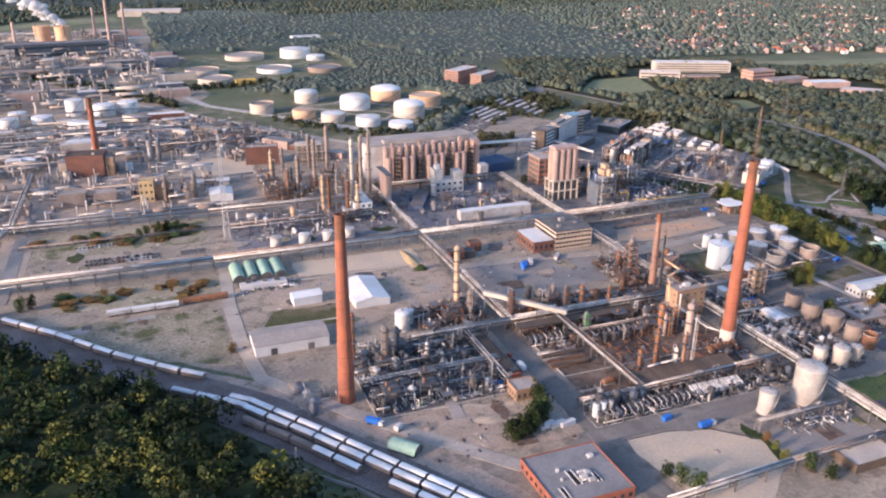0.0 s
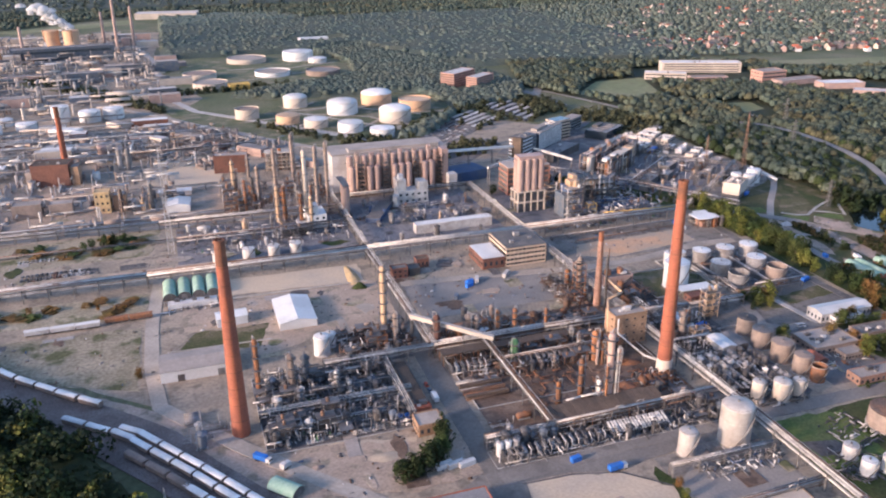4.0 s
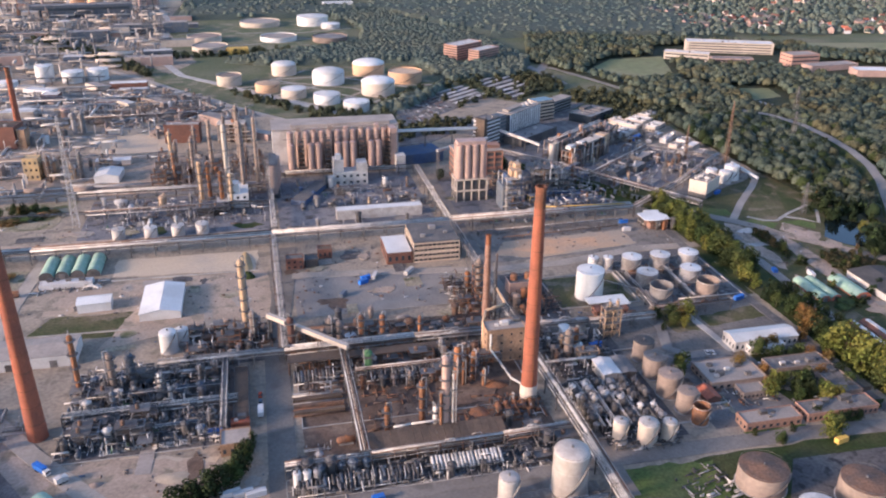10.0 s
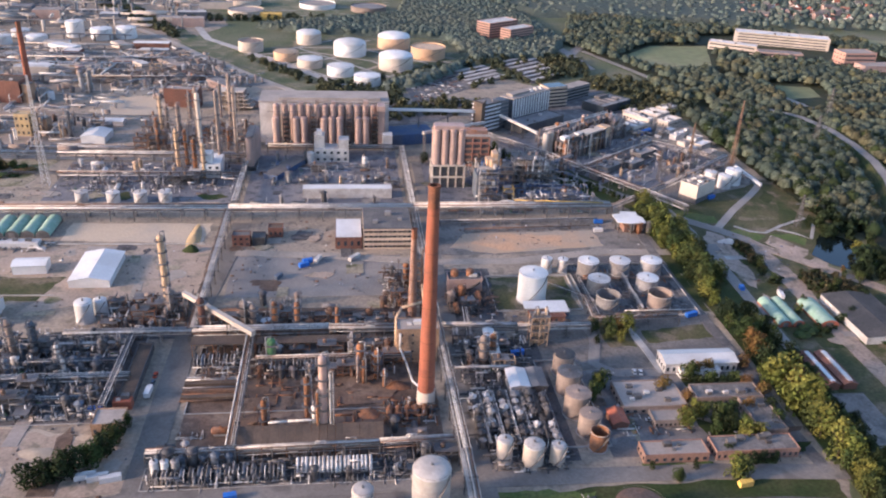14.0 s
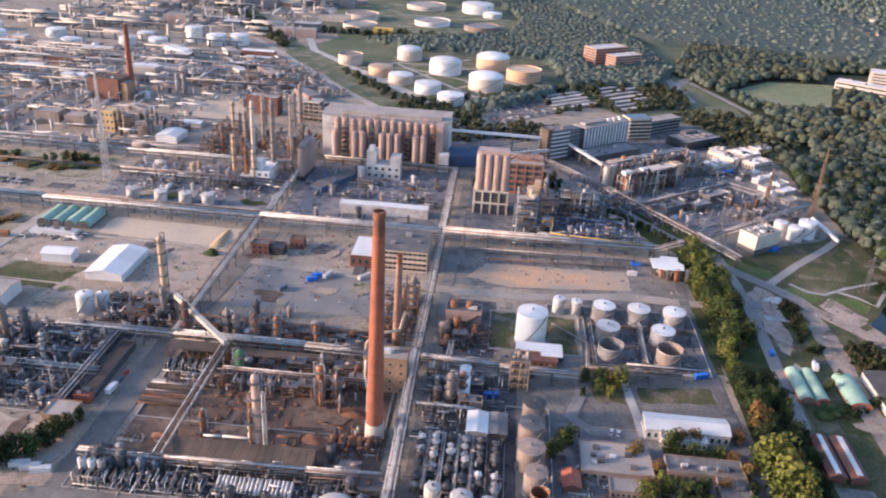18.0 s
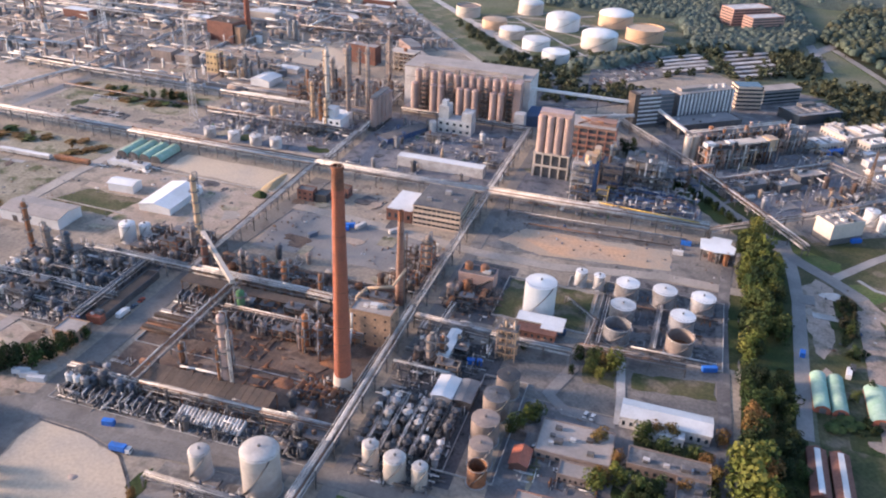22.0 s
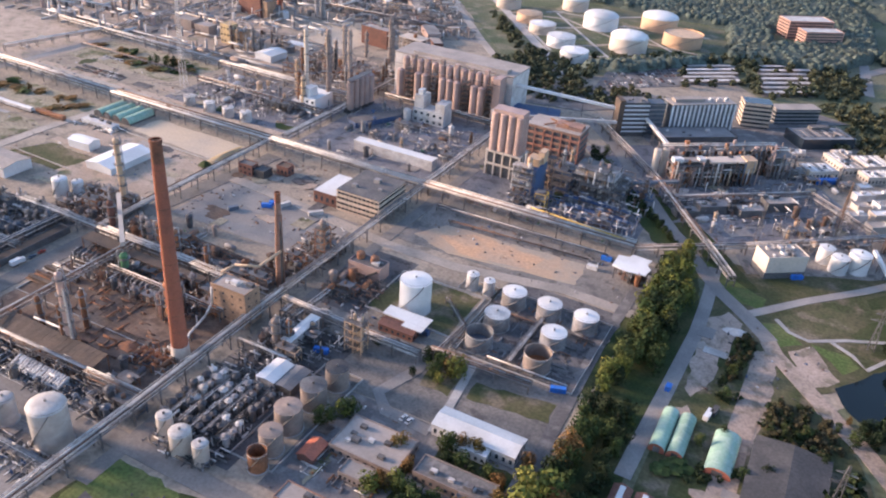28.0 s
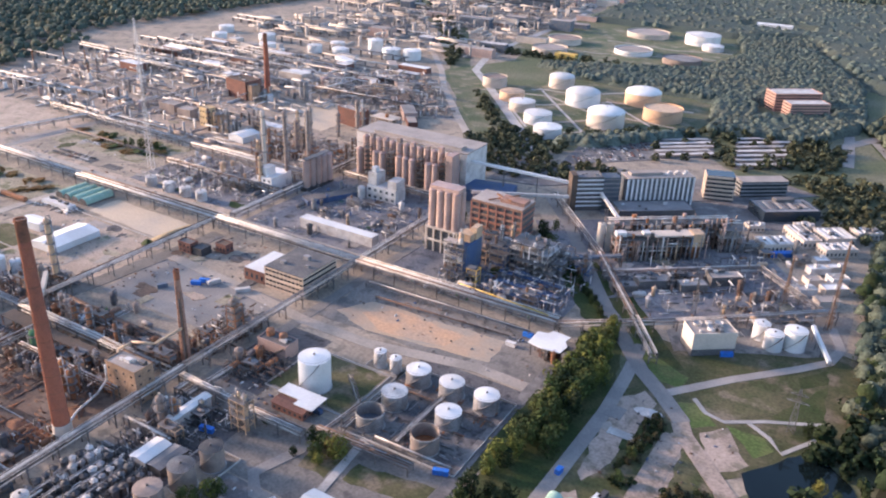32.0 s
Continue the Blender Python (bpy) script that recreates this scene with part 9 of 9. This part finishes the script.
def forest(name, label, polys, step, h, size, cards, lobes, material, seed, holes=(), under=0.0, spread=(0.65, 1.15), shell=False, avoid=()):
    """Countless trees in one mesh: a few crowns, strewn with turns and sizes."""
    rnd = random.Random(seed)
    temps = [leaf_cloud(random.Random(seed * 10 + i), 1.0, 0.95, lobes, cards, size, 0.15) for i in range(5)]
    if shell:
        shells = [crown_shell(random.Random(seed * 10 + i)) for i in range(5)]
        temps = [(np.concatenate([a, c]), np.concatenate([b, d + len(a)])) for (a, b), (c, d) in zip(shells, temps)]
    V, F, base = [], [], 0
    for poly in polys:
        xs, ysn = [p[0] for p in poly], [p[1] for p in poly]
        y = min(ysn)
        while y < max(ysn):
            x = min(xs)
            while x < max(xs):
                px, py = x + rnd.uniform(-0.45, 0.45) * step, y + rnd.uniform(-0.45, 0.45) * step
                if inside(px, py, poly) and not any(inside(px, py, q) for q in holes) and (int(px // 14), int(py // 14)) not in avoid:
                    v, f = temps[rnd.randrange(5)]
                    t, s = rnd.uniform(0, 6.28), h * rnd.uniform(*spread)
                    w = max(s, min(step, 14) * 0.9) * rnd.uniform(0.85, 1.15)
                    c, q = math.cos(t), math.sin(t)
                    V.append(np.stack([px + w * (v[:, 0] * c - v[:, 1] * q), py + w * (v[:, 0] * q + v[:, 1] * c), s * v[:, 2]], 1))
                    F.append(f + base)
                    base += len(v)
                x += step
            y += step
    if under:                                   # the closed inner canopy
        q = step * under
        for poly in polys:
            xs, ysn = [p[0] for p in poly], [p[1] for p in poly]
            nx, ny = int((max(xs) - min(xs)) / q) + 2, int((max(ysn) - min(ysn)) / q) + 2
            v, live = np.zeros((nx * ny, 3)), np.zeros((nx, ny), bool)
            for i in range(nx):
                for j in range(ny):
                    px, py = min(xs) + (i - 0.5) * q, min(ysn) + (j - 0.5) * q
                    ok = inside(px, py, poly) and not any(inside(px, py, o) for o in holes)
                    live[i, j] = ok
                    v[i * ny + j] = px + rnd.uniform(-0.3, 0.3) * q, py + rnd.uniform(-0.3, 0.3) * q, h * rnd.uniform(0.62, 0.86) if ok else -0.5
            f = [(i * ny + j, (i + 1) * ny + j, (i + 1) * ny + j + 1, i * ny + j + 1) for i in range(nx - 1) for j in range(ny - 1) if live[i:i + 2, j:j + 2].any()]
            if f:
                V.append(v)
                F.append(np.array(f) + base)
                base += len(v)
    ob = new(name, fast_mesh(name, np.concatenate(V), np.concatenate(F), material))
    return tagged(ob, label, "forest", "", "stuff")


NEARWOOD = [(-130, 488), (-92, 452), (-42, 402), (0, 362), (22, 322), (42, 280), (60, 235), (85, 180), (60, 175), (-130, 175)]
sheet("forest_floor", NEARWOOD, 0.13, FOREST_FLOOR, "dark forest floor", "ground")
NEAREDGE = [(-150, 480), (-92, 448), (0, 356), (40, 280), (60, 200), (-150, 200)]
forest("near_forest", "dense dark wood beside the railway", [NEARWOOD], 10.2, 16, 0.052, 32, 10, LEAFD, 3, (), 0.55, (0.6, 1.2))
forest("near_forest", "yellow and olive trees of the wood beside the railway", [NEAREDGE], 27, 16.5, 0.044, 60, 10, LEAFY, 4, (), 0.0, (0.7, 1.1))
forest("near_forest", "leafy green trees of the wood beside the railway", [NEAREDGE], 21, 17, 0.044, 60, 10, LEAF, 44, (), 0.0, (0.7, 1.1))
forest("near_forest", "olive bushy trees deep in the wood beside the railway", [[(-75, 300), (-75, 405), (-40, 370), (-8, 330), (8, 285)]], 13, 15.5, 0.044, 60, 10, LEAFY, 45, (), 0.0, (0.6, 1.1))
EAST = [(610, 420), (624, 500), (607, 530), (606, 575), (601, 618), (597, 690), (602, 745), (606, 795), (610, 900), (600, 1000), (560, 1100), (620, 1300), (900, 1200), (1100, 1100), (1500, 1000), (1700, 700), (1300, 300), (800, 200), (640, 200), (600, 330)]
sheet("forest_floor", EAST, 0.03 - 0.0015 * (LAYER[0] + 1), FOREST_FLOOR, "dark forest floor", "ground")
def lane(pts, near, far):
    """The cleared strip along a road, as an outline."""
    return [(x - near, y) for x, y in pts] + [(x + far, y) for x, y in reversed(pts)]


SPORTS = [(605, 1020), (680, 1106), (775, 1110), (720, 965), (652, 940)]
SCHOOL = [(740, 1080), (830, 1010), (900, 1000), (960, 1100), (960, 1180), (780, 1180)]
FARM = [(880, 990), (940, 862), (1050, 835), (1080, 945), (1010, 1015), (960, 1062), (905, 1040)]
MEADOW = [(700, 935), (740, 890), (736, 840), (730, 790), (764, 790), (800, 845), (808, 895), (755, 905), (725, 950)]
HIGHWAY = lane([(610, 430), (634, 474), (661, 518), (682, 552), (698, 586), (711, 627), (719, 671), (721, 715), (713, 757), (700, 780)], 17, 10)
NORTHWAY = lane([(702, 776), (690, 795), (655, 850), (625, 904), (608, 961), (587, 1025)], 11, 9)
HOLES = (SPORTS, SCHOOL, FARM, FARM_FIELD, MEADOW, HIGHWAY, NORTHWAY, [(604, 830), (616, 760), (636, 760), (636, 820)])
WOODED = (0.84, 1.12)
EASTNEAR = [(625, 380), (622, 500), (606, 530), (606, 575), (601, 618), (597, 690), (602, 745), (606, 795), (680, 800), (760, 700), (740, 560), (680, 420)]
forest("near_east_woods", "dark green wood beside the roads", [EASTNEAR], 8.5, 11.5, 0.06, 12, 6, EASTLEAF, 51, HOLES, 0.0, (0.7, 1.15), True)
forest("near_east_woods", "deep green trees among the wood", [EASTNEAR], 16, 12, 0.06, 14, 6, LEAFD, 52, HOLES, 0.0, (0.7, 1.15), True)
forest("near_east_woods", "rust-brown trees at the edge of the wood", [EASTNEAR], 52, 11, 0.06, 20, 6, LEAFO, 53, HOLES, 0.0, (0.7, 1.0), True)
HOLES += (EASTNEAR,)
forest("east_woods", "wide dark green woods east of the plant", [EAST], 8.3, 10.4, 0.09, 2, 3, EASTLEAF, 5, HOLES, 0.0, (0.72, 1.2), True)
forest("east_woods", "olive trees among the eastern woods", [EAST], 26, 11, 0.09, 6, 4, OLIVELEAF, 6, HOLES, 0.0, (0.8, 1.15), True)
NORTH = [(300, 862), (345, 870), (430, 990), (520, 1010), (560, 1100), (540, 1300), (460, 1500), (420, 1620), (330, 1560), (370, 1420), (350, 1280), (190, 1190), (150, 1170), (215, 1130), (400, 1120), (425, 985)]
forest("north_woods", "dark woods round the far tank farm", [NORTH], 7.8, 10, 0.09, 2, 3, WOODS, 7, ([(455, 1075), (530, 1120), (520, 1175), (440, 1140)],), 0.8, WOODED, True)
FARWOODS = [[(60, 1560), (330, 1570), (420, 1640), (560, 1300), (900, 1250), (1000, 1400), (1000, 2200), (420, 2140), (60, 2060)], [(60, 2080), (420, 2160), (330, 2340), (60, 2300)],
            [(-1500, 900), (-480, 900), (-440, 1500), (-430, 2100), (-1500, 2300)], [(-700, 700), (-340, 660), (-420, 900), (-800, 900)], [(-430, 1640), (-250, 1440), (-205, 1480), (-420, 1720)],
            [(-900, 2120), (-330, 2110), (-20, 2390), (170, 2380), (420, 2170), (1000, 2210), (1700, 2260), (2400, 2500), (2400, 2560), (-900, 2560)]]
forest("far_woods", "distant woods towards the horizon, tinted blue-green by painted haze", FARWOODS[:2], 19.5, 11.5, 0.1, 1, 2, WOODS, 9, ([(300, 1680), (420, 1690), (420, 1740), (300, 1730)], FAR_FIELD), 0.6, WOODED, True)
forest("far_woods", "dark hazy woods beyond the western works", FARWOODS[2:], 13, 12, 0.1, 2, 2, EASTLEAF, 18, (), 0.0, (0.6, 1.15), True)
TOWN = [(900, 1330), (1010, 1240), (1366, 1165), (1700, 1250), (2306, 1996), (1828, 2140), (1378, 2084), (950, 1600)]
rnd = random.Random(31)
HOMES, LOTS = [], set()
while len(HOMES) < 300:
    x, y = rnd.uniform(900, 2300), rnd.uniform(1170, 2140)
    dense = 0.5 + 0.5 * math.sin(x * 0.013 + 1.3 * math.sin(y * 0.011)) * math.cos(y * 0.017 - x * 0.004)
    if inside(x, y, TOWN) and rnd.random() < dense ** 1.5 * (1.25 if y < 1500 else 0.8) and (int(x // 14), int(y // 14)) not in LOTS:
        HOMES.append((x, y))
        LOTS.add((int(x // 14), int(y // 14)))
        LOTS.add((int((x - 8) // 14), int((y - 12) // 14)))
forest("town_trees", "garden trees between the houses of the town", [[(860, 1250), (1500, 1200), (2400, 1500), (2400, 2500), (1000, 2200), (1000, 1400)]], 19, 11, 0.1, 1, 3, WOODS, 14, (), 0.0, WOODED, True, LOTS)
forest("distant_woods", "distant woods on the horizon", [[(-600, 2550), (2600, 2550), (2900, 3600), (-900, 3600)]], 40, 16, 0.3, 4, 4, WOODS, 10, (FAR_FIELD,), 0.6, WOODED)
GARDENS = [[(325, 762), (375, 768), (402, 806), (372, 826), (330, 800)], [(400, 862), (452, 905), (444, 985), (384, 940)], [(448, 905), (474, 884), (520, 920), (505, 1030), (444, 990)], [(225, 800), (300, 742), (330, 760), (325, 860), (255, 880)], [(540, 792), (600, 760), (640, 830), (620, 900), (552, 915), (512, 880), (552, 862)],
           [(505, 920), (548, 915), (560, 1000), (505, 1040)], [(335, 878), (384, 936), (440, 980), (500, 1030), (480, 1050), (300, 890)], [(-150, 1400), (-130, 1420), (10, 1212), (64, 1100), (50, 1090), (-20, 1196)], [(150, 985), (190, 955), (296, 820), (280, 806), (230, 870)]]
GARDENS.append([(40, 1200), (330, 1230), (330, 1250), (40, 1225)])
STRIPS = []
for lo, hi, rows in (((400, 872), (391, 936), 5), ((472, 889), (452, 987), 7)):
    for r in range(rows):
        t = (r + 0.5) / rows
        x, y = lo[0] + (hi[0] - lo[0]) * t, lo[1] + (hi[1] - lo[1]) * t
        STRIPS.append([(x - 1 + 2.9, y - 4), (x + 52, y + 38), (x + 48, y + 45), (x - 5, y + 3.5)])
forest("car_park_trees", "bushy trees between the car parks", GARDENS, 10, 7, 0.15, 12, 6, OLIVELEAF, 11, ([(336, 806), (330, 876), (384, 934), (403, 870)], turned(450, 790, 120, 40, 37.5), turned(495, 835, 90, 30, 37.5), turned(370, 735, 40, 60, 37), *STRIPS))
forest("verge_bushes", "bushes along the verges", [[(548, 450), (600, 330), (545, 340)], [(505, 362), (530, 360), (530, 378), (505, 378)]], 15, 2.2, 0.25, 8, 4, LEAF, 12)
forest("verge_bushes", "low dark bushes between the dirt tracks", [[(520, 492), (530, 482), (527, 450), (521, 443), (520, 465)], [(521, 436), (529, 434), (528, 424), (519, 424)], [(542, 440), (556, 430), (566, 412), (548, 404), (541, 420)], [(528, 398), (534, 396), (540, 380), (520, 370)]], 4.2, 3.0, 0.16, 12, 5, LEAFD, 17)
forest("verge_bushes", "low brown bushes between the dirt tracks", [[(520, 492), (530, 482), (527, 450), (521, 443), (520, 465)], [(542, 438), (558, 446), (572, 436), (576, 416), (552, 404), (543, 414)]], 4.6, 3.4, 0.13, 18, 5, BROWNLEAF, 19)
forest("verge_bushes", "brown and olive bushes on the vacant lots", [[(-90, 600), (40, 600), (40, 640), (-90, 636)], [(-60, 498), (30, 488), (36, 520), (-60, 522)]], 21, 2.4, 0.2, 10, 5, LEAFO, 15)
forest("verge_bushes", "olive bushes on the vacant lots", [[(-50, 606), (36, 606), (36, 636), (-50, 630)], [(-56, 502), (-10, 494), (-6, 518), (-56, 520)]], 20, 2.6, 0.2, 10, 5, LEAF, 16)
forest("pond_trees", "trees on the banks of the pond", [[(602, 380), (612, 400), (618, 450), (604, 456), (585, 462), (590, 440), (598, 425)], [(604, 488), (618, 470), (622, 540), (608, 540)], [(585, 488), (600, 487), (603, 512), (596, 506)], [(560, 330), (610, 330), (600, 385), (575, 400)]], 8, 10, 0.12, 24, 7, LEAFD, 13)

# ---------------------------------------------------------------- the town beyond the woods
def f_house(q):
    L, D, h = ((11, 9, 5.5), (14, 9, 6), (18, 10, 8))[q]
    def build():
        e = gable("house", ("small white house with a red tiled roof", "small cream house with a dark red roof", "pinkish house with a dark grey roof")[q], 0, 0, L, D, h, 4, (WHITE, CREAM, PINKSHELL)[q], (REDTILE, DARKBRICK, ROOFDARK)[q], 0, "x", "house", "houses of the town")
        return e
    return build


NEAR_HOMES = sorted(HOMES, key=lambda p: p[1] + 0.4 * p[0])
for x, y in NEAR_HOMES[:60]:
    q = rnd.randrange(3)
    place(("house", q), f_house(q), x, y, 0, rnd.uniform(0, 180))
m, slots = M(), []
for x, y in NEAR_HOMES[60:]:
    L, D, h, up, t = rnd.uniform(8, 16), rnd.uniform(7, 10), rnd.uniform(4, 7), rnd.uniform(2.5, 4), rnd.uniform(0, 3.14)
    c, q = math.cos(t), math.sin(t)
    at = lambda u, w, z: (x + u * c - w * q, y + u * q + w * c, z)
    L, D = L / 2, D / 2
    m.add([at(u, w, z) for z in (0, h) for u, w in ((-L, -D), (L, -D), (L, D), (-L, D))] + [at(-L, 0, h + up), at(L, 0, h + up)],
          [(0, 1, 5, 4), (1, 2, 6, 5), (2, 3, 7, 6), (3, 0, 4, 7), (4, 8, 7), (5, 6, 9), (4, 5, 9, 8), (6, 7, 8, 9)])
    slots += [0] * 6 + [rnd.choice((1, 2, 2, 3, 3))] * 2
me = m.mesh("town_houses", CREAM)
for k in (REDTILE, ROOFDARK, DARKBRICK):
    me.materials.append(k)
me.polygons.foreach_set("material_index", slots)
tagged(new("town_houses", me), "small pale houses with red and dark roofs among gardens", "houses", "", "stuff")
